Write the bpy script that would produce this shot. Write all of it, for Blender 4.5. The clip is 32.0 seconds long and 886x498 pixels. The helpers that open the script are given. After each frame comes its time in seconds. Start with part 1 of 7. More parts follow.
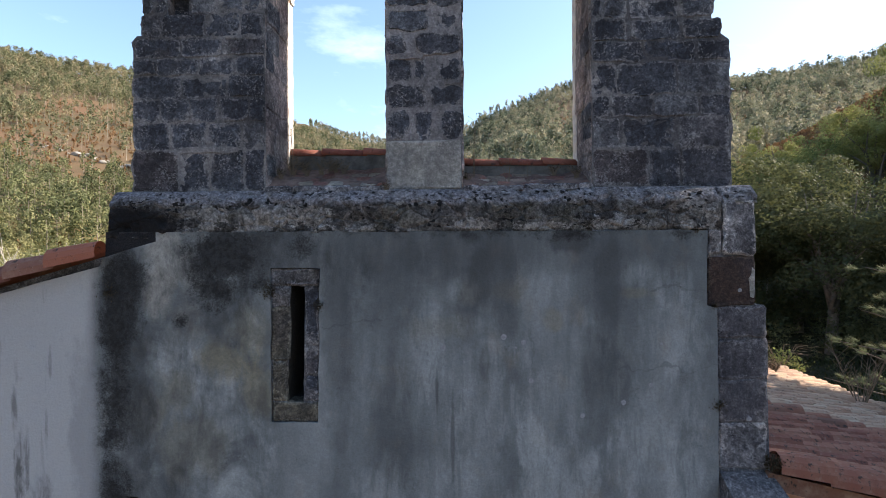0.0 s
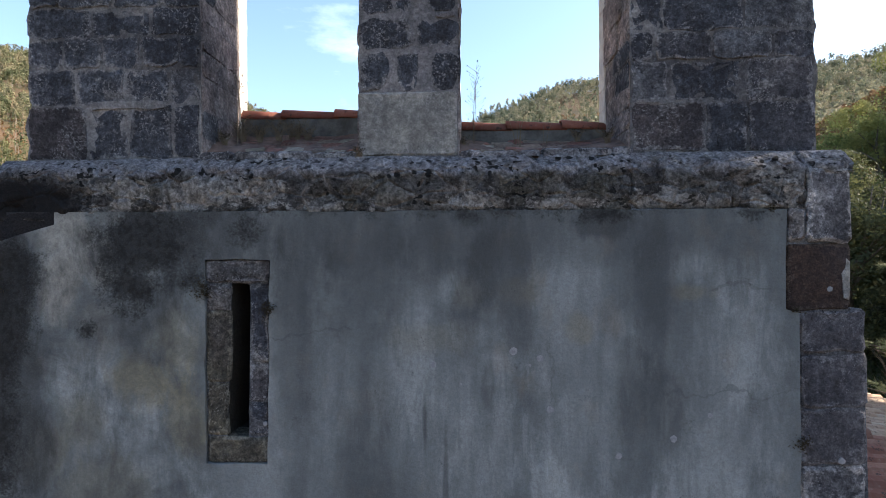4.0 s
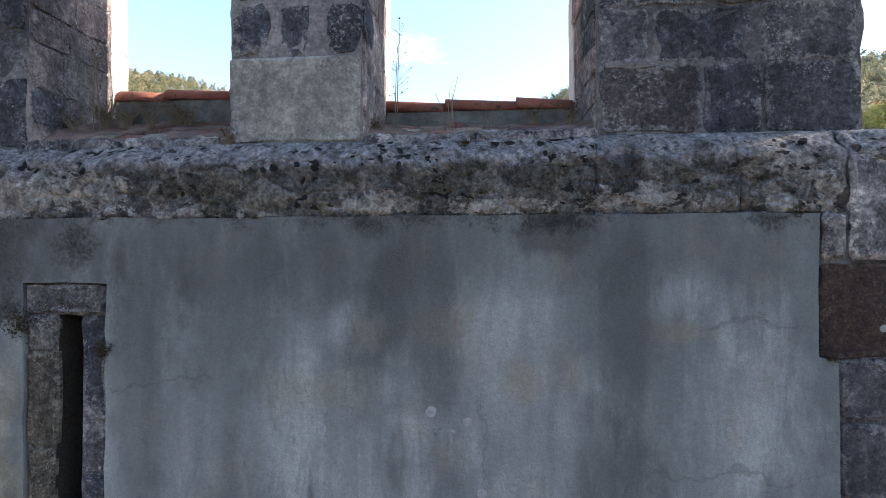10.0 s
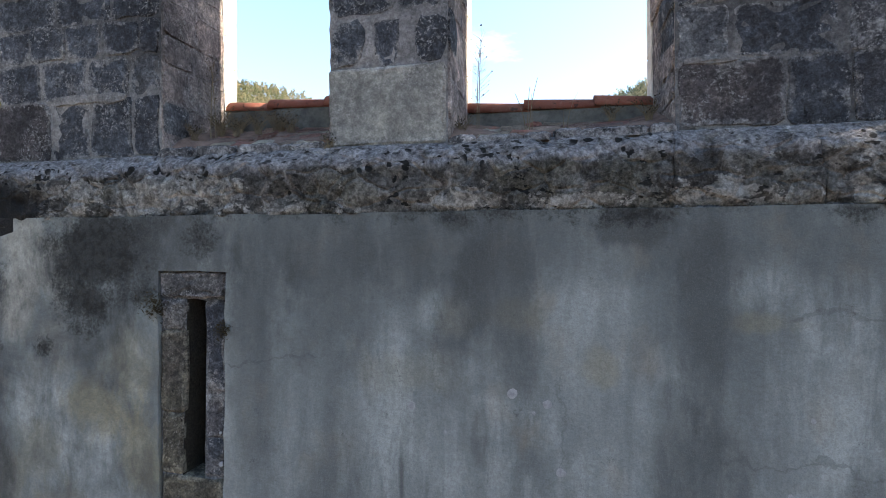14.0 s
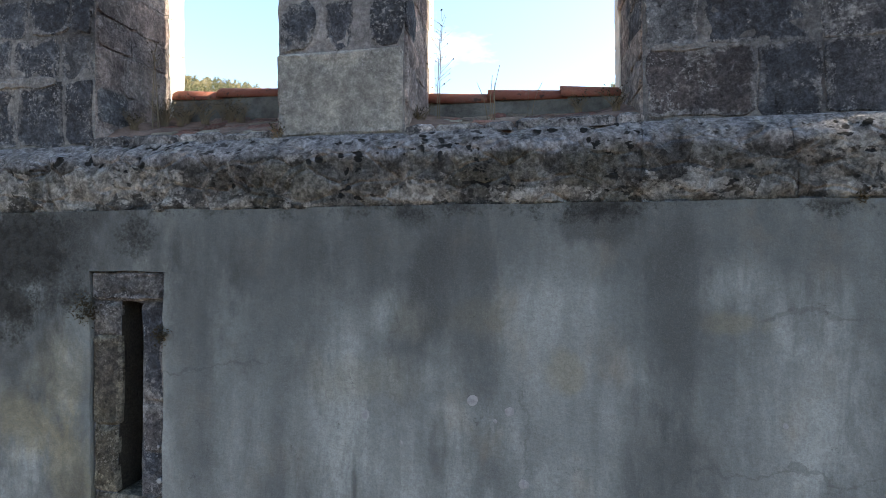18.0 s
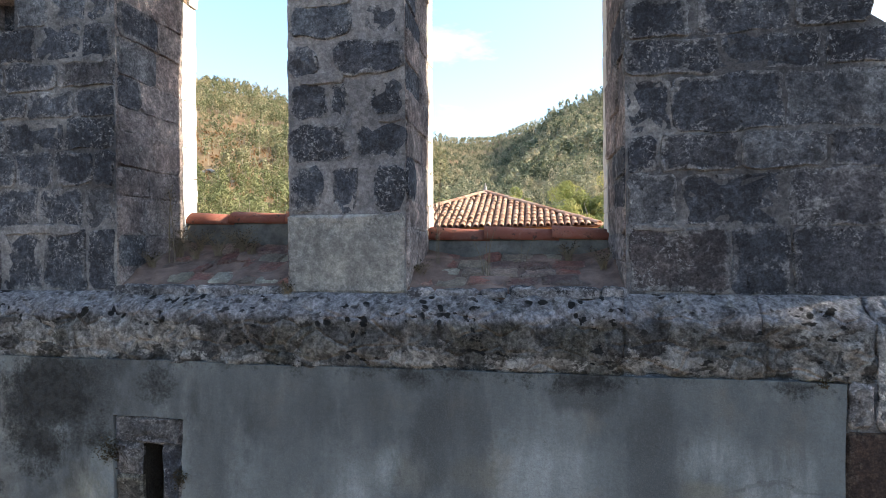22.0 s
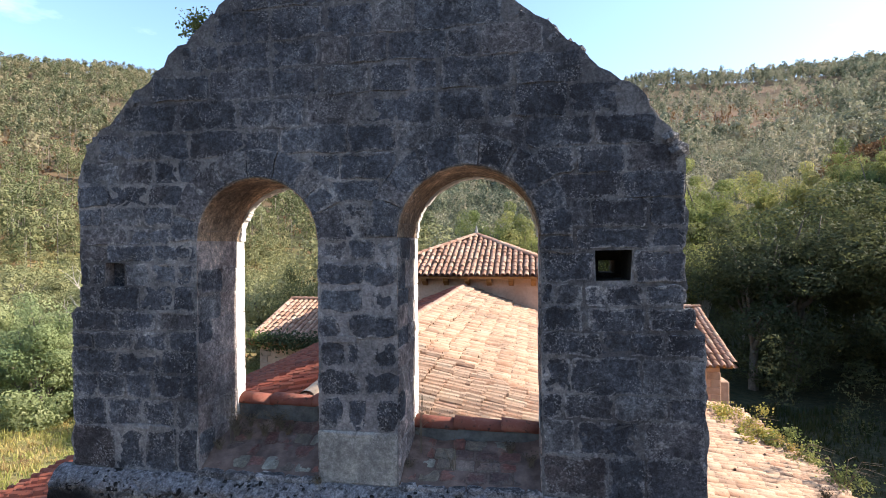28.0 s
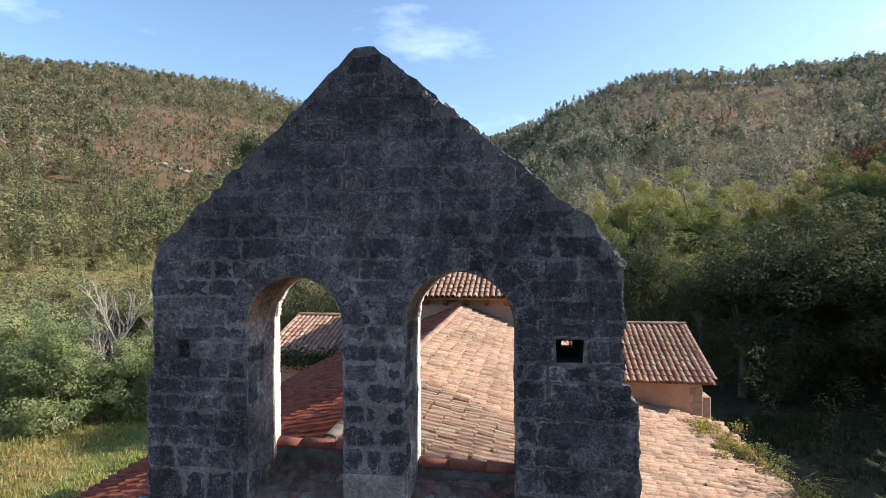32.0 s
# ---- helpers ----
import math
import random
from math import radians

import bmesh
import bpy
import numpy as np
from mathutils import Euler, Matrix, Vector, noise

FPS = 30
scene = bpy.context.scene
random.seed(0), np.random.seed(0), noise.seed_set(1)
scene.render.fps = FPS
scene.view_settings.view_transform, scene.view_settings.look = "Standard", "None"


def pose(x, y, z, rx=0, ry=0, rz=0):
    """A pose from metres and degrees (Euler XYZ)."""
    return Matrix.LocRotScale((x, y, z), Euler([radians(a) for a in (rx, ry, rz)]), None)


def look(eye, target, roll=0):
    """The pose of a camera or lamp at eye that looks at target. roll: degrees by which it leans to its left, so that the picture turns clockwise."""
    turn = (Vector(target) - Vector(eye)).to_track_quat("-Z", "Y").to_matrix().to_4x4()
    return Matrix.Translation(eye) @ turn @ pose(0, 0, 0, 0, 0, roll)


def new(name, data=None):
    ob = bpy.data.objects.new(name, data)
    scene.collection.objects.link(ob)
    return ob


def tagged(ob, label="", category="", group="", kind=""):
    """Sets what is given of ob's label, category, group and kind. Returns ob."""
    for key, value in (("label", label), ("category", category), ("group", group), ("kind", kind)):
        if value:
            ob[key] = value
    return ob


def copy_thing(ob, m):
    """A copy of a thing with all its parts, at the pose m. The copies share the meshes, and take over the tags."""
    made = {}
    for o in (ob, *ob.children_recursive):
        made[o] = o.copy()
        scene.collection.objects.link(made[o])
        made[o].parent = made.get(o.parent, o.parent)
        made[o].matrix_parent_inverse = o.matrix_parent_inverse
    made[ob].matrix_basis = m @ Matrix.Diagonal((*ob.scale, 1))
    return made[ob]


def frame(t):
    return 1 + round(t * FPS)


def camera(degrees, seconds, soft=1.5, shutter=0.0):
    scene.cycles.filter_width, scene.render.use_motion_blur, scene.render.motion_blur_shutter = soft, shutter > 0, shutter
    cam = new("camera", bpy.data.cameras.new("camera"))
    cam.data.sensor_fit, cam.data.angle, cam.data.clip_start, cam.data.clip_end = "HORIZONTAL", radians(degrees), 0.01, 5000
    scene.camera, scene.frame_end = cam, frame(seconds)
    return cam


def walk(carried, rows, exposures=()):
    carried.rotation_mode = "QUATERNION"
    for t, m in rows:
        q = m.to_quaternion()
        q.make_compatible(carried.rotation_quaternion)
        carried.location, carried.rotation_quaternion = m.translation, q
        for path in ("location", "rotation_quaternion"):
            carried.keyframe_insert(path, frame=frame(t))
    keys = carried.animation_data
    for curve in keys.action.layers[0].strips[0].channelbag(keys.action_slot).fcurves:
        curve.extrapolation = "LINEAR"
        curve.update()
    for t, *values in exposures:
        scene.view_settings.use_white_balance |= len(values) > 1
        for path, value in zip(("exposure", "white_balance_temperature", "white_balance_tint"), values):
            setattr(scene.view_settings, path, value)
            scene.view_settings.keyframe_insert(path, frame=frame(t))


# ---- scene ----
cam = camera(78.8, 32.0, soft=0.35)
METRES, EYE, TILT, LEAN, TURN = 8.7, 7.0, 0.0, 0.0, 2.2
ROWS = [
    (0.0, 0.0, 0.0, 0.0, -0.0, -0.05, 0.39),
    (0.5, -0.0047, 0.0025, -0.0029, 0.01, -0.03, 0.38),
    (1.0, -0.0115, 0.0069, -0.0073, 0.04, -0.02, 0.37),
    (1.5, -0.0155, 0.0171, -0.0089, 0.05, -0.02, 0.37),
    (2.0, -0.0161, 0.0414, -0.01, 0.09, -0.03, 0.37),
    (2.5, -0.0122, 0.0744, -0.0115, 0.07, -0.02, 0.36),
    (4.5, 0.015, 0.1448, -0.0108, 0.06, -0.16, 0.38),
    (5.0, 0.0222, 0.1526, -0.0136, 0.06, -0.09, 0.4),
    (5.5, 0.0335, 0.1715, -0.017, 0.14, -0.05, 0.4),
    (6.0, 0.0454, 0.198, -0.0194, 0.15, 0.07, 0.4),
    (6.5, 0.0558, 0.2254, -0.0186, 0.15, 0.23, 0.39),
    (7.0, 0.0625, 0.2451, -0.0163, 0.15, 0.09, 0.41),
    (7.5, 0.0675, 0.254, -0.0148, 0.12, 0.1, 0.41),
    (8.0, 0.0725, 0.2557, -0.014, 0.08, 0.09, 0.42),
    (8.5, 0.0768, 0.2543, -0.0123, 0.08, 0.09, 0.41),
    (9.0, 0.078, 0.2526, -0.0088, 0.09, 0.13, 0.42),
    (9.5, 0.0789, 0.2521, -0.0046, 0.92, 0.14, 0.41),
    (10.0, 0.08, 0.2513, -0.0012, 2.29, 0.06, 0.4),
    (10.5, 0.0802, 0.2491, 0.0007, 4.12, 0.02, 0.38),
    (11.0, 0.0796, 0.2463, 0.0018, 6.11, 0.02, 0.36),
    (11.5, 0.0776, 0.2439, 0.0017, 7.46, 0.0, 0.34),
    (12.0, 0.0778, 0.2418, -0.0006, 8.46, 0.06, 0.32),
    (12.5, 0.0797, 0.2395, -0.0035, 9.05, 0.1, 0.3),
    (13.0, 0.0808, 0.2376, -0.0052, 9.42, 0.1, 0.3),
    (13.5, 0.0798, 0.2359, -0.0055, 9.62, 0.07, 0.3),
    (14.0, 0.0753, 0.2284, -0.0051, 9.81, 0.0, 0.35),
    (14.5, 0.0731, 0.2177, -0.0066, 10.34, -0.02, 0.35),
    (16.5, 0.064, 0.2386, -0.0079, 7.36, 0.07, 0.42),
    (17.0, 0.0694, 0.2448, -0.0058, 7.3, 0.08, 0.43),
    (17.5, 0.077, 0.2496, -0.0058, 7.3, 0.1, 0.42),
    (18.0, 0.0832, 0.2512, -0.007, 7.3, 0.03, 0.44),
    (18.5, 0.0837, 0.2487, -0.0031, 7.31, -0.04, 0.48),
    (19.0, 0.0785, 0.2447, 0.0094, 7.4, -0.1, 0.49),
    (19.5, 0.0721, 0.2428, 0.0249, 7.41, -0.04, 0.49),
    (20.0, 0.0696, 0.2389, 0.0395, 7.4, -0.08, 0.5),
    (20.5, 0.0732, 0.2355, 0.0513, 7.37, -0.08, 0.47),
    (21.0, 0.0805, 0.232, 0.0622, 7.38, -0.08, 0.46),
    (21.5, 0.0848, 0.2289, 0.0758, 7.31, -0.12, 0.47),
    (22.0, 0.0876, 0.2266, 0.0919, 7.26, -0.22, 0.47),
    (22.5, 0.087, 0.2272, 0.109, 7.0, -0.03, 0.45),
    (23.0, 0.0851, 0.2286, 0.1269, 6.9, -0.06, 0.45),
    (23.5, 0.0844, 0.231, 0.1462, 6.87, -0.13, 0.44),
    (24.0, 0.083, 0.2333, 0.1639, 6.87, -0.14, 0.44),
    (24.5, 0.0818, 0.2303, 0.1786, 7.0, -0.23, 0.45),
    (25.0, 0.0815, 0.219, 0.1934, 7.14, -0.25, 0.44),
    (25.5, 0.0841, 0.2067, 0.2111, 7.13, -0.27, 0.43),
    (26.0, 0.0904, 0.1991, 0.228, 7.14, -0.31, 0.39),
    (26.5, 0.095, 0.1966, 0.2449, 7.14, -0.31, 0.4),
    (28.5, 0.1339, 0.019, 0.3076, 6.89, -0.41, 0.38),
    (29.0, 0.137, 0.0018, 0.3215, 6.93, -0.42, 0.38),
    (29.5, 0.1399, -0.0106, 0.3344, 6.96, -0.42, 0.41),
    (30.0, 0.1424, -0.0205, 0.3458, 6.94, -0.41, 0.42),
    (30.5, 0.1457, -0.0324, 0.3586, 6.96, -0.4, 0.42),
    (31.0, 0.1472, -0.0485, 0.3714, 7.0, -0.41, 0.43),
    (31.5, 0.1484, -0.0671, 0.3847, 7.01, -0.43, 0.42),
    (32.0, 0.1497, -0.0863, 0.3998, 7.02, -0.45, 0.43),
]
walk(cam, [(t, pose(0, 0, EYE, TILT, LEAN, TURN) @ pose(METRES * x, METRES * y, METRES * z, 90 + pitch, roll, yaw)) for t, x, y, z, yaw, pitch, roll in ROWS],
     [(0.0, 1.13, 6850, 16), (2.0, 1.13, 6850, 16), (6.0, 1.48, 6900, 16), (8.0, 1.70, 6900, 15), (9.0, 1.73, 6900, 15), (13.0, 1.77, 7100, 14), (16.5, 1.77, 7350, 11), (20.0, 1.72, 7300, 11), (23.0, 1.69, 6950, 13), (26.0, 1.73, 6600, 12), (28.5, 1.07, 6450, 15), (32.0, 0.66, 6400, 15)])

# ---- light ----
SUN_AZ, SUN_EL = 79.5, 31.0
sun_way = Vector((math.sin(radians(SUN_AZ)) * math.cos(radians(SUN_EL)), math.cos(radians(SUN_AZ)) * math.cos(radians(SUN_EL)), math.sin(radians(SUN_EL))))
sun_data = bpy.data.lights.new("sun", "SUN")
sun_data.energy, sun_data.angle, sun_data.color = 5.0, radians(0.53), (1.0, 0.9, 0.76)
sun = new("sun", sun_data)
sun.matrix_world = look((40, 10, 60), Vector((40, 10, 60)) - sun_way)

world = bpy.data.worlds.new("sky")
scene.world = world
world.use_nodes = True
wt = world.node_tree
wt.nodes.clear()
sky = wt.nodes.new("ShaderNodeTexSky")
sky.sky_type, sky.sun_disc = "NISHITA", False
sky.sun_elevation, sky.sun_rotation = radians(SUN_EL), radians(SUN_AZ)
sky.air_density, sky.dust_density, sky.ozone_density = 1.0, 1.3, 1.0
coord = wt.nodes.new("ShaderNodeTexCoord")
stretch = wt.nodes.new("ShaderNodeMapping")
stretch.inputs["Scale"].default_value = (2.2, 2.2, 6.0)
stretch.inputs["Location"].default_value = (3.18, 0.7, 2.16)
puff = wt.nodes.new("ShaderNodeTexNoise")
puff.inputs["Scale"].default_value, puff.inputs["Detail"].default_value, puff.inputs["Roughness"].default_value = 1.6, 7.0, 0.6
thin = wt.nodes.new("ShaderNodeMapRange")
thin.inputs["From Min"].default_value, thin.inputs["From Max"].default_value, thin.inputs["To Max"].default_value = 0.59, 0.85, 0.32
veil = wt.nodes.new("ShaderNodeMix")
veil.data_type = "RGBA"
veil.inputs["B"].default_value = (9.5, 9.8, 10.2, 1)
back = wt.nodes.new("ShaderNodeBackground")
back.inputs["Strength"].default_value = 0.15
wout = wt.nodes.new("ShaderNodeOutputWorld")
wt.links.new(coord.outputs["Generated"], stretch.inputs["Vector"])
wt.links.new(stretch.outputs["Vector"], puff.inputs["Vector"])
wt.links.new(puff.outputs["Fac"], thin.inputs["Value"])
wt.links.new(thin.outputs["Result"], veil.inputs["Factor"])
wt.links.new(sky.outputs["Color"], veil.inputs["A"])
air = wt.nodes.new("ShaderNodeMix")
air.data_type, air.blend_type = "RGBA", "MULTIPLY"
air.inputs["Factor"].default_value = 1.0
air.inputs["B"].default_value = (0.92, 1.06, 1.12, 1)
wt.links.new(veil.outputs["Result"], air.inputs["A"])
wt.links.new(air.outputs["Result"], back.inputs["Color"])
wt.links.new(back.outputs["Background"], wout.inputs["Surface"])


# ---- materials ----
class Nodes:
    """A small builder for node materials."""

    def __init__(self, name):
        self.m = bpy.data.materials.new(name)
        self.m.use_nodes = True
        self.t = self.m.node_tree
        self.bsdf = self.t.nodes["Principled BSDF"]
        self.pos = self.add("ShaderNodeTexCoord").outputs["Object"]

    def add(self, kind):
        return self.t.nodes.new(kind)

    def link(self, a, b):
        self.t.links.new(a, b)

    def noise(self, scale, detail=4.0, rough=0.55, stretch=(1, 1, 1), shift=(0, 0, 0), warp=0.0):
        mp = self.add("ShaderNodeMapping")
        mp.inputs["Scale"].default_value, mp.inputs["Location"].default_value = stretch, shift
        self.link(self.pos, mp.inputs["Vector"])
        n = self.add("ShaderNodeTexNoise")
        n.inputs["Scale"].default_value, n.inputs["Detail"].default_value = scale, detail
        n.inputs["Roughness"].default_value, n.inputs["Distortion"].default_value = rough, warp
        self.link(mp.outputs["Vector"], n.inputs["Vector"])
        return n.outputs["Fac"]

    def span(self, value, lo, hi, a=0.0, b=1.0):
        r = self.add("ShaderNodeMapRange")
        r.interpolation_type = "SMOOTHSTEP"
        for key, v in (("From Min", lo), ("From Max", hi), ("To Min", a), ("To Max", b)):
            r.inputs[key].default_value = v
        self.link(value, r.inputs["Value"])
        return r.outputs["Result"]

    def math(self, op, a, b=0.0):
        n = self.add("ShaderNodeMath")
        n.operation = op
        for k, v in ((0, a), (1, b)):
            if isinstance(v, (int, float)):
                n.inputs[k].default_value = v
            else:
                self.link(v, n.inputs[k])
        return n.outputs[0]

    def ramp(self, value, stops):
        r = self.add("ShaderNodeValToRGB")
        e = r.color_ramp.elements
        while len(e) < len(stops):
            e.new(0.5)
        for el, (p, c) in zip(e, stops):
            el.position, el.color = p, (*c, 1)
        self.link(value, r.inputs["Fac"])
        return r.outputs["Color"]

    def mix(self, fac, a, b, how="MIX"):
        n = self.add("ShaderNodeMix")
        n.data_type, n.blend_type = "RGBA", how
        for key, v in (("Factor", fac), ("A", a), ("B", b)):
            if isinstance(v, tuple):
                n.inputs[key].default_value = (*v, 1)
            elif isinstance(v, (int, float)):
                n.inputs[key].default_value = v
            else:
                self.link(v, n.inputs[key])
        return n.outputs["Result"]

    def random(self):
        """One number a piece, whether it is an object of its own or an island of a joined mesh."""
        a = self.add("ShaderNodeObjectInfo").outputs["Random"]
        b = self.add("ShaderNodeNewGeometry").outputs["Random Per Island"]
        return self.math("FRACT", self.math("ADD", a, b))

    def axis(self, which):
        s = self.add("ShaderNodeSeparateXYZ")
        self.link(self.pos, s.inputs[0])
        return s.outputs[which]

    def blot(self, x, z, rx, rz, wobble, bend=0.0):
        """A soft-edged patch round (x, z) on an upright wall; bend lets it wander from its line."""
        dx = self.math("MULTIPLY", self.math("ADD", self.math("SUBTRACT", self.axis("X"), x), bend), 1 / rx)
        dz = self.math("MULTIPLY", self.math("ADD", self.math("SUBTRACT", self.axis("Z"), z), bend), 1 / rz)
        d = self.math("SQRT", self.math("ADD", self.math("MULTIPLY", dx, dx), self.math("MULTIPLY", dz, dz)))
        return self.span(self.math("ADD", d, wobble), 0.45, 1.25, 1.0, 0.0)

    def done(self, color, rough=0.9, bump=None, depth=0.01, strength=0.6, spec=0.25):
        self.link(color, self.bsdf.inputs["Base Color"])
        self.bsdf.inputs["Roughness"].default_value = rough
        self.bsdf.inputs["Specular IOR Level"].default_value = spec
        if bump is not None:
            b = self.add("ShaderNodeBump")
            b.inputs["Strength"].default_value, b.inputs["Distance"].default_value = strength, depth
            self.link(bump, b.inputs["Height"])
            self.link(b.outputs["Normal"], self.bsdf.inputs["Normal"])
        return self.m


def weathering(n, c, amount=1.0, pale=(0.24, 0.237, 0.24), fleck=(0.46, 0.46, 0.47)):
    """What centuries of rain leave on a wall, over stones and joints alike: black crust, brown stains, lime smeared over the stones' margins and white flecks."""
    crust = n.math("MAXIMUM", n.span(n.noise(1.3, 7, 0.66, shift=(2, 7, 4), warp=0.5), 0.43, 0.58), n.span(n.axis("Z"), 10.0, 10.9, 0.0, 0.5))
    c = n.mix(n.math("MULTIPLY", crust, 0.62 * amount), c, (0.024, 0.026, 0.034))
    c = n.mix(n.math("MULTIPLY", n.span(n.noise(2.0, 6, 0.62, shift=(8, 1, 6)), 0.55, 0.68), 0.26 * amount), c, (0.105, 0.085, 0.082))
    low = n.span(n.axis("Z"), 10.2, 10.9, 1.0, 0.5)
    edge = n.noise(24, 7, 0.78, shift=(1, 3, 8))
    fine = n.noise(64, 6, 0.8, shift=(9, 3, 1))
    ragged_edge = n.math("MULTIPLY", n.math("SUBTRACT", edge, 0.5), 1.5)
    # rim runs from 1 at a stone's edge to 0 a few centimetres inside it
    rim = n.add("ShaderNodeAttribute")
    rim.attribute_name = "rim"
    reach = n.math("MULTIPLY", n.math("SUBTRACT", n.noise(3.1, 6, 0.66, shift=(5, 2, 9), warp=0.6), 0.5), 3.4)
    lime = n.math("ADD", n.math("ADD", n.math("MULTIPLY", rim.outputs["Fac"], 0.62), reach), ragged_edge)
    smear = n.span(lime, 0.36, 0.66)
    c = n.mix(n.math("MULTIPLY", n.math("MULTIPLY", smear, low), 0.74 * amount), c, pale)
    # rough skin: light and dark at the size of a thumb and of a grain
    c = n.mix(0.85 * amount, c, n.ramp(edge, [(0.37, (0.34, 0.34, 0.35)), (0.5, (1.0, 1.0, 1.0)), (0.62, (2.0, 1.98, 1.96))]), "MULTIPLY")
    c = n.mix(0.6 * amount, c, n.ramp(fine, [(0.38, (0.45, 0.45, 0.46)), (0.5, (1.0, 1.0, 1.0)), (0.6, (1.7, 1.7, 1.7))]), "MULTIPLY")
    tone = n.noise(4.6, 6, 0.7, shift=(3, 8, 5), warp=0.4)
    c = n.mix(0.8 * amount, c, n.ramp(tone, [(0.36, (0.52, 0.53, 0.56)), (0.5, (1.0, 1.0, 1.0)), (0.62, (1.6, 1.58, 1.52))]), "MULTIPLY")
    c = n.mix(0.9 * amount, c, n.ramp(n.noise(1.15, 5, 0.62, shift=(6, 4, 1), warp=0.6), [(0.38, (0.56, 0.58, 0.62)), (0.5, (0.93, 0.93, 0.935)), (0.61, (1.46, 1.44, 1.43))]), "MULTIPLY")
    fl = n.span(n.noise(52, 7, 0.85, shift=(7, 2, 5)), 0.535, 0.575)
    where = n.span(n.math("ADD", n.noise(5.0, 5, 0.65, shift=(1, 9, 4)), n.math("MULTIPLY", rim.outputs["Fac"], 0.08)), 0.51, 0.60)
    c = n.mix(n.math("MULTIPLY", n.math("MULTIPLY", fl, where), 0.9 * amount), c, fleck)
    h = n.math("ADD", n.math("MULTIPLY", edge, 0.7), n.math("MULTIPLY", fine, 0.5))
    return c, h, smear


def stone_material(name, palette, speck=0.5, speck_color=(0.46, 0.46, 0.47), stain=0.6, grit=1.0, smear=(0.24, 0.237, 0.24)):
    n = Nodes(name)
    base = n.ramp(n.random(), palette)
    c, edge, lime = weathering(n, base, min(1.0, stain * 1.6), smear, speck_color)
    grain = n.noise(95, 5, 0.7, shift=(3, 1, 2))
    c = n.mix(n.span(grain, 0.36, 0.64), n.mix(0.28 * grit, c, (0.014, 0.014, 0.018)), n.mix(0.05 * grit, c, (0.40, 0.39, 0.41)))
    pit = n.math("MULTIPLY", n.span(n.noise(34, 3, 0.6, shift=(4, 4, 9)), 0.64, 0.70), n.span(n.noise(3.7, 3, shift=(2, 2, 6)), 0.42, 0.58))
    c = n.mix(n.math("MULTIPLY", pit, 0.8 * grit), c, (0.010, 0.010, 0.012))
    h = n.math("SUBTRACT", n.math("ADD", n.math("MULTIPLY", grain, 0.3), n.math("MULTIPLY", edge, 1.6)), n.math("MULTIPLY", pit, 0.5))
    h = n.math("ADD", h, n.math("MULTIPLY", lime, 0.25))
    return n.done(c, 0.93, h, 0.035, 0.9)


GREY = [(0.0, (0.070, 0.078, 0.096)), (0.3, (0.088, 0.100, 0.121)), (0.55, (0.112, 0.126, 0.149)), (0.72, (0.092, 0.104, 0.126)), (0.84, (0.135, 0.128, 0.135)), (0.94, (0.17, 0.18, 0.195)), (1.0, (0.21, 0.22, 0.235))]
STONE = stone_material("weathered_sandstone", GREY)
BROWN = stone_material("red_sandstone", [(0.0, (0.060, 0.037, 0.028)), (1.0, (0.074, 0.046, 0.035))], 0.15, (0.16, 0.13, 0.11), stain=0.5, smear=(0.125, 0.095, 0.072))
PALE = stone_material("pale_sandstone", [(0.0, (0.41, 0.405, 0.375)), (1.0, (0.45, 0.44, 0.41))], 0.3, (0.6, 0.6, 0.6), 0.32, 0.6, (0.52, 0.50, 0.48))
MAUVE = stone_material("mauve_sandstone", [(0.0, (0.115, 0.098, 0.098)), (1.0, (0.13, 0.11, 0.108))])
JAMB = stone_material("jamb_sandstone", [(0.0, (0.31, 0.26, 0.245)), (0.4, (0.45, 0.36, 0.33)), (0.7, (0.38, 0.335, 0.325)), (1.0, (0.49, 0.41, 0.37))], 0.5, (0.50, 0.48, 0.47), 0.5, 0.8, (0.42, 0.38, 0.37))
SOFFIT = stone_material("ochre_sandstone", [(0.0, (0.34, 0.235, 0.155)), (1.0, (0.43, 0.32, 0.225))], 0.2, (0.56, 0.48, 0.39), 0.5, 0.6, (0.42, 0.35, 0.29))
QUOIN = stone_material("grey_quoin_stone", [(0.0, (0.115, 0.115, 0.13)), (1.0, (0.15, 0.148, 0.162))], 0.7, (0.44, 0.44, 0.46), 0.45, 1.0, (0.26, 0.255, 0.265))
# mossy stone for slit and hole sides, their shade put into the colour
RECESS_DARK = stone_material("shaded_mossy_stone", [(0.0, (0.026, 0.023, 0.016)), (1.0, (0.040, 0.036, 0.025))], 0.2, (0.06, 0.055, 0.04), 0.25, 1.0, (0.035, 0.032, 0.022))
WASHED = stone_material("limewashed_quoin", [(0.0, (0.20, 0.20, 0.21)), (1.0, (0.23, 0.23, 0.24))], 0.5, (0.5, 0.5, 0.51), 0.62, 1.0, (0.44, 0.43, 0.43))
SOOTED = stone_material("blackened_stone", [(0.0, (0.012, 0.012, 0.014)), (1.0, (0.016, 0.016, 0.018))], 0.3, (0.1, 0.1, 0.105), 0.1)
OCHRE = stone_material("stained_jamb_stone", [(0.0, (0.105, 0.097, 0.072)), (1.0, (0.125, 0.113, 0.085))], 0.4, (0.34, 0.32, 0.28), 0.6, 1.0, (0.24, 0.225, 0.18))
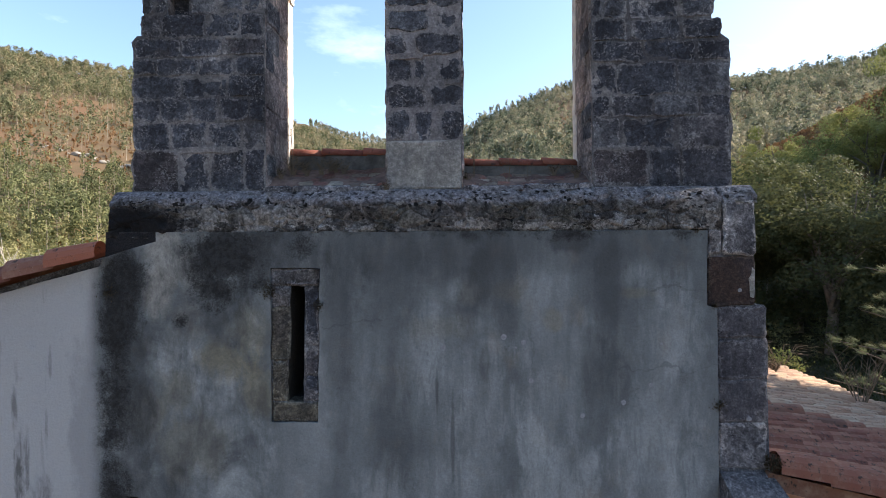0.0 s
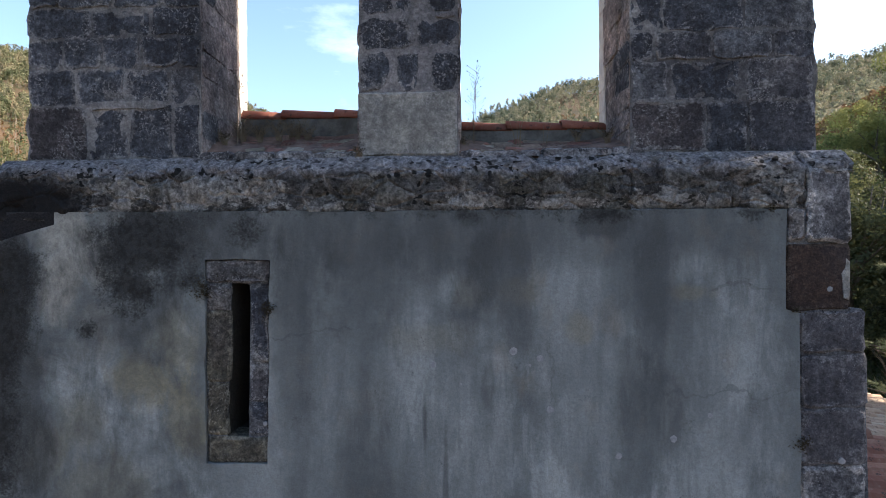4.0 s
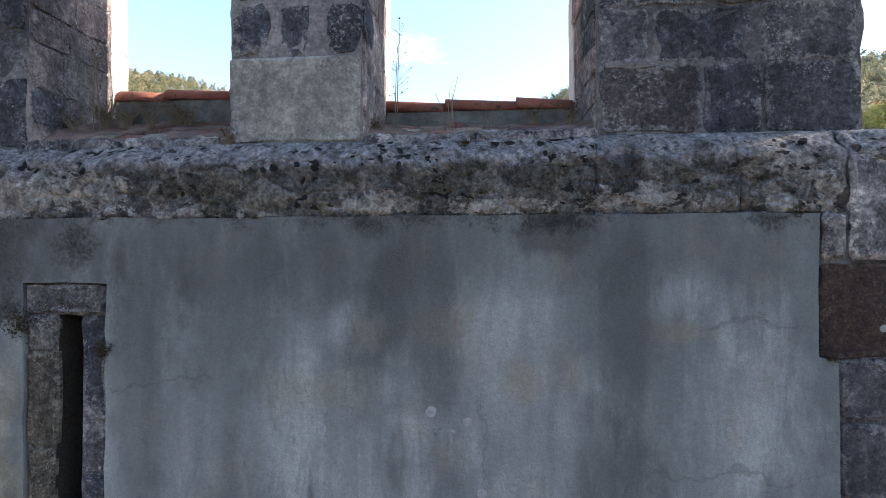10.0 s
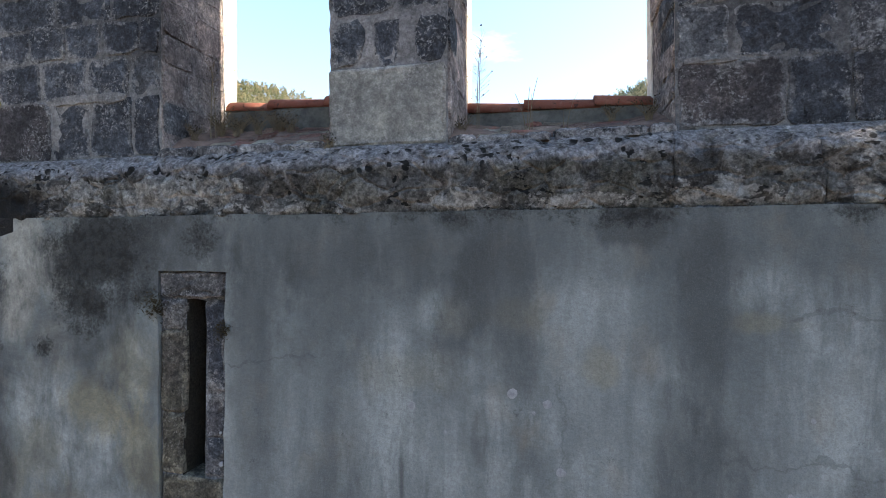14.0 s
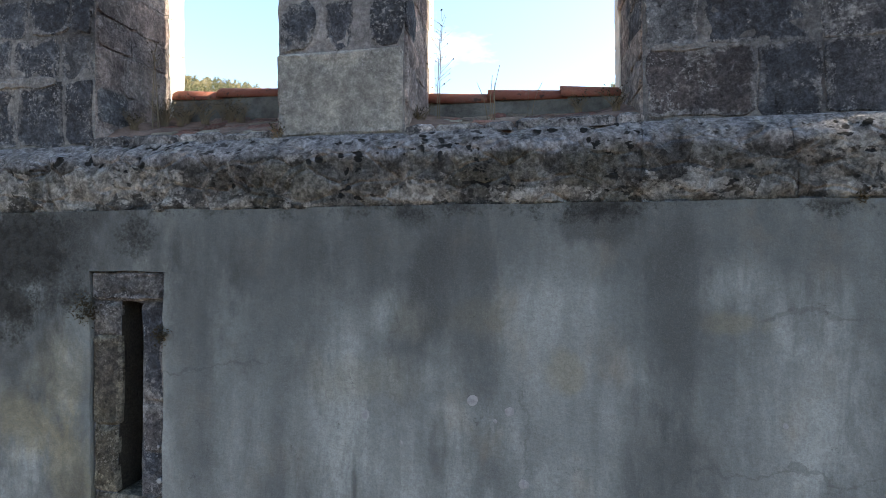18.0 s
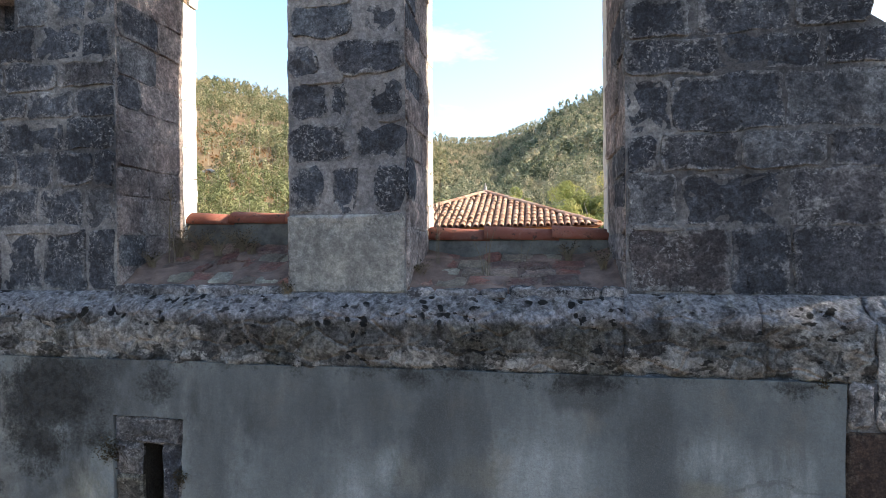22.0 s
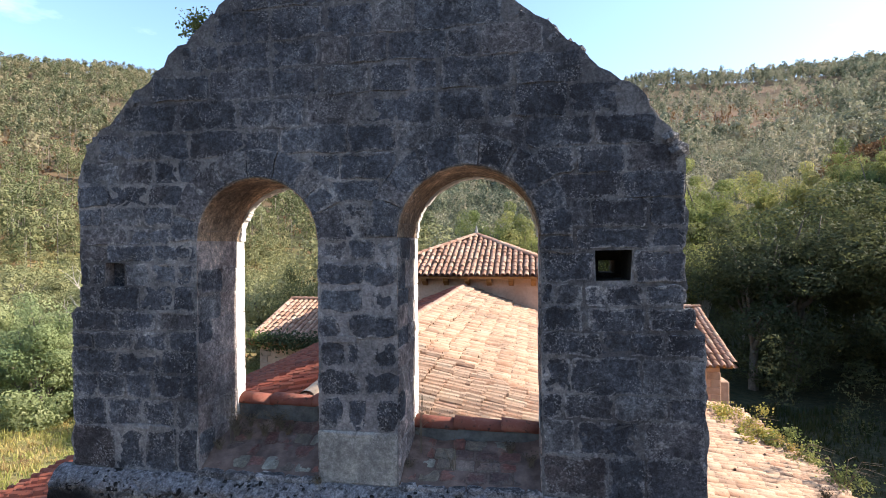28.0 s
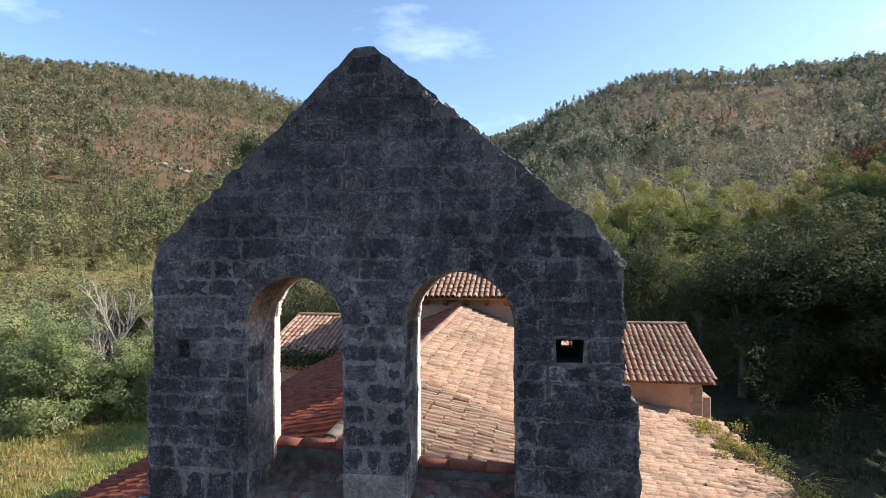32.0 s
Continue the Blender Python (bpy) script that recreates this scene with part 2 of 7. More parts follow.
FLAG = stone_material("sill_brick", [(0.0, (0.32, 0.13, 0.10)), (0.3, (0.28, 0.14, 0.115)), (0.5, (0.21, 0.135, 0.115)), (0.62, (0.33, 0.29, 0.22)), (0.72, (0.46, 0.43, 0.36)), (0.8, (0.36, 0.17, 0.13)), (1.0, (0.40, 0.15, 0.11))], 0.6, (0.40, 0.37, 0.32), 0.26, 1.0, (0.28, 0.24, 0.19))
COPING = stone_material("pitted_limestone", [(0.0, (0.12, 0.118, 0.126)), (0.5, (0.155, 0.15, 0.15)), (1.0, (0.19, 0.185, 0.18))], 0.9, (0.46, 0.46, 0.46), 0.6, 1.0, (0.34, 0.325, 0.33))


def mortar_material():
    n = Nodes("lime_mortar")
    f = n.noise(9, 7, 0.72, shift=(5, 5, 5))
    c = n.ramp(n.noise(1.9, 6, 0.65), [(0.40, (0.10, 0.099, 0.105)), (0.48, (0.20, 0.197, 0.20)), (0.56, (0.31, 0.303, 0.302))])
    # the pier between the openings was pointed afresh
    pier = n.math("MULTIPLY", n.span(n.axis("X"), -0.78, -0.66), n.span(n.axis("X"), -0.06, 0.04, 1, 0))
    pier = n.math("MULTIPLY", pier, n.span(n.axis("Z"), 9.3, 9.7, 1, 0))
    c = n.mix(n.math("MULTIPLY", pier, n.span(f, 0.3, 0.7, 0.9, 0.6)), c, (0.31, 0.298, 0.305))
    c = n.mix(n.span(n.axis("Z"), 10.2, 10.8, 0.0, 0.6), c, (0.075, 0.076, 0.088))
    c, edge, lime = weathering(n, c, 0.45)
    b = n.noise(60, 7, 0.74, shift=(2, 5, 1))
    c = n.mix(n.span(b, 0.36, 0.62), n.mix(0.35, c, (0.015, 0.015, 0.018)), n.mix(0.08, c, (0.4, 0.39, 0.38)))
    return n.done(c, 0.95, n.math("ADD", n.math("MULTIPLY", b, 0.6), n.math("MULTIPLY", edge, 1.5)), 0.03, 0.8)


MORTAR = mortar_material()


def plaster_material():
    n = Nodes("cement_render")
    wob = n.math("MULTIPLY", n.math("SUBTRACT", n.noise(3.6, 9, 0.70, (1, 1, 0.5)), 0.5), 3.2)
    veined = n.span(n.noise(11, 6, 0.7, (1, 1, 0.22), (6, 0, 5), 0.5), 0.38, 0.60, 0.25, 1.0)
    streak = n.noise(2.0, 5, 0.55, (1.0, 1.0, 0.14), (4, 0, 2), 0.6)
    thin_streak = n.noise(7.0, 4, 0.6, (1.0, 1.0, 0.10), (1, 0, 7))
    cloud = n.noise(1.25, 5, 0.6, (1, 1, 0.7), (8, 0, 3))
    grit = n.noise(120, 3, 0.7)
    c = n.ramp(streak, [(0.36, (0.118, 0.135, 0.141)), (0.5, (0.170, 0.191, 0.197)), (0.62, (0.240, 0.265, 0.270))])
    c = n.mix(n.span(cloud, 0.35, 0.7, 0.0, 0.45), c, (0.104, 0.120, 0.124))
    c = n.mix(n.span(thin_streak, 0.55, 0.75, 0.0, 0.3), c, (0.300, 0.325, 0.330))
    # ochre seepage
    och = n.math("MULTIPLY", n.span(n.noise(3.5, 5, 0.6, (1, 1, 0.6), (2, 0, 9)), 0.55, 0.74), 0.35)
    c = n.mix(och, c, (0.250, 0.200, 0.140))
    for x, z, rx, rz, f in [(-0.03, 6.62, 0.16, 0.13, 0.6), (-0.31, 6.2, 0.16, 0.45, 0.6), (-0.48, 5.9, 0.2, 0.5, 0.4), (0.03, 6.33, 0.22, 0.1, 0.4), (0.68, 6.64, 0.13, 0.2, 0.55), (0.84, 6.6, 0.12, 0.2, 0.4),
                            (1.53, 6.77, 0.2, 0.14, 0.5), (1.85, 6.64, 0.16, 0.2, 0.5), (1.14, 6.25, 0.3, 0.3, 0.35), (1.8, 6.2, 0.35, 0.4, 0.45), (-0.02, 5.7, 0.25, 0.5, 0.4), (0.55, 5.5, 0.25, 0.6, 0.35), (0.95, 5.75, 0.4, 0.4, 0.35), (1.6, 5.65, 0.4, 0.5, 0.4), (0.25, 5.6, 0.4, 0.4, 0.35), (-0.9, 5.85, 0.3, 0.45, 0.3), (2.0, 6.0, 0.15, 0.6, 0.3),
                            (-0.25, 5.95, 0.09, 0.5, 0.6), (0.25, 6.1, 0.14, 0.12, 0.5), (0.53, 5.25, 0.2, 0.22, 0.55), (0.8, 4.85, 0.5, 0.45, 0.6), (1.5, 5.15, 0.35, 0.4, 0.6), (1.95, 4.9, 0.22, 0.5, 0.6), (-0.75, 4.85, 0.3, 0.3, 0.55), (-0.2, 4.9, 0.4, 0.3, 0.45), (1.3, 4.5, 0.9, 0.4, 0.5)]:
        c = n.mix(n.math("MULTIPLY", n.math("MULTIPLY", n.blot(x, z, rx, rz, wob), veined), f), c, (0.325, 0.357, 0.362))
    # paler, warmer coat near the roof and cloudy lime below it
    for x, z, rx, rz, f in [(-2.70, 6.93, 0.2, 0.26, 0.8), (-2.80, 6.60, 0.17, 0.24, 0.9), (-2.45, 6.84, 0.12, 0.24, 0.75), (-2.52, 6.42, 0.10, 0.12, 0.5)]:
        c = n.mix(n.math("MULTIPLY", n.blot(x, z, rx, rz, wob), f), c, (0.33, 0.325, 0.295))
    for x, z, rx, rz, f in [(-2.62, 5.98, 0.3, 0.34, 0.6), (-2.28, 5.75, 0.34, 0.22, 0.6), (-2.45, 5.45, 0.45, 0.25, 0.5), (-1.92, 5.35, 0.2, 0.3, 0.4), (-2.2, 5.05, 0.6, 0.3, 0.4), (-1.9, 6.3, 0.13, 0.3, 0.35)]:
        c = n.mix(n.math("MULTIPLY", n.math("MULTIPLY", n.blot(x, z, rx, rz, wob), veined), f), c, (0.325, 0.357, 0.362))
    for x, z, rx, rz, f in [(-2.12, 6.02, 0.3, 0.2, 0.75), (-2.62, 5.75, 0.2, 0.25, 0.4), (-1.86, 5.72, 0.16, 0.3, 0.6), (-1.95, 6.25, 0.2, 0.25, 0.5), (-2.9, 5.5, 0.2, 0.25, 0.35), (-2.45, 5.2, 0.4, 0.3, 0.4), (0.35, 6.62, 0.16, 0.1, 0.3), (0.05, 6.6, 0.1, 0.1, 0.3), (0.78, 6.36, 0.10, 0.12, 0.45), (1.5, 6.6, 0.14, 0.06, 0.4), (-0.2, 6.3, 0.3, 0.12, 0.25)]:
        c = n.mix(n.math("MULTIPLY", n.blot(x, z, rx, rz, wob), f), c, (0.225, 0.205, 0.140))
    # black mould: patches with a peppered edge; the field also rises towards the cornice
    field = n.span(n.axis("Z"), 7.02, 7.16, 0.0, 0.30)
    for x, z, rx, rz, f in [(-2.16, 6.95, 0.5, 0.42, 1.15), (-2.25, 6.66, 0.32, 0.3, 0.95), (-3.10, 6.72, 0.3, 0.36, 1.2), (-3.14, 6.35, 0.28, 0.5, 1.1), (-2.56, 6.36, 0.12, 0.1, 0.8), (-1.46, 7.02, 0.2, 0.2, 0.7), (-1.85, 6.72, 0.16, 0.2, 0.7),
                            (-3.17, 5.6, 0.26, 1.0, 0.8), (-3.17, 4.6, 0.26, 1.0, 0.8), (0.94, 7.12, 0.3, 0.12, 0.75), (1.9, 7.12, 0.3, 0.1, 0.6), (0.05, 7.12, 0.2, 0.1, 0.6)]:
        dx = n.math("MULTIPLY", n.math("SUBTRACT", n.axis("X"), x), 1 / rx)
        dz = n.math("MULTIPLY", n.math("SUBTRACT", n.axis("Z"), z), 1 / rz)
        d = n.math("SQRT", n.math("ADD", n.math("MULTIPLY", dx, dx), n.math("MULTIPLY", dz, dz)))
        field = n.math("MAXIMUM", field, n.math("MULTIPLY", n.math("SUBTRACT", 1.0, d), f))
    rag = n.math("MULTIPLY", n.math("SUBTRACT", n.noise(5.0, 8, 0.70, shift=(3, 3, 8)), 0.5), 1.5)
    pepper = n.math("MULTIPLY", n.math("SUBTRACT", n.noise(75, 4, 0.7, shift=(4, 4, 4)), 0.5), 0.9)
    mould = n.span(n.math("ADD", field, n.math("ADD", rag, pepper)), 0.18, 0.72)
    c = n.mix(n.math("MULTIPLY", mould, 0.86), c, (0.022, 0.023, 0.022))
    # dark blots, among them a wide band just below the cornice
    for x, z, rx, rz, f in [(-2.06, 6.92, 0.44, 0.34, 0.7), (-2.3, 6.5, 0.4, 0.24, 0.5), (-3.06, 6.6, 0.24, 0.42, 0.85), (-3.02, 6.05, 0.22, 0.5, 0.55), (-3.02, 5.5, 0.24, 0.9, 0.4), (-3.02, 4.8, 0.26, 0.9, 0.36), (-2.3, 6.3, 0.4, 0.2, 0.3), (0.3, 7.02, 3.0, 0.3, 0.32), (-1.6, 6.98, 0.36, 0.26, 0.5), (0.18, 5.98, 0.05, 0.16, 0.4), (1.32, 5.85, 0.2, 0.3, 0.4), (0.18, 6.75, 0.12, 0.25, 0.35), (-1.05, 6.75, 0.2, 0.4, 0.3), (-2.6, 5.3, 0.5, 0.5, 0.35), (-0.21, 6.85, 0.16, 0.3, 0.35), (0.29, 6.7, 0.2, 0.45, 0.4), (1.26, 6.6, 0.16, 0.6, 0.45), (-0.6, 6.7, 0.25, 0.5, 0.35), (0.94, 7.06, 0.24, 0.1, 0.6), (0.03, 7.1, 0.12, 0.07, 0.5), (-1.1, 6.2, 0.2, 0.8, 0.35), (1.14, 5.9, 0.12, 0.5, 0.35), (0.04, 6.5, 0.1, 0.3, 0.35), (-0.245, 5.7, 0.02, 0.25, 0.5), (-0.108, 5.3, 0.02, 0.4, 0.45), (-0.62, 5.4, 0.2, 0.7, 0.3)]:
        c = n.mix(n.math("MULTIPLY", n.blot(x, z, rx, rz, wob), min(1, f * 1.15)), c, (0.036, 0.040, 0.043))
    # the older coat beside the slit is blotched
    old = n.span(n.axis("X"), -1.85, -1.6, 1.0, 0.25)
    c = n.mix(old, c, n.ramp(n.noise(2.8, 8, 0.68, (1, 1, 0.8), (2, 9, 2), 0.4), [(0.36, (0.52, 0.52, 0.53)), (0.5, (0.95, 0.95, 0.94)), (0.62, (1.4, 1.4, 1.38))]), "MULTIPLY")
    sway = n.math("MULTIPLY", n.math("SUBTRACT", n.noise(2.6, 6, 0.6, shift=(1, 1, 6)), 0.5), 0.55)
    # hairline cracks and the edges of patched coats
    for x, z, rx, rz, f in [(-0.95, 6.36, 0.34, 0.010, 0.42), (1.75, 5.95, 0.5, 0.014, 0.42), (1.85, 6.62, 0.28, 0.016, 0.4), (0.62, 6.1, 0.010, 0.4, 0.3), (-0.02, 6.5, 0.010, 0.3, 0.3)]:
        c = n.mix(n.math("MULTIPLY", n.blot(x, z, rx, rz, n.math("MULTIPLY", wob, 0.8), sway), f), c, (0.06, 0.066, 0.068))
    # the whitewashed stretch
    white = n.span(n.math("ADD", n.axis("X"), n.math("MULTIPLY", wob, 0.05)), -3.46, -3.26, 1.0, 0.0)
    drip = n.span(n.noise(9, 4, 0.6, (1, 1, 0.12), (3, 0, 1)), 0.58, 0.72, 0.0, 0.45)
    wash = n.mix(drip, n.mix(cloud, (0.34, 0.352, 0.357), (0.43, 0.442, 0.442)), (0.193, 0.200, 0.192))
    for x, z, rx, rz, f in [(-4.07, 4.95, 0.05, 0.5, 0.8), (-4.0, 5.1, 0.03, 0.3, 0.7), (-4.12, 5.5, 0.03, 0.2, 0.6), (-3.82, 5.35, 0.02, 0.18, 0.5), (-3.9, 4.7, 0.12, 0.25, 0.6), (-3.78, 6.0, 0.015, 0.15, 0.4)]:
        wash = n.mix(n.math("MULTIPLY", n.math("MULTIPLY", n.blot(x, z, rx, rz, wob), veined), f), wash, (0.06, 0.062, 0.06))
    # bluish shadow beside the whitewash's edge, put into the colour
    wash = n.mix(n.math("MULTIPLY", n.blot(-3.38, 5.3, 0.2, 1.3, wob), 0.4), wash, (0.16, 0.17, 0.18))
    c = n.mix(white, c, wash)
    rough_coat = n.span(white, 0.0, 1.0, 1.0, 0.3)
    c = n.mix(n.math("MULTIPLY", rough_coat, n.span(n.noise(48, 6, 0.72, shift=(2, 2, 7)), 0.38, 0.62, 0.2, 0.0)), c, (0.05, 0.055, 0.058))
    c = n.mix(n.math("MULTIPLY", rough_coat, n.span(grit, 0.4, 0.7, 0.0, 0.3)), c, (0.090, 0.092, 0.095))
    c = n.mix(n.span(n.noise(180, 3, 0.7, shift=(3, 3, 3)), 0.45, 0.7, 0.0, 0.09), c, (0.347, 0.365, 0.355))
    c = n.mix(n.math("MULTIPLY", mould, n.span(n.noise(24, 6, 0.75, shift=(8, 8, 1)), 0.36, 0.6, 0.95, 0.5)), c, (0.014, 0.014, 0.014))
    return n.done(c, 0.92, n.math("ADD", n.math("MULTIPLY", grit, 0.5), n.math("ADD", n.math("MULTIPLY", n.noise(6, 5), 0.8), n.math("MULTIPLY", n.noise(42, 4, 0.6, shift=(2, 2, 7)), 0.9))), 0.010, 0.7)


PLASTER = plaster_material()


def tile_material(name, palette, lichen=0.4, soot=0.3, fade=0.5):
    n = Nodes(name)
    c = n.ramp(n.random(), palette)
    big, mid, fine = n.noise(1.1, 4), n.noise(9, 6, 0.7, shift=(5, 1, 2)), n.noise(70, 4, 0.7)
    c = n.mix(n.span(mid, 0.40, 0.70, 0.0, fade), c, n.mix(0.6, c, (0.46, 0.37, 0.27)))
    c = n.mix(n.math("MULTIPLY", n.span(n.noise(22, 5, 0.7, shift=(1, 8, 2)), 0.55, 0.7), lichen), c, (0.50, 0.46, 0.38))
    c = n.mix(n.math("MULTIPLY", n.span(big, 0.45, 0.7), soot), c, (0.10, 0.06, 0.045))
    c = n.mix(n.math("MULTIPLY", n.span(n.noise(15, 6, 0.75, shift=(9, 2, 6)), 0.56, 0.64), min(1.0, soot * 1.5)), c, (0.035, 0.03, 0.026))
    return n.done(c, 0.85, n.math("ADD", mid, n.math("MULTIPLY", fine, 0.5)), 0.006, 0.6)


CLAY = [(0.0, (0.27, 0.145, 0.09)), (0.12, (0.33, 0.205, 0.135)), (0.5, (0.355, 0.235, 0.16)), (0.85, (0.375, 0.262, 0.18)), (0.97, (0.39, 0.30, 0.215)), (1.0, (0.24, 0.12, 0.08))]
TILE = tile_material("faded_clay_tile", CLAY, 0.25, 0.5, 0.5)
TILE_RED = tile_material("red_clay_tile", [(0.0, (0.22, 0.052, 0.03)), (0.6, (0.31, 0.08, 0.042)), (1.0, (0.29, 0.10, 0.058))], 0.08, 0.6, 0.06)
TILE_OLD = tile_material("old_clay_tile", [(0.0, (0.24, 0.115, 0.07)), (0.3, (0.34, 0.18, 0.12)), (0.6, (0.40, 0.26, 0.185)), (0.85, (0.28, 0.14, 0.09)), (1.0, (0.44, 0.33, 0.24))], 0.5, 0.45)
# rusty brown, kept dark for tiles in shade
TILE_RUSTY = tile_material("dim_rusty_clay_tile", [(0.0, (0.14, 0.05, 0.036)), (0.5, (0.19, 0.078, 0.052)), (1.0, (0.23, 0.11, 0.075))], 0.15, 0.85, 0.2)
TILE_SILL = tile_material("sill_clay_tile", [(0.0, (0.20, 0.062, 0.042)), (1.0, (0.27, 0.092, 0.062))], 0.12, 0.5, 0.15)
# mossy pans, darkened in colour for the shade between the covers
PAN = tile_material("shaded_mossy_pan_tile", [(0.0, (0.11, 0.05, 0.035)), (1.0, (0.17, 0.085, 0.058))], 0.1, 0.8)


def plain(name, a, b, scale=4.0, rough=0.9, depth=0.01, strength=0.5, spec=0.25):
    n = Nodes(name)
    u, v = n.noise(scale, 5, 0.6), n.noise(scale * 9, 4, 0.7, shift=(3, 7, 1))
    c = n.mix(n.span(u, 0.3, 0.7), a, b)
    c = n.mix(n.span(v, 0.4, 0.75, 0.0, 0.35), c, tuple(0.6 * k for k in a))
    return n.done(c, rough, n.math("ADD", u, n.math("MULTIPLY", v, 0.4)), depth, strength, spec)


PINK = plain("salmon_limewash", (0.50, 0.31, 0.21), (0.60, 0.41, 0.30), 1.4)
ROSY = plain("rosy_cut_stone", (0.36, 0.245, 0.18), (0.47, 0.34, 0.26), 5)
WOOD = plain("sunlit_eaves_timber", (0.34, 0.17, 0.07), (0.45, 0.26, 0.12), 6)
CEMENT = plain("grey_cement", (0.075, 0.073, 0.067), (0.20, 0.195, 0.18), 5, depth=0.03, strength=0.9)
# near-black, the shade of an inside put into the colour
DARK = plain("unlit_interior", (0.012, 0.012, 0.012), (0.02, 0.02, 0.02), 5)
LICHEN = plain("white_lichen", (0.20, 0.21, 0.225), (0.30, 0.305, 0.32), 40)
BARK = plain("grey_bark", (0.10, 0.085, 0.065), (0.20, 0.175, 0.14), 3)
PALEBARK = plain("bare_pale_twigs", (0.36, 0.33, 0.28), (0.50, 0.46, 0.40), 3)
STALK = plain("dry_stalks", (0.14, 0.11, 0.075), (0.24, 0.19, 0.13), 9)
TRUNK = plain("eucalyptus_bark", (0.20, 0.175, 0.14), (0.32, 0.285, 0.23), 0.3)
ROCK = plain("pale_rock", (0.26, 0.24, 0.20), (0.40, 0.37, 0.32), 0.4)


def leaf_material(name, palette, patch=0.02, glow=0.35, each=0.35, tree=0.5, own=0.0):
    """Leaves: every plant and every spray its own green, with light through them."""
    n = Nodes(name)
    whole = n.span(n.noise(tree, 2, 0.5, shift=(11, 5, 2)), 0.3, 0.7)
    v = n.math("ADD", n.math("MULTIPLY", n.random(), each), n.math("MULTIPLY", whole, 1 - each - own))
    v = n.math("ADD", v, n.math("MULTIPLY", n.add("ShaderNodeObjectInfo").outputs["Random"], own))
    c = n.ramp(v, palette)
    c = n.mix(n.span(n.noise(patch, 3), 0.38, 0.66, 0.0, 0.55), c, n.mix(0.6, c, palette[-1][1]))
    n.done(c, 0.7, spec=0.2)
    thru = n.add("ShaderNodeBsdfTranslucent")
    n.link(c, thru.inputs["Color"])
    both = n.add("ShaderNodeMixShader")
    both.inputs["Fac"].default_value = glow
    n.link(n.bsdf.outputs["BSDF"], both.inputs[1])
    n.link(thru.outputs["BSDF"], both.inputs[2])
    n.link(both.outputs["Shader"], n.t.nodes["Material Output"].inputs["Surface"])
    return n.m


LEAF = leaf_material("broad_leaves", [(0.1, (0.085, 0.120, 0.045)), (0.4, (0.18, 0.218, 0.072)), (0.65, (0.31, 0.315, 0.108)), (0.9, (0.45, 0.38, 0.156))], 0.15, 0.5, 0.25, 0.5, 0.5)
LEAF_ALDER = leaf_material("alder_leaves", [(0.1, (0.15, 0.205, 0.09)), (0.5, (0.265, 0.32, 0.145)), (0.9, (0.39, 0.40, 0.21))], 0.15, 0.5, 0.3, 0.5, 0.2)
# leaves for trees in shade, part of that shade put into the colour
LEAF_DARK = leaf_material("shade_dark_leaves", [(0.0, (0.038, 0.050, 0.027)), (0.5, (0.073, 0.088, 0.041)), (1.0, (0.15, 0.155, 0.066))], 0.15, 0.45, 0.25, 0.5, 0.4)
LEAF_GREY = leaf_material("willow_leaves", [(0.0, (0.105, 0.125, 0.055)), (0.5, (0.21, 0.215, 0.10)), (1.0, (0.36, 0.33, 0.165))], 0.15, 0.35, 0.25, 0.16, 0.25)
# EUCA and EUCA_BLUE are lightened: distance haze put into the leaf colour
EUCA = leaf_material("eucalyptus_leaves", [(0.15, (0.085, 0.102, 0.050)), (0.42, (0.142, 0.158, 0.084)), (0.65, (0.21, 0.208, 0.115)), (0.9, (0.29, 0.25, 0.150))], 0.012, 0.36, 0.05, 0.11)
EUCA_GREEN = leaf_material("young_eucalyptus_leaves", [(0.15, (0.072, 0.088, 0.040)), (0.5, (0.130, 0.148, 0.066)), (0.9, (0.21, 0.212, 0.10))], 0.03, 0.25, 0.06, 0.14)
EUCA_BLUE = leaf_material("blue_eucalyptus_leaves", [(0.15, (0.062, 0.080, 0.050)), (0.42, (0.142, 0.165, 0.105)), (0.65, (0.235, 0.245, 0.155)), (0.9, (0.34, 0.30, 0.20))], 0.012, 0.36, 0.05, 0.11)
NEEDLE = leaf_material("pine_needles", [(0.0, (0.10, 0.13, 0.055)), (1.0, (0.22, 0.24, 0.12))], 0.5, 0.3)
GRASS = leaf_material("meadow_grass", [(0.0, (0.20, 0.26, 0.07)), (0.5, (0.31, 0.35, 0.10)), (0.8, (0.42, 0.37, 0.15)), (1.0, (0.42, 0.24, 0.10))], 0.08)
BRAMBLE = leaf_material("autumn_bramble_leaves", [(0.0, (0.13, 0.17, 0.045)), (0.45, (0.30, 0.30, 0.075)), (0.8, (0.48, 0.42, 0.11)), (1.0, (0.40, 0.20, 0.09))], 0.6, 0.5, 0.7, 0.9)
WEED = leaf_material("weeds", [(0.0, (0.07, 0.10, 0.025)), (0.5, (0.15, 0.17, 0.05)), (1.0, (0.26, 0.22, 0.10))], 0.4)
BRACKEN = leaf_material("autumn_bracken", [(0.0, (0.16, 0.08, 0.04)), (0.6, (0.25, 0.14, 0.07)), (1.0, (0.32, 0.22, 0.11))], 0.03)


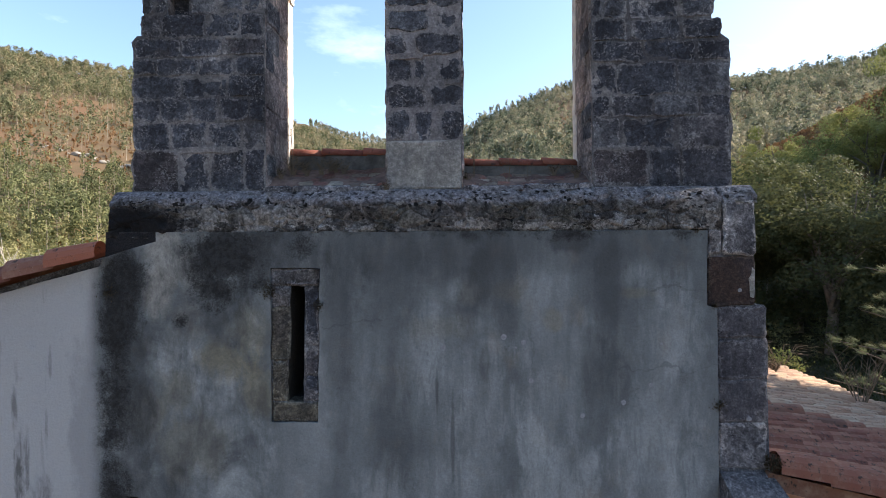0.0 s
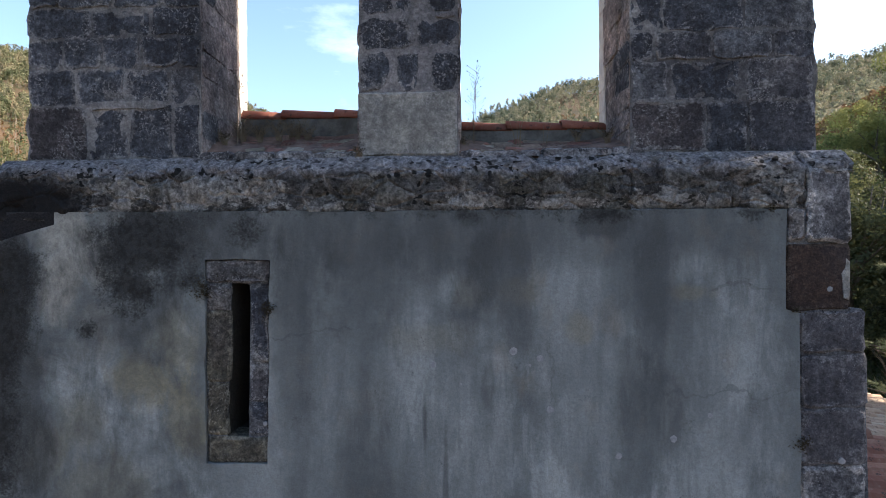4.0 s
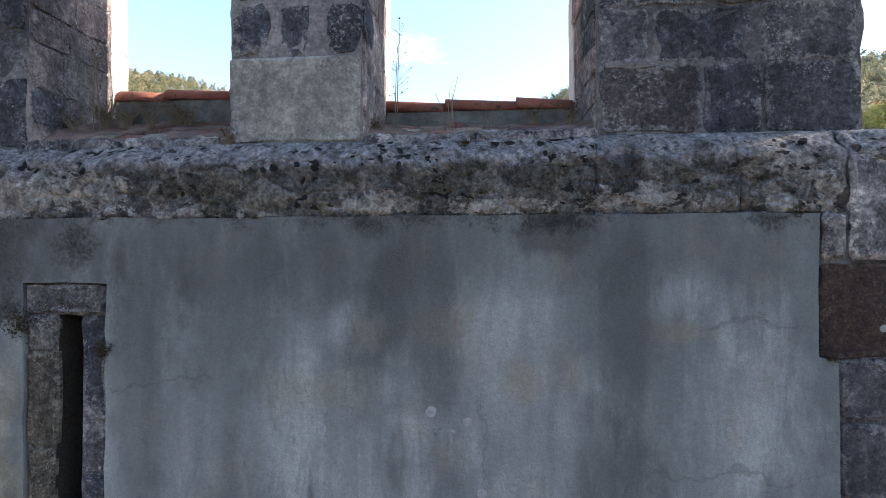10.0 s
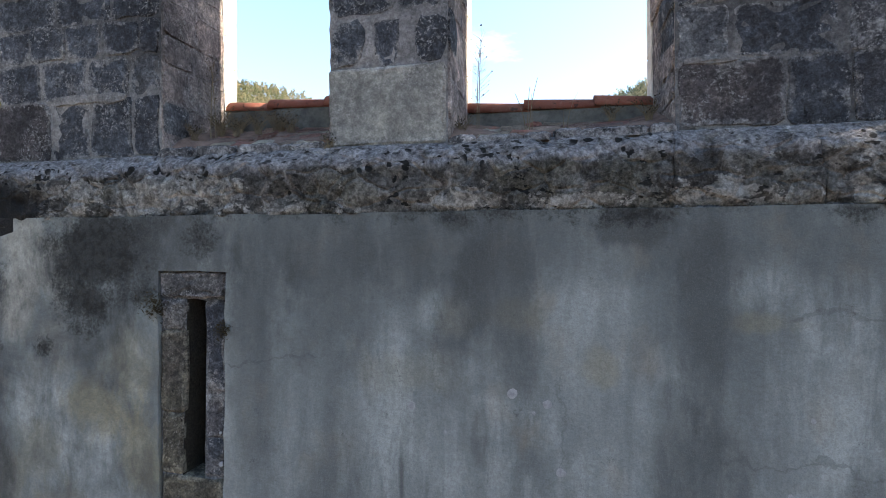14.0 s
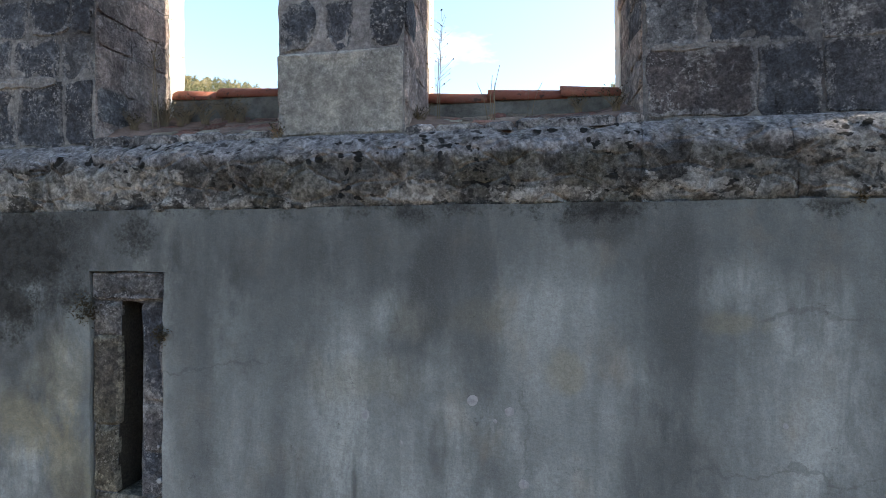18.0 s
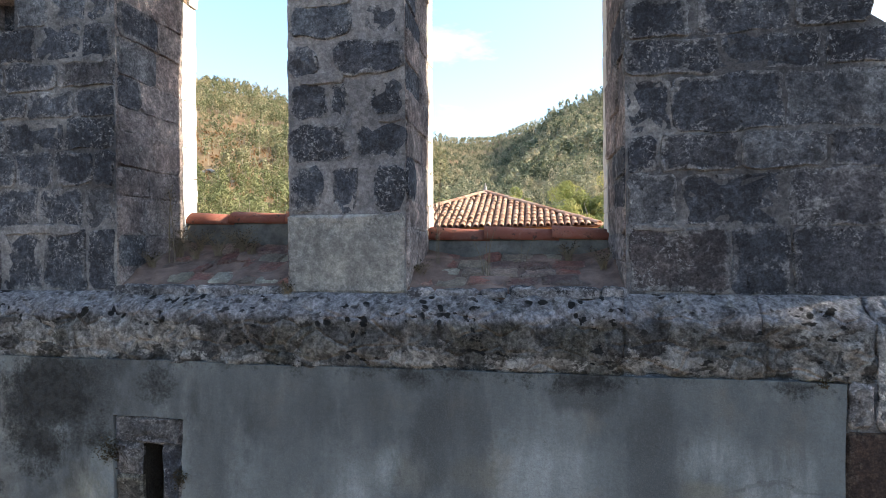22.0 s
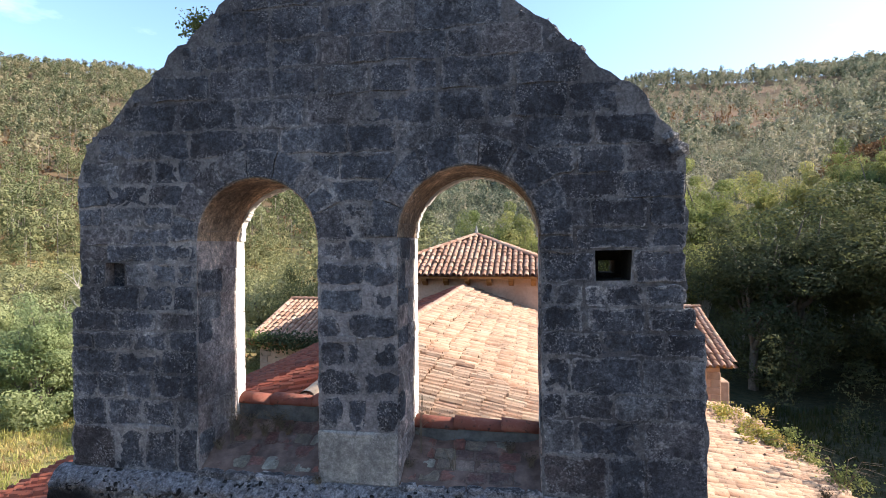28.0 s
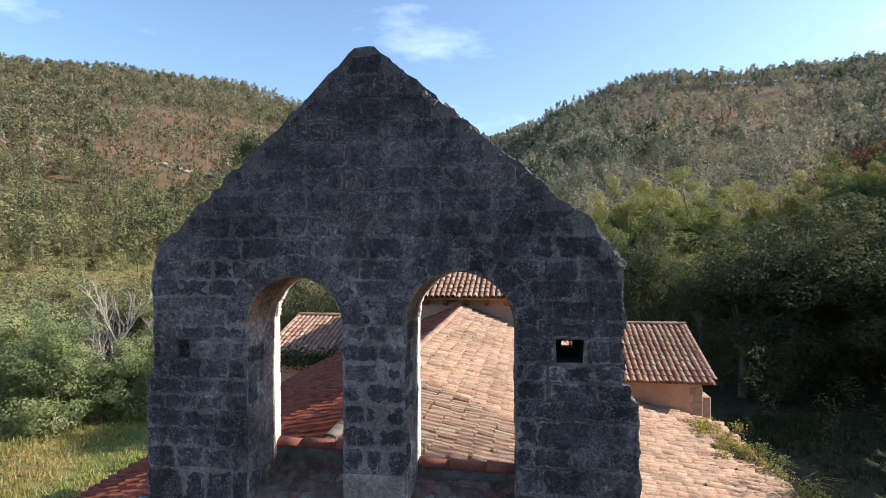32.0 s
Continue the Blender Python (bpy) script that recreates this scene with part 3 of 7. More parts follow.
def ground_material():
    n = Nodes("valley_ground")
    a, b, f = n.noise(0.012, 6, 0.6), n.noise(0.11, 6, 0.65, shift=(30, 4, 0)), n.noise(2.2, 6, 0.7)
    hill = n.ramp(a, [(0.36, (0.075, 0.075, 0.04)), (0.5, (0.13, 0.09, 0.05)), (0.64, (0.19, 0.10, 0.06))])
    hill = n.mix(n.span(b, 0.35, 0.7), hill, (0.15, 0.09, 0.052))
    meadow = n.ramp(b, [(0.35, (0.15, 0.17, 0.055)), (0.52, (0.24, 0.215, 0.08)), (0.66, (0.30, 0.17, 0.085))])
    # leaf litter under the wood beside the aisle, darkened in colour for shade
    shaded_litter = n.span(n.math("ADD", n.axis("X"), n.math("MULTIPLY", b, 4.0)), 9.0, 13.0)
    meadow = n.mix(shaded_litter, meadow, n.mix(n.span(f, 0.35, 0.65), (0.026, 0.034, 0.016), (0.052, 0.046, 0.026)))
    c = n.mix(n.span(n.axis("Z"), 5.0, 16.0), meadow, hill)
    c = n.mix(n.span(f, 0.35, 0.7, 0.0, 0.4), c, (0.08, 0.085, 0.03))
    # unseen earth-coloured yard, added to warm the light thrown back on the front
    bounce_yard = n.math("MULTIPLY", n.span(n.axis("Y"), 3.0, 6.0, 1, 0), n.span(n.axis("Y"), -30.0, -22.0))
    bounce_yard = n.math("MULTIPLY", bounce_yard, n.span(n.math("ABSOLUTE", n.axis("X")), 12.0, 18.0, 1, 0))
    c = n.mix(bounce_yard, c, n.mix(n.span(f, 0.3, 0.7), (0.20, 0.155, 0.125), (0.27, 0.215, 0.18)))
    return n.done(c, 0.95, f, 0.12, 0.8)


GROUND = ground_material()


def cornice_material():
    """Rubble bedded in pale mortar: dark stones, light seams, a lichened top and deep pits."""
    n = Nodes("rough_cornice_stone")
    swirl = n.add("ShaderNodeTexNoise")
    swirl.inputs["Scale"].default_value, swirl.inputs["Detail"].default_value = 5.0, 5.0
    n.link(n.pos, swirl.inputs["Vector"])
    bend = n.add("ShaderNodeVectorMath")
    bend.operation = "MULTIPLY_ADD"
    n.link(swirl.outputs["Color"], bend.inputs[0])
    bend.inputs[1].default_value = (0.12, 0.12, 0.12)
    n.link(n.pos, bend.inputs[2])
    flat = n.add("ShaderNodeMapping")
    flat.inputs["Scale"].default_value = (1.0, 0.6, 1.7)
    n.link(bend.outputs["Vector"], flat.inputs["Vector"])
    cell = n.add("ShaderNodeTexVoronoi")
    cell.feature = "DISTANCE_TO_EDGE"
    cell.inputs["Scale"].default_value = 5.2
    n.link(flat.outputs["Vector"], cell.inputs["Vector"])
    tone = n.add("ShaderNodeTexVoronoi")
    tone.inputs["Scale"].default_value = 5.2
    n.link(flat.outputs["Vector"], tone.inputs["Vector"])
    shade = n.add("ShaderNodeSeparateXYZ")
    n.link(tone.outputs["Color"], shade.inputs[0])
    grain = n.noise(50, 8, 0.76, shift=(3, 1, 6))
    c = n.ramp(shade.outputs["X"], [(0.0, (0.045, 0.044, 0.042)), (0.35, (0.085, 0.084, 0.08)), (0.7, (0.15, 0.146, 0.135)), (1.0, (0.30, 0.29, 0.265))])
    seam = n.math("MULTIPLY", n.span(cell.outputs["Distance"], 0.13, 0.03), n.span(n.noise(3.4, 5, 0.6, shift=(7, 1, 1)), 0.46, 0.58))
    c = n.mix(n.math("MULTIPLY", seam, 0.55), c, (0.31, 0.285, 0.262))
    c = n.mix(n.span(n.noise(2.4, 5, 0.65, shift=(3, 8, 2)), 0.50, 0.64, 0.0, 0.45), c, (0.11, 0.105, 0.065))
    top = n.math("MULTIPLY", n.span(n.math("ADD", n.axis("Z"), n.math("MULTIPLY", n.math("SUBTRACT", swirl.outputs["Fac"], 0.5), 0.22)), 7.38, 7.44), n.span(n.noise(9, 6, 0.72, shift=(5, 5, 1)), 0.30, 0.50))
    lime = n.span(n.noise(3.0, 8, 0.72, (1, 1, 1.5), (2, 6, 3), 0.2), 0.515, 0.54)
    tear = n.math("MULTIPLY", n.math("SUBTRACT", n.noise(8, 8, 0.76, shift=(6, 1, 2)), 0.5), 3.2)
    for x, z, rx, rz in [(-1.5, 7.31, 0.30, 0.12), (-1.85, 7.24, 0.16, 0.08), (0.02, 7.21, 0.14, 0.05), (1.45, 7.22, 0.16, 0.03), (-2.3, 7.33, 0.22, 0.06), (0.75, 7.2, 0.2, 0.035)]:
        lime = n.math("MAXIMUM", lime, n.span(n.blot(x, z, rx, rz, tear), 0.3, 0.5))
    c = n.mix(n.math("MULTIPLY", lime, 0.9), c, (0.44, 0.425, 0.40))
    c = n.mix(n.math("MULTIPLY", top, 0.85), c, (0.38, 0.38, 0.415))
    c = n.mix(n.span(grain, 0.38, 0.62), n.mix(0.5, c, (0.014, 0.014, 0.017)), n.mix(0.15, c, (0.42, 0.41, 0.42)))
    rough = n.noise(22, 7, 0.76, shift=(6, 2, 9))
    c = n.mix(0.85, c, n.ramp(rough, [(0.37, (0.28, 0.28, 0.29)), (0.5, (1.0, 1.0, 1.0)), (0.62, (1.7, 1.7, 1.7))]), "MULTIPLY")
    pit = n.math("MULTIPLY", n.span(n.noise(17, 3, 0.5, (1, 1, 1.5), (4, 4, 9)), 0.595, 0.63), n.span(n.noise(3.0, 2, shift=(9, 0, 0)), 0.42, 0.6))
    c = n.mix(n.math("MULTIPLY", pit, 0.95), c, (0.008, 0.009, 0.010))
    # round solution holes along the top edge
    hole = n.add("ShaderNodeTexVoronoi")
    hole.inputs["Scale"].default_value = 13.0
    n.link(bend.outputs["Vector"], hole.inputs["Vector"])
    round_pit = n.math("MULTIPLY", n.span(hole.outputs["Distance"], 0.29, 0.23), n.span(n.noise(4.2, 3, shift=(1, 5, 5)), 0.47, 0.56))
    round_pit = n.math("MULTIPLY", round_pit, n.span(n.axis("Z"), 7.30, 7.40))
    c = n.mix(n.math("MULTIPLY", round_pit, 0.95), c, (0.008, 0.009, 0.010))
    soot = n.blot(-2.98, 7.24, 0.52, 0.20, n.math("SUBTRACT", swirl.outputs["Fac"], 0.5))
    c = n.mix(n.math("MULTIPLY", soot, 0.97), c, (0.009, 0.009, 0.011))
    h = n.math("SUBTRACT", n.math("ADD", n.math("MULTIPLY", rough, 2.0), n.math("ADD", n.math("MULTIPLY", lime, 0.5), n.span(cell.outputs["Distance"], 0.0, 0.12))), n.math("ADD", pit, n.math("MULTIPLY", round_pit, 0.8)))
    return n.done(c, 0.94, h, 0.035, 1.0)


CORNICE = cornice_material()
POINTING = plain("old_lime_mortar", (0.19, 0.188, 0.185), (0.33, 0.325, 0.312), 14, depth=0.02, strength=0.9)
# shaded copy of the grass, the shade put into its colour
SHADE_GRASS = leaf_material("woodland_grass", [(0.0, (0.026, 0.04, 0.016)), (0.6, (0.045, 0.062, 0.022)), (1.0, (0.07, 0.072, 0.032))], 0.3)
DRYWEED = leaf_material("withered_weeds", [(0.0, (0.028, 0.026, 0.018)), (0.5, (0.055, 0.046, 0.028)), (1.0, (0.10, 0.07, 0.04))], 0.4)
SOIL = plain("sill_dirt", (0.11, 0.075, 0.062), (0.25, 0.17, 0.14), 9, depth=0.03, strength=0.9)
# pale strip for the openings' back edges, sunlight put into its colour
SUN_EDGE = plain("sunlit_pale_edge", (0.52, 0.50, 0.47), (0.68, 0.66, 0.62), 9)


# ---- building blocks ----
class Shaped(list):
    """The corners of a stone, with the share of rim that each one carries."""
    rim = ()


def mesh_of(name, verts, faces, material=None, smooth=False):
    me = bpy.data.meshes.new(name)
    me.from_pydata([tuple(v) for v in verts], [], [tuple(f) for f in faces])
    for m in (material if isinstance(material, (list, tuple)) else [material]):
        if m:
            me.materials.append(m)
    if smooth:
        me.polygons.foreach_set("use_smooth", [True] * len(me.polygons))
    if isinstance(verts, Shaped):
        me.attributes.new("rim", "FLOAT", "POINT").data.foreach_set("value", verts.rim)
    me.update()
    return me


def mesh_np(name, verts, quads, material):
    """A large mesh from arrays: verts n x 3, quads m x 4 (or m x 3)."""
    me = bpy.data.meshes.new(name)
    k = quads.shape[1]
    me.vertices.add(len(verts))
    me.vertices.foreach_set("co", np.ascontiguousarray(verts, dtype=np.float32).ravel())
    me.loops.add(quads.size)
    me.loops.foreach_set("vertex_index", np.ascontiguousarray(quads, dtype=np.int32).ravel())
    me.polygons.add(len(quads))
    me.polygons.foreach_set("loop_start", np.arange(0, quads.size, k, dtype=np.int32))
    me.materials.append(material)
    me.update(calc_edges=True)
    return me


def place(name, me, parent=None, label="", m=None):
    """A mesh object, under its parent when there is one. Parents stand at their own base; parts are given in the world."""
    ob = new(name, me)
    if m is not None:
        ob.matrix_basis = m
    if parent is not None:
        ob.parent = parent
        ob.matrix_parent_inverse = parent.matrix_basis.inverted()
    if label:
        ob["label"] = label
    return ob


def part(name, bm, material, parent, label=""):
    me = bpy.data.meshes.new(name)
    bm.to_mesh(me)
    bm.free()
    me.materials.append(material)
    return place(name, me, parent, label)


def box_data(lo, hi, bevel=0.0):
    """Verts and faces of a box with chamfered edges."""
    bm = bmesh.new()
    bmesh.ops.create_cube(bm, size=1.0)
    for v in bm.verts:
        v.co = Vector([(a + b) / 2 + c * (b - a) for a, b, c in zip(lo, hi, v.co)])
    if bevel:
        bmesh.ops.bevel(bm, geom=bm.edges[:], offset=bevel, segments=1, affect="EDGES")
    return bm


rng = random.Random(7)


def outline_rect(u0, u1, v0, v1, cut=0.03, wob=0.008):
    """A hand-cut block's outline: cut corners and a slightly wavy edge."""
    w, h = u1 - u0, v1 - v0
    c = [min(rng.uniform(0.35, 1.2) * cut, w * 0.3, h * 0.3) for _ in range(8)]
    pts = [(u0 + c[0], v0), (u0 + w * rng.uniform(0.4, 0.6), v0), (u1 - c[1], v0), (u1, v0 + c[2]), (u1, v1 - c[3]), (u1 - c[4], v1), (u0 + w * rng.uniform(0.4, 0.6), v1), (u0 + c[5], v1),
           (u0, v1 - c[6]), (u0, v0 + c[7])]
    return [(u + rng.uniform(-wob, wob), v + rng.uniform(-wob, wob)) for u, v in pts]


def nibble(pts, amp):
    """A worn outline: a point more on every edge, each moved a little."""
    out = []
    for (u0, v0), (u1, v1) in zip(pts, pts[1:] + pts[:1]):
        out.append((u0, v0))
        if math.hypot(u1 - u0, v1 - v0) > 0.09:
            t = rng.uniform(0.35, 0.65)
            out.append((u0 + (u1 - u0) * t + rng.uniform(-amp, amp), v0 + (v1 - v0) * t + rng.uniform(-amp, amp)))
    return out


def block(pts, put, front, back, bev=0.012, rough=0.004):
    """A stone from its outline: put(u, v, d) lays it into the world, d counted from the wall's face inwards."""
    n = len(pts)
    cu, cv = sum(p[0] for p in pts) / n, sum(p[1] for p in pts) / n
    tilt_u, tilt_v = rng.uniform(-rough, rough) * 2, rng.uniform(-rough, rough) * 2
    verts = Shaped(put(u, v, back) for u, v in pts)
    verts += [put(u, v, front + bev + rng.uniform(0, rough)) for u, v in pts]
    for inset, lift in ((bev * 1.6, 1.0), (bev * 1.6 + 0.04, 0.6)):
        for u, v in pts:
            d = math.hypot(u - cu, v - cv) or 1
            k = max(0.3, 1 - inset / d)
            verts.append(put(cu + (u - cu) * k, cv + (v - cv) * k, front + rng.uniform(-rough, rough) * lift + tilt_u * (u - cu) + tilt_v * (v - cv)))
    verts.append(put(cu, cv, front - rng.uniform(0, rough * 2)))
    verts.rim = [1.0] * (3 * n) + [0.0] * (n + 1)
    faces = []
    for i in range(n):
        j = (i + 1) % n
        faces += [(k * n + i, k * n + j, k * n + n + j, k * n + n + i) for k in range(3)] + [(3 * n + i, 3 * n + j, 4 * n)]
    return verts, faces


def empty(name, x, y, z, **tags):
    ob = new(name)
    ob.empty_display_size = 0.2
    ob.matrix_basis = Matrix.Translation((x, y, z))
    return tagged(ob, **tags)


# ---- the valley ----
SKYLINE = [(-180, 0.2), (-120, 0.24), (-60, 0.28), (-48, 0.288), (-40, 0.297), (-31, 0.296), (-25, 0.28), (-18, 0.25), (-13, 0.226), (-8, 0.208), (-4, 0.208), (0, 0.235), (5, 0.272), (10, 0.296), (14, 0.30),
           (20, 0.292), (28, 0.28), (37, 0.285), (60, 0.25), (120, 0.22), (180, 0.2)]
RIDGE = [(-180, 700), (-60, 620), (-30, 640), (-13, 800), (-6, 1150), (-2, 1150), (2, 700), (12, 600), (40, 620), (180, 700)]
FOOT = [(-180, 160), (-60, 105), (-30, 110), (-10, 90), (8, 62), (30, 62), (60, 90), (180, 160)]
SPUR = [(-180, 0), (15, 0), (20, 11), (26, 24), (37, 36), (50, 41), (66, 42), (100, 40), (130, 20), (180, 0)]
TREE = 15.5


def table(rows, a):
    return np.interp(a, [r[0] for r in rows], [r[1] for r in rows])


def ground_z(x, y):
    """The height of the ground: a flat valley floor between wooded hills."""
    x, y = np.asarray(x, dtype=float), np.asarray(y, dtype=float)
    r, a = np.hypot(x, y), np.degrees(np.arctan2(x, y))
    far, foot = table(RIDGE, a), table(FOOT, a)
    top = table(SKYLINE, a) * far + 9 - TREE
    t = np.clip((r - foot) / (far - foot), 0, 1)
    z = top * (t * 0.72 + 0.28 * t * t)
    z = np.where(r > far, top - (r - far) * 0.18, z)
    z = np.maximum(z, -20)
    # the stream meadow lies lower than the churchyard
    dip = np.clip((-x - 8.5) / 8, 0, 1) * np.clip((y - 2) / 8, 0, 1) * np.clip(1 - (r - 85) / 70, 0, 1)
    z = z - 3.0 * dip * dip * (3 - 2 * dip)
    near = np.clip(1 - np.abs(r - 140) / 100, 0, 1)
    spur = table(SPUR, a) * near * near * (3 - 2 * near)
    z = np.where(spur > 0.01, np.maximum(z, spur), z) + np.where(r > foot * 0.8, 1, 0) * (np.sin(x * 0.031 + 1) * np.cos(y * 0.027) * 2.2 * np.clip((r - 60) / 120, 0, 1))
    return z


def build_ground():
    rad = np.concatenate([[0.0], np.geomspace(3, 1600, 120), [2200, 3200, 4500]])
    ang = np.radians(np.arange(0, 360, 1.5))
    rr, aa = np.meshgrid(rad, ang, indexing="ij")
    x, y = rr * np.sin(aa), rr * np.cos(aa) + 0.0
    z = ground_z(x, y)
    z += np.where(rr < 90, 0.12 * np.sin(x * 0.6) * np.cos(y * 0.5), 0)
    verts = np.stack([x, y, z], -1).reshape(-1, 3)
    na = len(ang)
    i, j = np.meshgrid(np.arange(len(rad) - 1), np.arange(na), indexing="ij")
    a, b = i * na + j, i * na + (j + 1) % na
    quads = np.stack([a, b, b + na, a + na], -1).reshape(-1, 4)[:, ::-1]
    me = mesh_np("ground", verts, quads, GROUND)
    me.polygons.foreach_set("use_smooth", [True] * len(me.polygons))
    tagged(new("ground", me), "grassy valley floor rising to wooded autumn hillsides", "ground", kind="structure")


build_ground()

# ---- the church: numbers of the plan ----
FACE = 4.80          # west wall's face
BELFRY = 4.92        # bell gable's face
BELFRY_BACK = 5.725
RIDGE_X, RIDGE_Z = -1.29, 8.03
NAVE_END = 20.45


def solid(outer, holes, y0, y1, name, materials):
    """A wall in the x-z plane with openings through it; materials: faces, then reveals."""
    bm = bmesh.new()
    edges = []
    for loop in [outer] + holes:
        vs = [bm.verts.new((x, y0, z)) for x, z in loop]
        edges += [bm.edges.new((vs[i], vs[(i + 1) % len(vs)])) for i in range(len(vs))]
    bmesh.ops.triangle_fill(bm, use_beauty=True, use_dissolve=False, edges=edges)
    front = bm.faces[:]
    res = bmesh.ops.extrude_face_region(bm, geom=front)
    for v in [g for g in res["geom"] if isinstance(g, bmesh.types.BMVert)]:
        v.co.y = y1
    bmesh.ops.recalc_face_normals(bm, faces=bm.faces[:])
    for f in bm.faces:
        f.material_index = 0 if abs(f.normal.y) > 0.5 else min(1, len(materials) - 1)
    me = bpy.data.meshes.new(name)
    bm.to_mesh(me)
    bm.free()
    for m in materials:
        me.materials.append(m)
    return me


# openings of the bell gable: left edge, right edge, springing, crown, bottom
OPENINGS = [(-1.825, -0.70, 9.60, 10.145, 7.53), (-0.01, 1.165, 9.62, 10.20, 7.53)]


def arch_points(o, steps=14, grow=0.0):
    x0, x1, spring, crown, bottom = o
    c, a, b = (x0 + x1) / 2, (x1 - x0) / 2 + grow, crown - spring + grow
    return [(c + a * math.cos(math.pi * k / steps), spring + b * math.sin(math.pi * k / steps)) for k in range(steps + 1)]


def opening_loop(o):
    return [(o[0], o[4]), (o[1], o[4])] + arch_points(o)


SIDES = [(-3.083, 7.50), (-3.085, 8.93), (-2.985, 9.03), (-2.99, 9.6), (-3.02, 10.17), (-2.90, 10.47), (-2.55, 10.815), (-1.85, 11.41), (-1.2, 12.0), (-0.66, 12.50), (-0.53, 12.62), (-0.40, 12.65), (-0.24, 12.56),
         (0.2, 12.18), (0.8, 11.66), (1.36, 11.17), (1.70, 10.90), (1.95, 10.69), (2.14, 10.44), (2.26, 10.21), (2.25, 9.6), (2.255, 8.97), (2.395, 8.87), (2.40, 8.2), (2.404, 7.50)]


def ragged(loop, step=0.11, amp=0.018, seed=3):
    """The outline with weathered, uneven edges."""
    r = random.Random(seed)
    out = []
    for (x0, z0), (x1, z1) in zip(loop, loop[1:]):
        k = max(1, round(math.hypot(x1 - x0, z1 - z0) / step))
        for i in range(k):
            t = i / k
            out.append((x0 + (x1 - x0) * t + r.uniform(-amp, amp), z0 + (z1 - z0) * t + r.uniform(-amp, amp) * (0 if i == 0 and z0 < 7.6 else 1)))
    out.append(loop[-1])
    return out


R_HOLE = [(1.585, 9.262), (1.845, 9.268), (1.862, 9.505), (1.58, 9.50)]
L_HOLE = [(-2.735, 9.195), (-2.54, 9.19), (-2.537, 9.405), (-2.74, 9.41)]

gable = tagged(place("bell_gable", solid(ragged(SIDES, 0.09, 0.026)[::-1], [opening_loop(o) for o in OPENINGS] + [R_HOLE, L_HOLE], BELFRY + 0.007, BELFRY_BACK, "bell_gable", [MORTAR, JAMB])),
               "weathered dark stone bell gable with two empty arched openings", "bell gable")
# the beam hole's sides take the recess stone, darkened in colour for shade
gable.data.materials.append(RECESS_DARK)
for face in gable.data.polygons:
    if face.material_index == 1 and 9.15 < face.center.z < 9.55 and 1.5 < face.center.x < 1.95:
        face.material_index = 2
# the shallow putlog hole is closed at the back
place("hole_backing", mesh_of("hole_backing", [(-2.78, 5.04, 9.15), (-2.50, 5.04, 9.15), (-2.50, 5.04, 9.45), (-2.78, 5.04, 9.45), (-2.78, 5.3, 9.15), (-2.50, 5.3, 9.15), (-2.50, 5.3, 9.45), (-2.78, 5.3, 9.45)],
                              [(0, 1, 2, 3), (7, 6, 5, 4), (0, 4, 5, 1), (1, 5, 6, 2), (2, 6, 7, 3), (3, 7, 4, 0)], STONE), gable)


# the beam hole narrows towards the back
_hx = (1.50, 1.66, 1.80, 1.95)
_hz = (9.18, 9.30, 9.41, 9.58)
for a0, a1, b0, b1 in ((0, 3, 0, 1), (0, 3, 2, 3), (0, 1, 1, 2), (2, 3, 1, 2)):
    part("hole_lining", box_data((_hx[a0], 5.38, _hz[b0]), (_hx[a1], 5.715, _hz[b1])), RECESS_DARK, gable)


def side_x(z, which):
    """The gable's left or right edge at a height."""
    apex = max(range(len(SIDES)), key=lambda i: SIDES[i][1])
    run = SIDES[:apex + 1] if which < 0 else SIDES[apex:][::-1]
    return float(np.interp(z, [p[1] for p in run], [p[0] for p in run]))


def on_front(u, v, d):
    return (u, BELFRY + d, v)


RING = 0.24


def push_out(pts):
    """Keeps a course stone outside the arch rings."""
    out = []
    for u, v in pts:
        for o in OPENINGS:
            c, a, b = (o[0] + o[1]) / 2, (o[1] - o[0]) / 2 + RING, o[3] - o[2] + RING
            if v > o[2]:
                h = (v - o[2]) / b
                if h < 1:
                    lim = a * math.sqrt(1 - h * h)
                    if abs(u - c) < lim:
                        u = c + math.copysign(lim, u - c)
        out.append((u, v))
    return out


def free_spans(z0, z1):
    """Stretches of a course between the sides and the openings."""
    lo = max(side_x(z0, -1), side_x(z1, -1)) if z1 > 10.1 else (side_x(z0, -1) + side_x(z1, -1)) / 2
    hi = min(side_x(z0, 1), side_x(z1, 1)) if z1 > 10.1 else (side_x(z0, 1) + side_x(z1, 1)) / 2
    gaps = []
    zm = (z0 + z1) / 2
    for o in OPENINGS:
        c = (o[0] + o[1]) / 2
        if zm < o[2]:
            gaps.append((o[0], o[1]))
        else:
            h = (zm - o[2]) / (o[3] - o[2] + RING)
            if h < 1:
                w = ((o[1] - o[0]) / 2 + RING) * math.sqrt(1 - h * h)
                gaps.append((c - w, c + w))
    for hole in (R_HOLE, L_HOLE):
        if min(z1, 9.51) - max(z0, 9.19) > 0.1:
            gaps.append((min(p[0] for p in hole) - 0.005, max(p[0] for p in hole) + 0.005))
    spans, x = [], lo
    for a, b in sorted(gaps):
        if a > x:
            spans.append((x, a))
        x = max(x, b)
    if hi > x:
        spans.append((x, hi))
    return spans


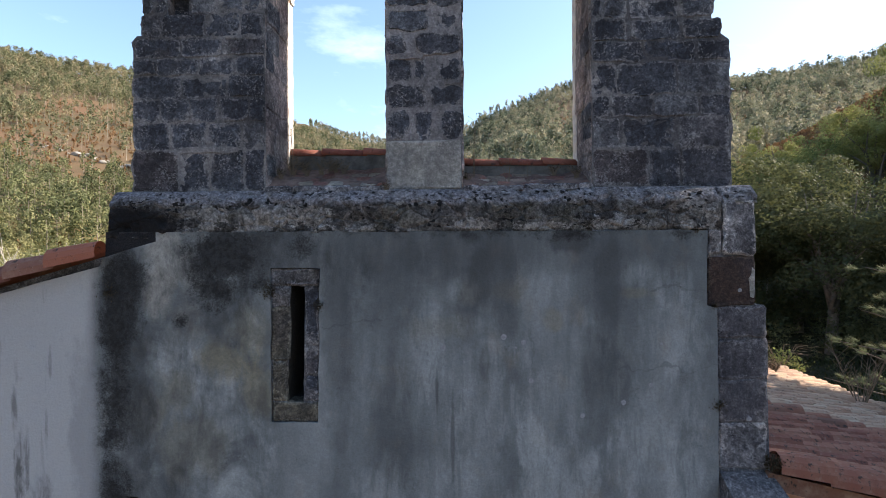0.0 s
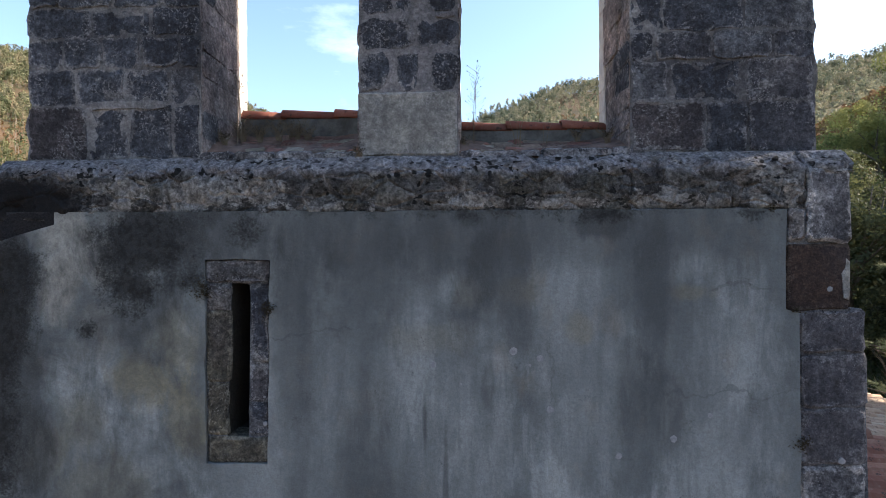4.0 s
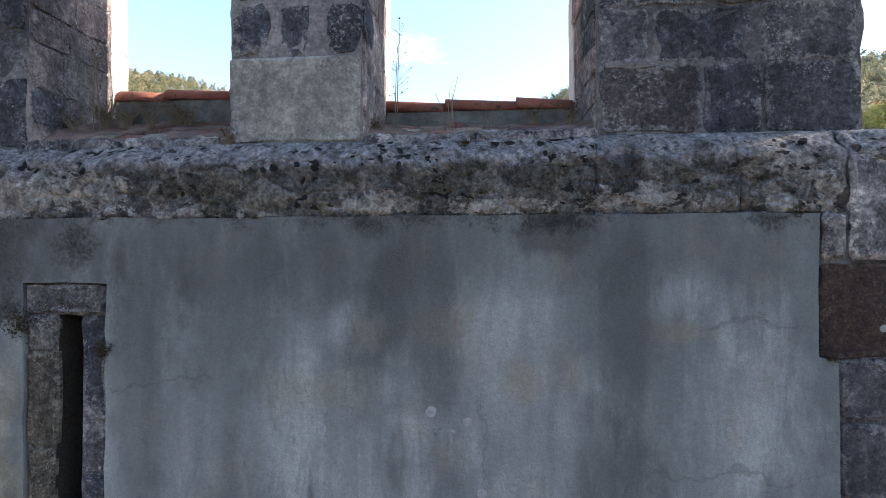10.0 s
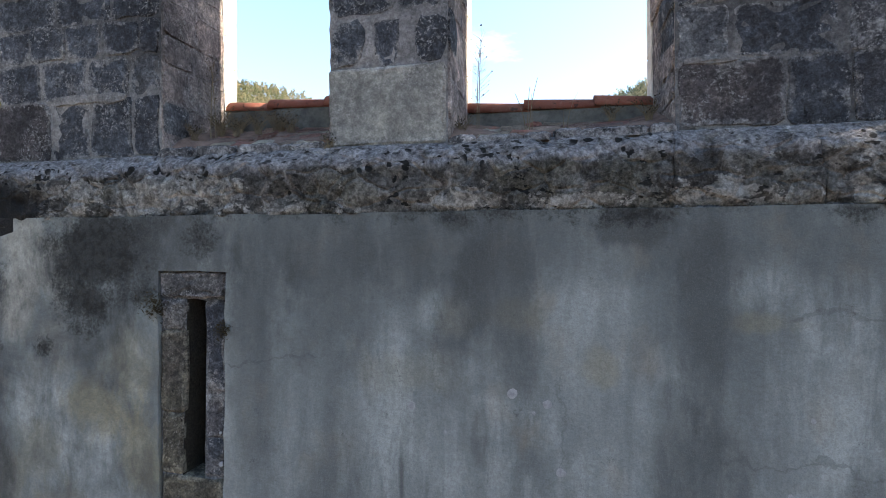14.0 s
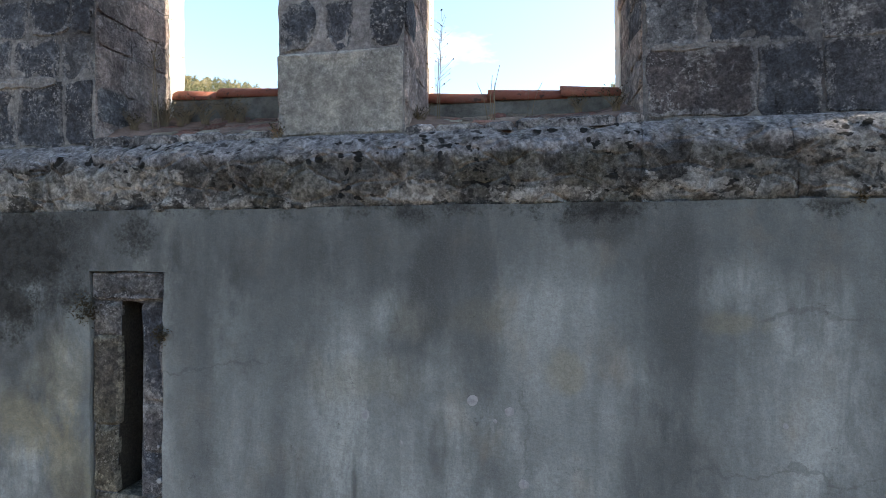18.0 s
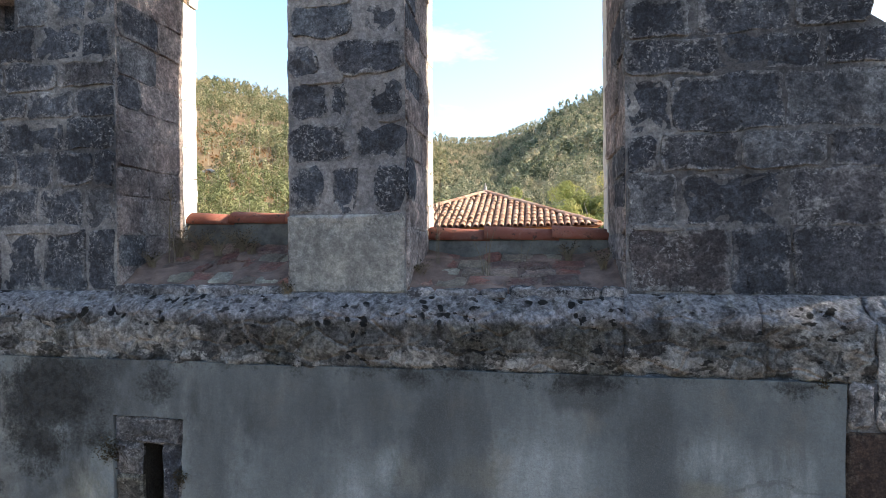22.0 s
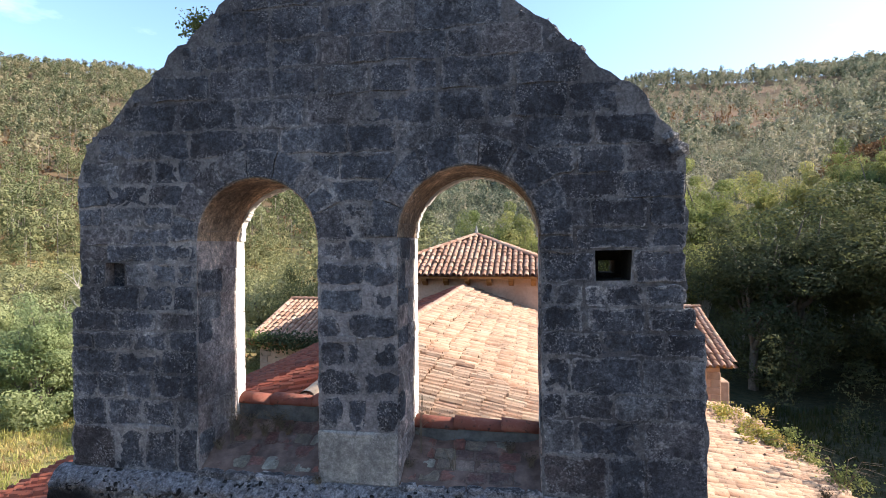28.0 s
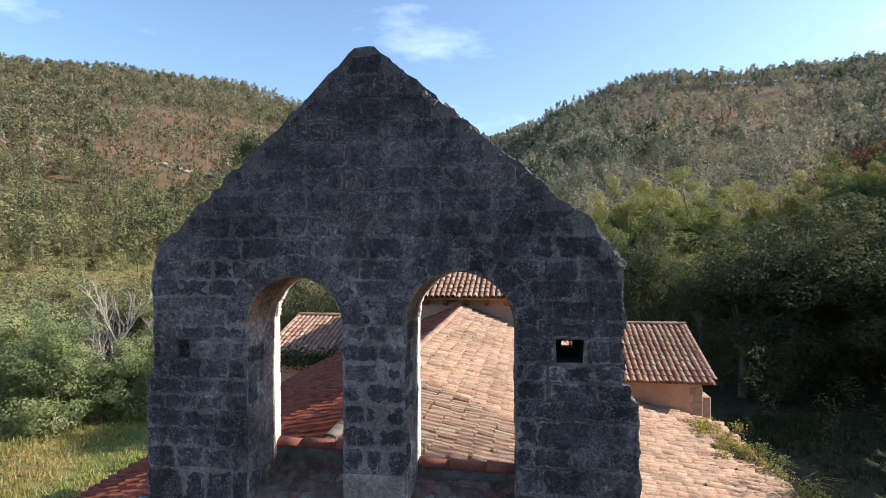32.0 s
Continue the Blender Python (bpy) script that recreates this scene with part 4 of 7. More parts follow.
# the coursing of the gable: each course from, to, and the upright joints in it
LEFT_PIER = [(7.545, 7.93, (-2.65, -2.34, -2.02)), (7.93, 8.19, (-2.74, -2.37, -2.05)), (8.19, 8.415, (-2.82, -2.54, -2.26, -1.98)), (8.415, 8.62, (-2.62, -2.18)), (8.62, 8.795, (-2.86, -2.45, -2.10)),
             (8.795, 8.97, (-2.62, -2.22)), (8.97, 9.20, (-2.80, -2.38, -2.06)), (9.20, 9.41, (-2.88, -2.30, -2.02)), (9.41, 9.57, (-2.72, -2.25)), (9.57, 9.73, (-2.52, -2.12)), (9.73, 9.91, (-2.76, -2.35))]
RIGHT_PIER = [(7.545, 7.888, (1.674, 1.953)), (7.888, 8.175, (1.431, 1.925)), (8.175, 8.37, (1.33, 1.717, 2.12)), (8.37, 8.673, (1.402, 1.925)), (8.673, 8.865, (1.618, 2.10)), (8.865, 9.06, (1.503, 1.96)),
              (9.06, 9.245, (1.27, 1.50, 1.95)), (9.245, 9.50, ()), (9.50, 9.68, (1.43, 2.002)), (9.68, 9.91, (1.55, 1.98))]
# the pier between the openings: small stones in broad beds of mortar, each from, to
MID_PIER = [(7.998, 8.262, ((-0.69, -0.505), (-0.43, -0.28), (-0.195, -0.018))), (8.298, 8.492, ((-0.695, -0.325), (-0.295, -0.015))), (8.535, 8.735, ((-0.692, -0.47), (-0.445, -0.34), (-0.22, -0.015))),
            (8.782, 8.962, ((-0.69, -0.525), (-0.43, -0.015))), (9.002, 9.17, ((-0.692, -0.305), (-0.235, -0.015))), (9.225, 9.405, ((-0.692, -0.30), (-0.275, -0.015))), (9.425, 9.60, ((-0.69, -0.44), (-0.42, -0.19), (-0.175, -0.015)))]


def course_stone(x0, x1, z0, z1, g, lift, cut, wob, mat):
    pts = outline_rect(x0 + g, x1 - g, z0 + lift, z1 - lift, cut, wob)
    pts = push_out(nibble(nibble(nibble(pts, wob * 1.3), wob * 0.9), wob * 0.6))
    low = rng.choice([-0.004, -0.001, 0.002, 0.005]) + rng.uniform(0, 0.002)
    place("stone", mesh_of("stone", *block(pts, on_front, low, 0.06, 0.004, 0.004), mat), gable)


def belfry_stones():
    for plan, lo, hi in ((LEFT_PIER, -9.0, -1.2), (RIGHT_PIER, 0.9, 9.0)):
        for z0, z1, joints in plan:
            for a, b in free_spans(z0, z1):
                if not lo < (a + b) / 2 < hi or b - a < 0.07:
                    continue
                cuts = [a] + [j for j in joints if a + 0.09 < j < b - 0.09] + [b]
                for x0, x1 in zip(cuts, cuts[1:]):
                    wide = rng.choice([0.7, 1.0, 1.3, 1.7])
                    course_stone(x0, x1, z0, z1, rng.uniform(0.004, 0.010) * wide, rng.uniform(0.004, 0.009) * wide, 0.03, 0.010, MAUVE if z0 < 7.6 and (x0 < -3 or 1.1 < x0 < 1.3) else STONE)
    for z0, z1, stones in MID_PIER:
        for x0, x1 in stones:
            course_stone(x0, x1, z0, z1, 0.0, 0.0, 0.06, 0.013, STONE)
    # above the springing the courses run through
    z = 9.915
    for h in [0.19, 0.22, 0.24, 0.26, 0.25, 0.24, 0.27, 0.25, 0.24, 0.24, 0.22]:
        z0, z1 = z, z + h
        z = z1
        for a, b in free_spans(z0, z1):
            x = a
            while b - x > 0.06:
                w = rng.uniform(0.22, 0.62)
                if b - x - w < 0.2:
                    w = b - x
                if w > 0.1:
                    wide = rng.choice([0.7, 1.0, 1.3, 1.7])
                    course_stone(x, x + w, z0, z1, rng.uniform(0.004, 0.010) * wide, rng.uniform(0.003, 0.008) * wide, 0.03, 0.011, STONE)
                x += w
    # between the arches
    for z0, z1, x0, x1 in ((9.615, 9.76, -0.60, -0.36), (9.615, 9.76, -0.35, -0.11), (9.77, 9.905, -0.46, -0.25)):
        course_stone(x0, x1, z0, z1, 0.006, 0.004, 0.03, 0.010, STONE)
    # the pale block at the pier's foot
    place("base_stone", mesh_of("base_stone", *block(outline_rect(-0.703, -0.02, 7.545, 7.985, 0.02, 0.006), on_front, -0.012, 0.1, 0.012, 0.003), PALE), gable, "large pale block at the foot of the pier")
    # mortar smeared over the joints
    for x0, x1, z0, z1 in [(-2.62, -2.08, 7.905, 7.955), (-2.19, -1.90, 8.945, 8.99), (-2.2, -2.0, 9.385, 9.435), (-0.165, -0.03, 8.502, 8.54), (1.16, 1.42, 9.485, 9.515),
                           (1.97, 2.22, 9.49, 9.53), (1.2, 1.45, 7.87, 7.905), (-0.64, -0.36, 8.74, 8.79), (-0.60, -0.33, 9.18, 9.225)]:
        pts = nibble(nibble(nibble(outline_rect(x0, x1, z0, z1, 0.03, 0.008), 0.016), 0.014), 0.010)
        place("mortar_smear", mesh_of("mortar_smear", *block(pts, on_front, -0.005, 0.03, 0.004, 0.002), MORTAR), gable)
    # arch stones
    for o in OPENINGS:
        c, a, b = (o[0] + o[1]) / 2, (o[1] - o[0]) / 2, o[3] - o[2]
        cuts = [0.0]
        while cuts[-1] < math.pi - 0.2:
            cuts.append(cuts[-1] + rng.uniform(0.18, 0.46))
        cuts[-1] = math.pi
        for t0, t1 in zip(cuts, cuts[1:]):
            g, r1 = 0.005, RING * rng.uniform(0.98, 1.08)
            ts = [t0 + g + (t1 - t0 - 2 * g) * k / 3 for k in range(4)]
            pts = [(c + (a + 0.004) * math.cos(t), o[2] + (b + 0.004) * math.sin(t)) for t in ts] + [(c + (a + r1) * math.cos(t) + rng.uniform(-0.01, 0.01), o[2] + (b + r1) * math.sin(t) + rng.uniform(-0.01, 0.01)) for t in ts[::-1]]
            pts = nibble(nibble(pts, 0.014), 0.010)
            place("voussoir", mesh_of("voussoir", *block(pts, on_front, -0.010 + rng.uniform(0, 0.003), 0.06, 0.004, 0.002), STONE), gable)
        # reveals: rubble, with sunlight put into the pale colour along the back edge
        for x, way in ((o[0], 1), (o[1], -1)):
            z = o[4] + 0.02
            while z < o[2] - 0.05:
                h = rng.uniform(0.13, 0.26)
                if o[2] - z - h < 0.12:
                    h = o[2] - z
                mid = rng.uniform(BELFRY + 0.2, BELFRY_BACK - 0.34)
                rear = BELFRY_BACK - rng.uniform(0.15, 0.19)
                put = (lambda u, v, d, x=x, way=way: (x + way * (0.012 - d), u, v))
                for y0, y1, mat in ((BELFRY + 0.02, mid, STONE if rng.random() < 0.4 else JAMB), (mid, rear, JAMB), (rear, BELFRY_BACK - 0.006, SUN_EDGE)):
                    tidy = 0.0 if mat is SUN_EDGE else 0.001
                    pts = nibble(outline_rect(y0 + 0.001, y1 - 0.001, z + tidy, z + h - tidy, 0.006 if mat is SUN_EDGE else 0.035, 0.006), 0.008)
                    place("reveal_stone", mesh_of("reveal_stone", *block(pts, put, rng.uniform(-0.002, 0.002) if mat is SUN_EDGE else rng.uniform(-0.008, 0.008), 0.05, 0.003, 0.002 if mat is SUN_EDGE else 0.005), mat), gable)
                z += h
        t = 0.0
        while t < math.pi - 0.05:
            w = rng.uniform(0.16, 0.40)
            if math.pi - t - w < 0.16:
                w = math.pi - t
            mid = rng.uniform(BELFRY + 0.16, BELFRY_BACK - 0.26)
            for y0, y1 in ((BELFRY + 0.012, mid), (mid, BELFRY_BACK - 0.10), (BELFRY_BACK - 0.10, BELFRY_BACK - 0.006)):
                last = y1 > BELFRY_BACK - 0.02
                inset = rng.uniform(0.014, 0.034) if last else 0.012
                put = (lambda u, v, d, c=c, a=a, b=b, o=o, k=inset: (c + (a - k + d) * math.cos(v), u, o[2] + (b - k + d) * math.sin(v)))
                k = 5
                wave = [rng.uniform(-0.012, 0.012) for _ in range(2 * k + 2)]
                pts = [(y0 + (wave[i] if y0 > BELFRY + 0.1 else 0.0), t + 0.003 + (w - 0.006) * i / k) for i in range(k + 1)] + [(y1 - 0.002 + (0.0 if last else wave[k + 1 + i]), t + 0.003 + (w - 0.006) * i / k) for i in range(k, -1, -1)]
                n = len(pts)
                verts = [put(u, v, 0.05) for u, v in pts] + [put(u, v, rng.uniform(-0.003, 0.005)) for u, v in pts]
                faces = [(i, (i + 1) % n, n + (i + 1) % n, n + i) for i in range(n)] + [(n + i, n + i + 1, 2 * n - 2 - i, 2 * n - 1 - i) for i in range(k)]
                place("soffit_stone", mesh_of("soffit_stone", verts, faces, SUN_EDGE if last else SOFFIT), gable)
            t += w
    # rough coping stones on the two slopes
    for pts in (SIDES[5:12], SIDES[12:20]):
        for (x0, z0), (x1, z1) in zip(pts, pts[1:]):
            L = math.hypot(x1 - x0, z1 - z0)
            k = max(1, round(L / 0.27))
            for i in range(k):
                a, b = i / k + 0.01, (i + 1) / k - 0.01
                p, q = Vector((x0 + (x1 - x0) * a, 0, z0 + (z1 - z0) * a)), Vector((x0 + (x1 - x0) * b, 0, z0 + (z1 - z0) * b))
                up = Vector((-(z1 - z0), 0, x1 - x0)).normalized()
                if up.z < 0:
                    up = -up
                def put(u, v, d, p=p, q=q, up=up):
                    w = p + (q - p) * u - up * d
                    return (w.x, v, w.z)
                me = mesh_of("coping_stone", *block(nibble(outline_rect(0.0, 1.0, BELFRY - rng.uniform(-0.05, 0.014), BELFRY_BACK + 0.03, 0.12, 0.03), 0.05), put, -rng.uniform(-0.03, 0.035), 0.09, 0.02, 0.022), STONE)
                place("coping_stone", me, gable)


# ---- the west wall ----
west_outline = [(-7.2, 0.0), (2.66, 0.0), (2.66, 5.0), (2.62, 6.45), (2.53, 6.5), (2.53, 7.16), (-3.26, 7.16), (-3.27, 6.95), (-5.2, 6.40), (-7.2, 5.50)]
SLIT = [(-1.60, 5.62), (-1.452, 5.61), (-1.432, 6.66), (-1.562, 6.682)]
PUTLOG = [(-3.06, 4.68), (-2.97, 4.68), (-2.965, 4.762), (-3.065, 4.768)]
# reveals of slit and putlog hole take the stone darkened for shade
wall_west = tagged(place("wall_west", solid(west_outline, [SLIT, PUTLOG], FACE + 0.012, 5.60, "wall_west", [STONE, RECESS_DARK])), "stone west wall of a small church under a bell gable", "wall", kind="structure")
# near-black sheets stand in for the unlit depth of slit and putlog hole
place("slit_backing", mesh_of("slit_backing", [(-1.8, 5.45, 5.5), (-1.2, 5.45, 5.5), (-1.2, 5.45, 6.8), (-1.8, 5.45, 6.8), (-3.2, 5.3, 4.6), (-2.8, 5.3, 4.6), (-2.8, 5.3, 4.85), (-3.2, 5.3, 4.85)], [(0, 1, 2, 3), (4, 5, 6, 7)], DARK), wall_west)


def plaster_wall():
    """Cement render, a couple of centimetres thick, that leaves the slit's stones and the corner blocks bare."""
    outer = [(-7.2, 0.0), (2.205, 0.0), (2.205, 5.6), (2.2, 6.47), (2.12, 6.49), (2.12, 7.143), (-2.785, 7.165), (-2.79, 7.08), (-3.03, 7.015), (-3.28, 6.935), (-3.30, 6.86), (-5.2, 6.36), (-7.2, 5.45)]
    frame_loop = [(-1.74, 5.45), (-1.312, 5.447), (-1.29, 6.83), (-1.738, 6.835)]
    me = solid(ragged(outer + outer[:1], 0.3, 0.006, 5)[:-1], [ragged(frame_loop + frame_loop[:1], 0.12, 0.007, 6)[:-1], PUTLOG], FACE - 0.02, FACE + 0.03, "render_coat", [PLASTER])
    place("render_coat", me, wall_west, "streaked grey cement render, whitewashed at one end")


def on_face(u, v, d):
    return (u, FACE + d, v)


def wall_pieces():
    # stones round the slit
    for name, u0, u1, v0, v1, mat, deep in [("lintel", -1.735, -1.295, 6.675, 6.83, COPING, 0.14), ("slit_jamb", -1.735, -1.563, 6.49, 6.67, COPING, 0.03), ("slit_jamb", -1.735, -1.572, 6.0, 6.485, OCHRE, 0.03), ("slit_jamb", -1.735, -1.59, 5.635, 5.995, OCHRE, 0.03),
                                            ("slit_jamb", -1.437, -1.297, 6.13, 6.67, STONE, 0.2), ("slit_jamb", -1.445, -1.305, 5.86, 6.125, STONE, 0.2), ("slit_jamb", -1.45, -1.31, 5.635, 5.855, STONE, 0.2), ("slit_sill", -1.735, -1.313, 5.452, 5.63, OCHRE, 0.2)]:
        pts = nibble(nibble(outline_rect(u0, u1, v0, v1, 0.02, 0.007), 0.010), 0.008)
        place(name, mesh_of(name, *block(pts, on_face, -0.006 + rng.uniform(-0.006, 0.006), deep, 0.012, 0.006), mat), wall_west)
    # corner blocks, the brown one under the cornice's return
    for u0, u1, v0, v1, mat in [(2.125, 2.245, 6.93, 7.15, COPING), (2.25, 2.54, 6.925, 7.40, WASHED), (2.122, 2.535, 6.485, 6.92, BROWN), (2.21, 2.64, 6.20, 6.48, QUOIN), (2.21, 2.645, 5.845, 6.195, QUOIN), (2.21, 2.64, 5.465, 5.84, QUOIN), (2.21, 2.635, 5.06, 5.46, WASHED)]:
        def put(u, v, d):
            return (u, FACE - 0.004 + d, v)
        pts = nibble(nibble(outline_rect(u0, u1, v0, v1, 0.035, 0.009), 0.012), 0.008)
        place("corner_block", mesh_of("corner_block", *block(pts, put, -0.018 if v0 > 6.9 else 0.0, 0.6, 0.007 if mat is BROWN else 0.014, 0.006), mat), wall_west)
    place("lime_patch", mesh_of("lime_patch", *block(nibble(nibble(nibble([(2.49, 6.56), (2.52, 6.55), (2.53, 6.62), (2.528, 6.72), (2.526, 6.80), (2.505, 6.82), (2.50, 6.76), (2.475, 6.72), (2.485, 6.65)], 0.012), 0.010), 0.006), on_face, -0.012, 0.03, 0.003, 0.002), PALE), wall_west, "remnant of white limewash on the brown block")
    # the weathered cap stone of the buttress below
    verts = []
    for z, x0, x1, y0 in ((0.0, 2.2, 2.70, 4.40), (4.70, 2.2, 2.70, 4.40), (4.86, 2.21, 2.69, 4.44), (5.03, 2.23, 2.66, 4.80)):
        verts += [(x0, y0, z), (x1, y0, z), (x1, 5.0, z), (x0, 5.0, z)]
    faces = [(4 * k + i, 4 * k + (i + 1) % 4, 4 * k + 4 + (i + 1) % 4, 4 * k + 4 + i) for k in range(3) for i in range(4)] + [(12, 13, 14, 15)]
    place("buttress", mesh_of("buttress", verts, faces, WASHED), wall_west, "grey cut-stone buttress with a sloping cap")
    # lichen spots on the render
    for x, z, r in [(0.348, 6.215, 0.028), (0.522, 6.168, 0.024), (0.454, 6.12, 0.01), (-0.185, 6.125, 0.026), (0.588, 5.83, 0.026), (-0.005, 5.995, 0.01), (1.72, 6.155, 0.014), (1.625, 5.795, 0.018), (1.39, 5.64, 0.026), (1.034, 5.523, 0.024), (2.29, 7.055, 0.024), (2.4, 6.62, 0.02), (2.47, 5.5, 0.024), (-1.33, 5.72, 0.017), (-1.335, 5.9, 0.01)]:
        k = 9
        y = FACE - 0.0215 if x < 2.1 and not -1.7 < x < -1.3 else FACE - 0.012
        ring = [(x + r * rng.uniform(0.7, 1.1) * math.cos(6.283 * i / k), y, z + r * rng.uniform(0.7, 1.1) * math.sin(6.283 * i / k)) for i in range(k)]
        verts = ring + [(px, y + 0.012, pz) for px, _, pz in ring] + [(x, y - 0.002, z)]
        place("lichen_spot", mesh_of("lichen_spot", verts, [(i, (i + 1) % k, k + (i + 1) % k, k + i) for i in range(k)] + [(i, (i + 1) % k, 2 * k) for i in range(k)], LICHEN), wall_west)


def cornice():
    """The rough string course: blocks with a sloping, pitted top edge."""
    cuts = [-3.22, -2.62, -1.98, -1.42, -0.72, -0.12, 0.52, 1.12, 1.78, 2.248, 2.555]
    profile = [(4.98, 7.55), (4.93, 7.548), (4.905, 7.542), (4.88, 7.53), (4.858, 7.512), (4.835, 7.492), (4.812, 7.472), (4.795, 7.45), (4.788, 7.42), (4.787, 7.39), (4.786, 7.36), (4.786, 7.33), (4.786, 7.30), (4.786, 7.27), (4.786, 7.24), (4.786, 7.21), (4.787, 7.18), (4.79, 7.152), (4.82, 7.14), (4.98, 7.14)]
    for b, (x0, x1) in enumerate(zip(cuts, cuts[1:])):
        n = max(6, round((x1 - x0) / 0.026))
        verts = []
        for i in range(n + 1):
            open_joint = (0.002 if b in (7, 8) else 0.0)
            x = x0 + open_joint + (x1 - x0 - 2 * open_joint) * i / n
            end = 0.006 if open_joint and i in (0, n) else 0.0
            for y, z in profile:
                p = Vector((x * 3.1, y * 3, z * 4.2))
                k = noise.fractal(p * 2.6, 0.75, 2.1, 6) * 0.026
                chip = max(0.0, noise.noise(Vector((x * 11, z * 11, 3.3))) - 0.25) * 0.07
                out = 1.0 if 4.78 < y < 4.9 else 0.25
                drop = (0.04 if x < -2.8 else 0.0)
                z = max(z, 7.385) if b == 9 else z
                near = max(0.0, 1 - i / 6) * (b > 0) + max(0.0, 1 - (n - i) / 6) * (b < 9)
                stray = 0.035 * noise.noise(Vector((z * 9, (x0 if i < n / 2 else x1) * 7, 2.2))) * near
                verts.append((x + stray, y + (k + chip + end) * out, z + noise.fractal(p * 2.0, 0.8, 2.1, 4) * 0.014 * out - end * 0.5 - (drop if z < 7.2 else 0)))
        m = len(profile)
        faces = [(i * m + j, i * m + j + 1, (i + 1) * m + j + 1, (i + 1) * m + j) for i in range(n) for j in range(m - 1)]
        faces += [tuple(range(m))[::-1], tuple(n * m + j for j in range(m))]
        place("cornice_block", mesh_of("cornice_block", verts, faces, CORNICE, True), wall_west)
    # the blackened stone under its end
    place("corner_block", mesh_of("corner_block", *block([(-3.265, 6.93), (-3.02, 7.0), (-2.775, 7.07), (-2.775, 7.17), (-3.02, 7.17), (-3.26, 7.17)], on_face, -0.012, 0.3, 0.004, 0.002), SOOTED), wall_west, "blackened stone under the cornice")


def sills():
    """The sloping sills of the openings: broken tiles bedded in mortar, and a low kerb with a row of cover tiles behind."""
    for o, front_y, back_z, cap_z, seam in ((OPENINGS[0], 5.59, 7.822, 7.985, -1.89), (OPENINGS[1], 5.52, 7.742, 7.848, -0.04)):
        x0, x1 = o[0] + 0.004, o[1] - 0.004
        n = 26
        slope = (back_z - 7.565) / (front_y - 4.93)
        verts, faces = [], []
        ys = [4.895, 4.93, 5.0, 5.08, 5.18, 5.28, 5.38, 5.48, front_y + 0.02]
        for i in range(n + 1):
            x = x0 + (x1 - x0) * i / n
            for y in ys:
                edge = 0.05 * math.exp(-min(x - x0, x1 - x) / 0.12) * min(1, max(0, y - 4.93) * 6)
                verts.append((x, y, 7.565 + slope * (y - 4.93) + 0.03 * noise.noise(Vector((x * 6, y * 6, 1.7))) * min(1, max(0, y - 4.9) * 8) + edge - (0.05 if y < 4.9 else 0)))
        m = len(ys)
        faces = [(i * m + j, (i + 1) * m + j, (i + 1) * m + j + 1, i * m + j + 1) for i in range(n) for j in range(m - 1)]
        place("sill_bed", mesh_of("sill_bed", verts, faces, SOIL, True), gable, "mortar bed of a sloping sill")
        # a ragged lip of pale mortar along the front edge
        a = x0
        while a < x1 - 0.05:
            b = min(a + rng.uniform(0.12, 0.34), x1)
            lip = (lambda u, v, d: (u, v, 7.575 - d))
            place("sill_lip", mesh_of("sill_lip", *block(nibble(nibble(outline_rect(a, b, 4.885, 4.955 + rng.uniform(0, 0.03), 0.03, 0.008), 0.012), 0.008), lip, -rng.uniform(-0.008, 0.012), 0.05, 0.012, 0.006), COPING), gable)
            a = b
        # bricks and broken tiles laid flat in it
        deep = (front_y - 4.99) / 4
        for row in range(4):
            ya, yb = 4.985 + deep * row, 4.98 + deep * (row + 1)
            a = x0 + 0.03 + 0.07 * (row % 2)
            while a < x1 - 0.08:
                w = rng.uniform(0.10, 0.22)
                b = min(a + w, x1 - 0.015)
                def put(u, v, d):
                    return (u, v, 7.572 + slope * (v - 4.93) + 0.022 * noise.noise(Vector((u * 5, v * 5, 1.7))) - d)
                if rng.random() < 0.92:
                    place("sill_brick", mesh_of("sill_brick", *block(nibble(outline_rect(a, b, ya + rng.uniform(0, 0.01), yb, 0.02, 0.006), 0.008), put, -rng.uniform(-0.002, 0.012), 0.04, 0.006, 0.005), FLAG), gable)
                a = b + rng.uniform(0.006, 0.014)
        bm = box_data((x0, front_y, 7.55), (x1, front_y + 0.19, cap_z), 0.012)
        part("sill_kerb", bm, CEMENT, gable, "rough cement kerb at the back of a sill")
        # cover tiles laid along the kerb, each lapping over the one before
        while seam < x1 - 0.05:
            place("sill_tile", lying_tile(max(seam - 0.03, x0), min(seam + 0.45, x1), front_y + 0.098, cap_z - 0.014), gable)
            seam += 0.44


def lying_tile(a, b, y, z):
    seg, verts = 10, []
    for x, r, lift in ((a, 0.102, 0.016), (b, 0.088, 0.0)):
        for rad in (r, r - 0.016):
            for i in range(seg + 1):
                t = math.pi * i / seg
                verts.append((x, y - 1.12 * rad * math.cos(t), z + lift + 0.85 * rad * math.sin(t)))
    m = seg + 1
    faces = []
    for i in range(seg):
        faces += [(i, 2 * m + i, 2 * m + i + 1, i + 1), (m + i + 1, 3 * m + i + 1, 3 * m + i, m + i), (i, i + 1, m + i + 1, m + i), (2 * m + i + 1, 2 * m + i, 3 * m + i, 3 * m + i + 1)]
    faces += [(0, m, 3 * m, 2 * m), (seg, 2 * m + seg, 3 * m + seg, m + seg)]
    return mesh_of("sill_tile", verts, faces, TILE_SILL, True)


belfry_stones()
plaster_wall()
wall_pieces()
cornice()
sills()


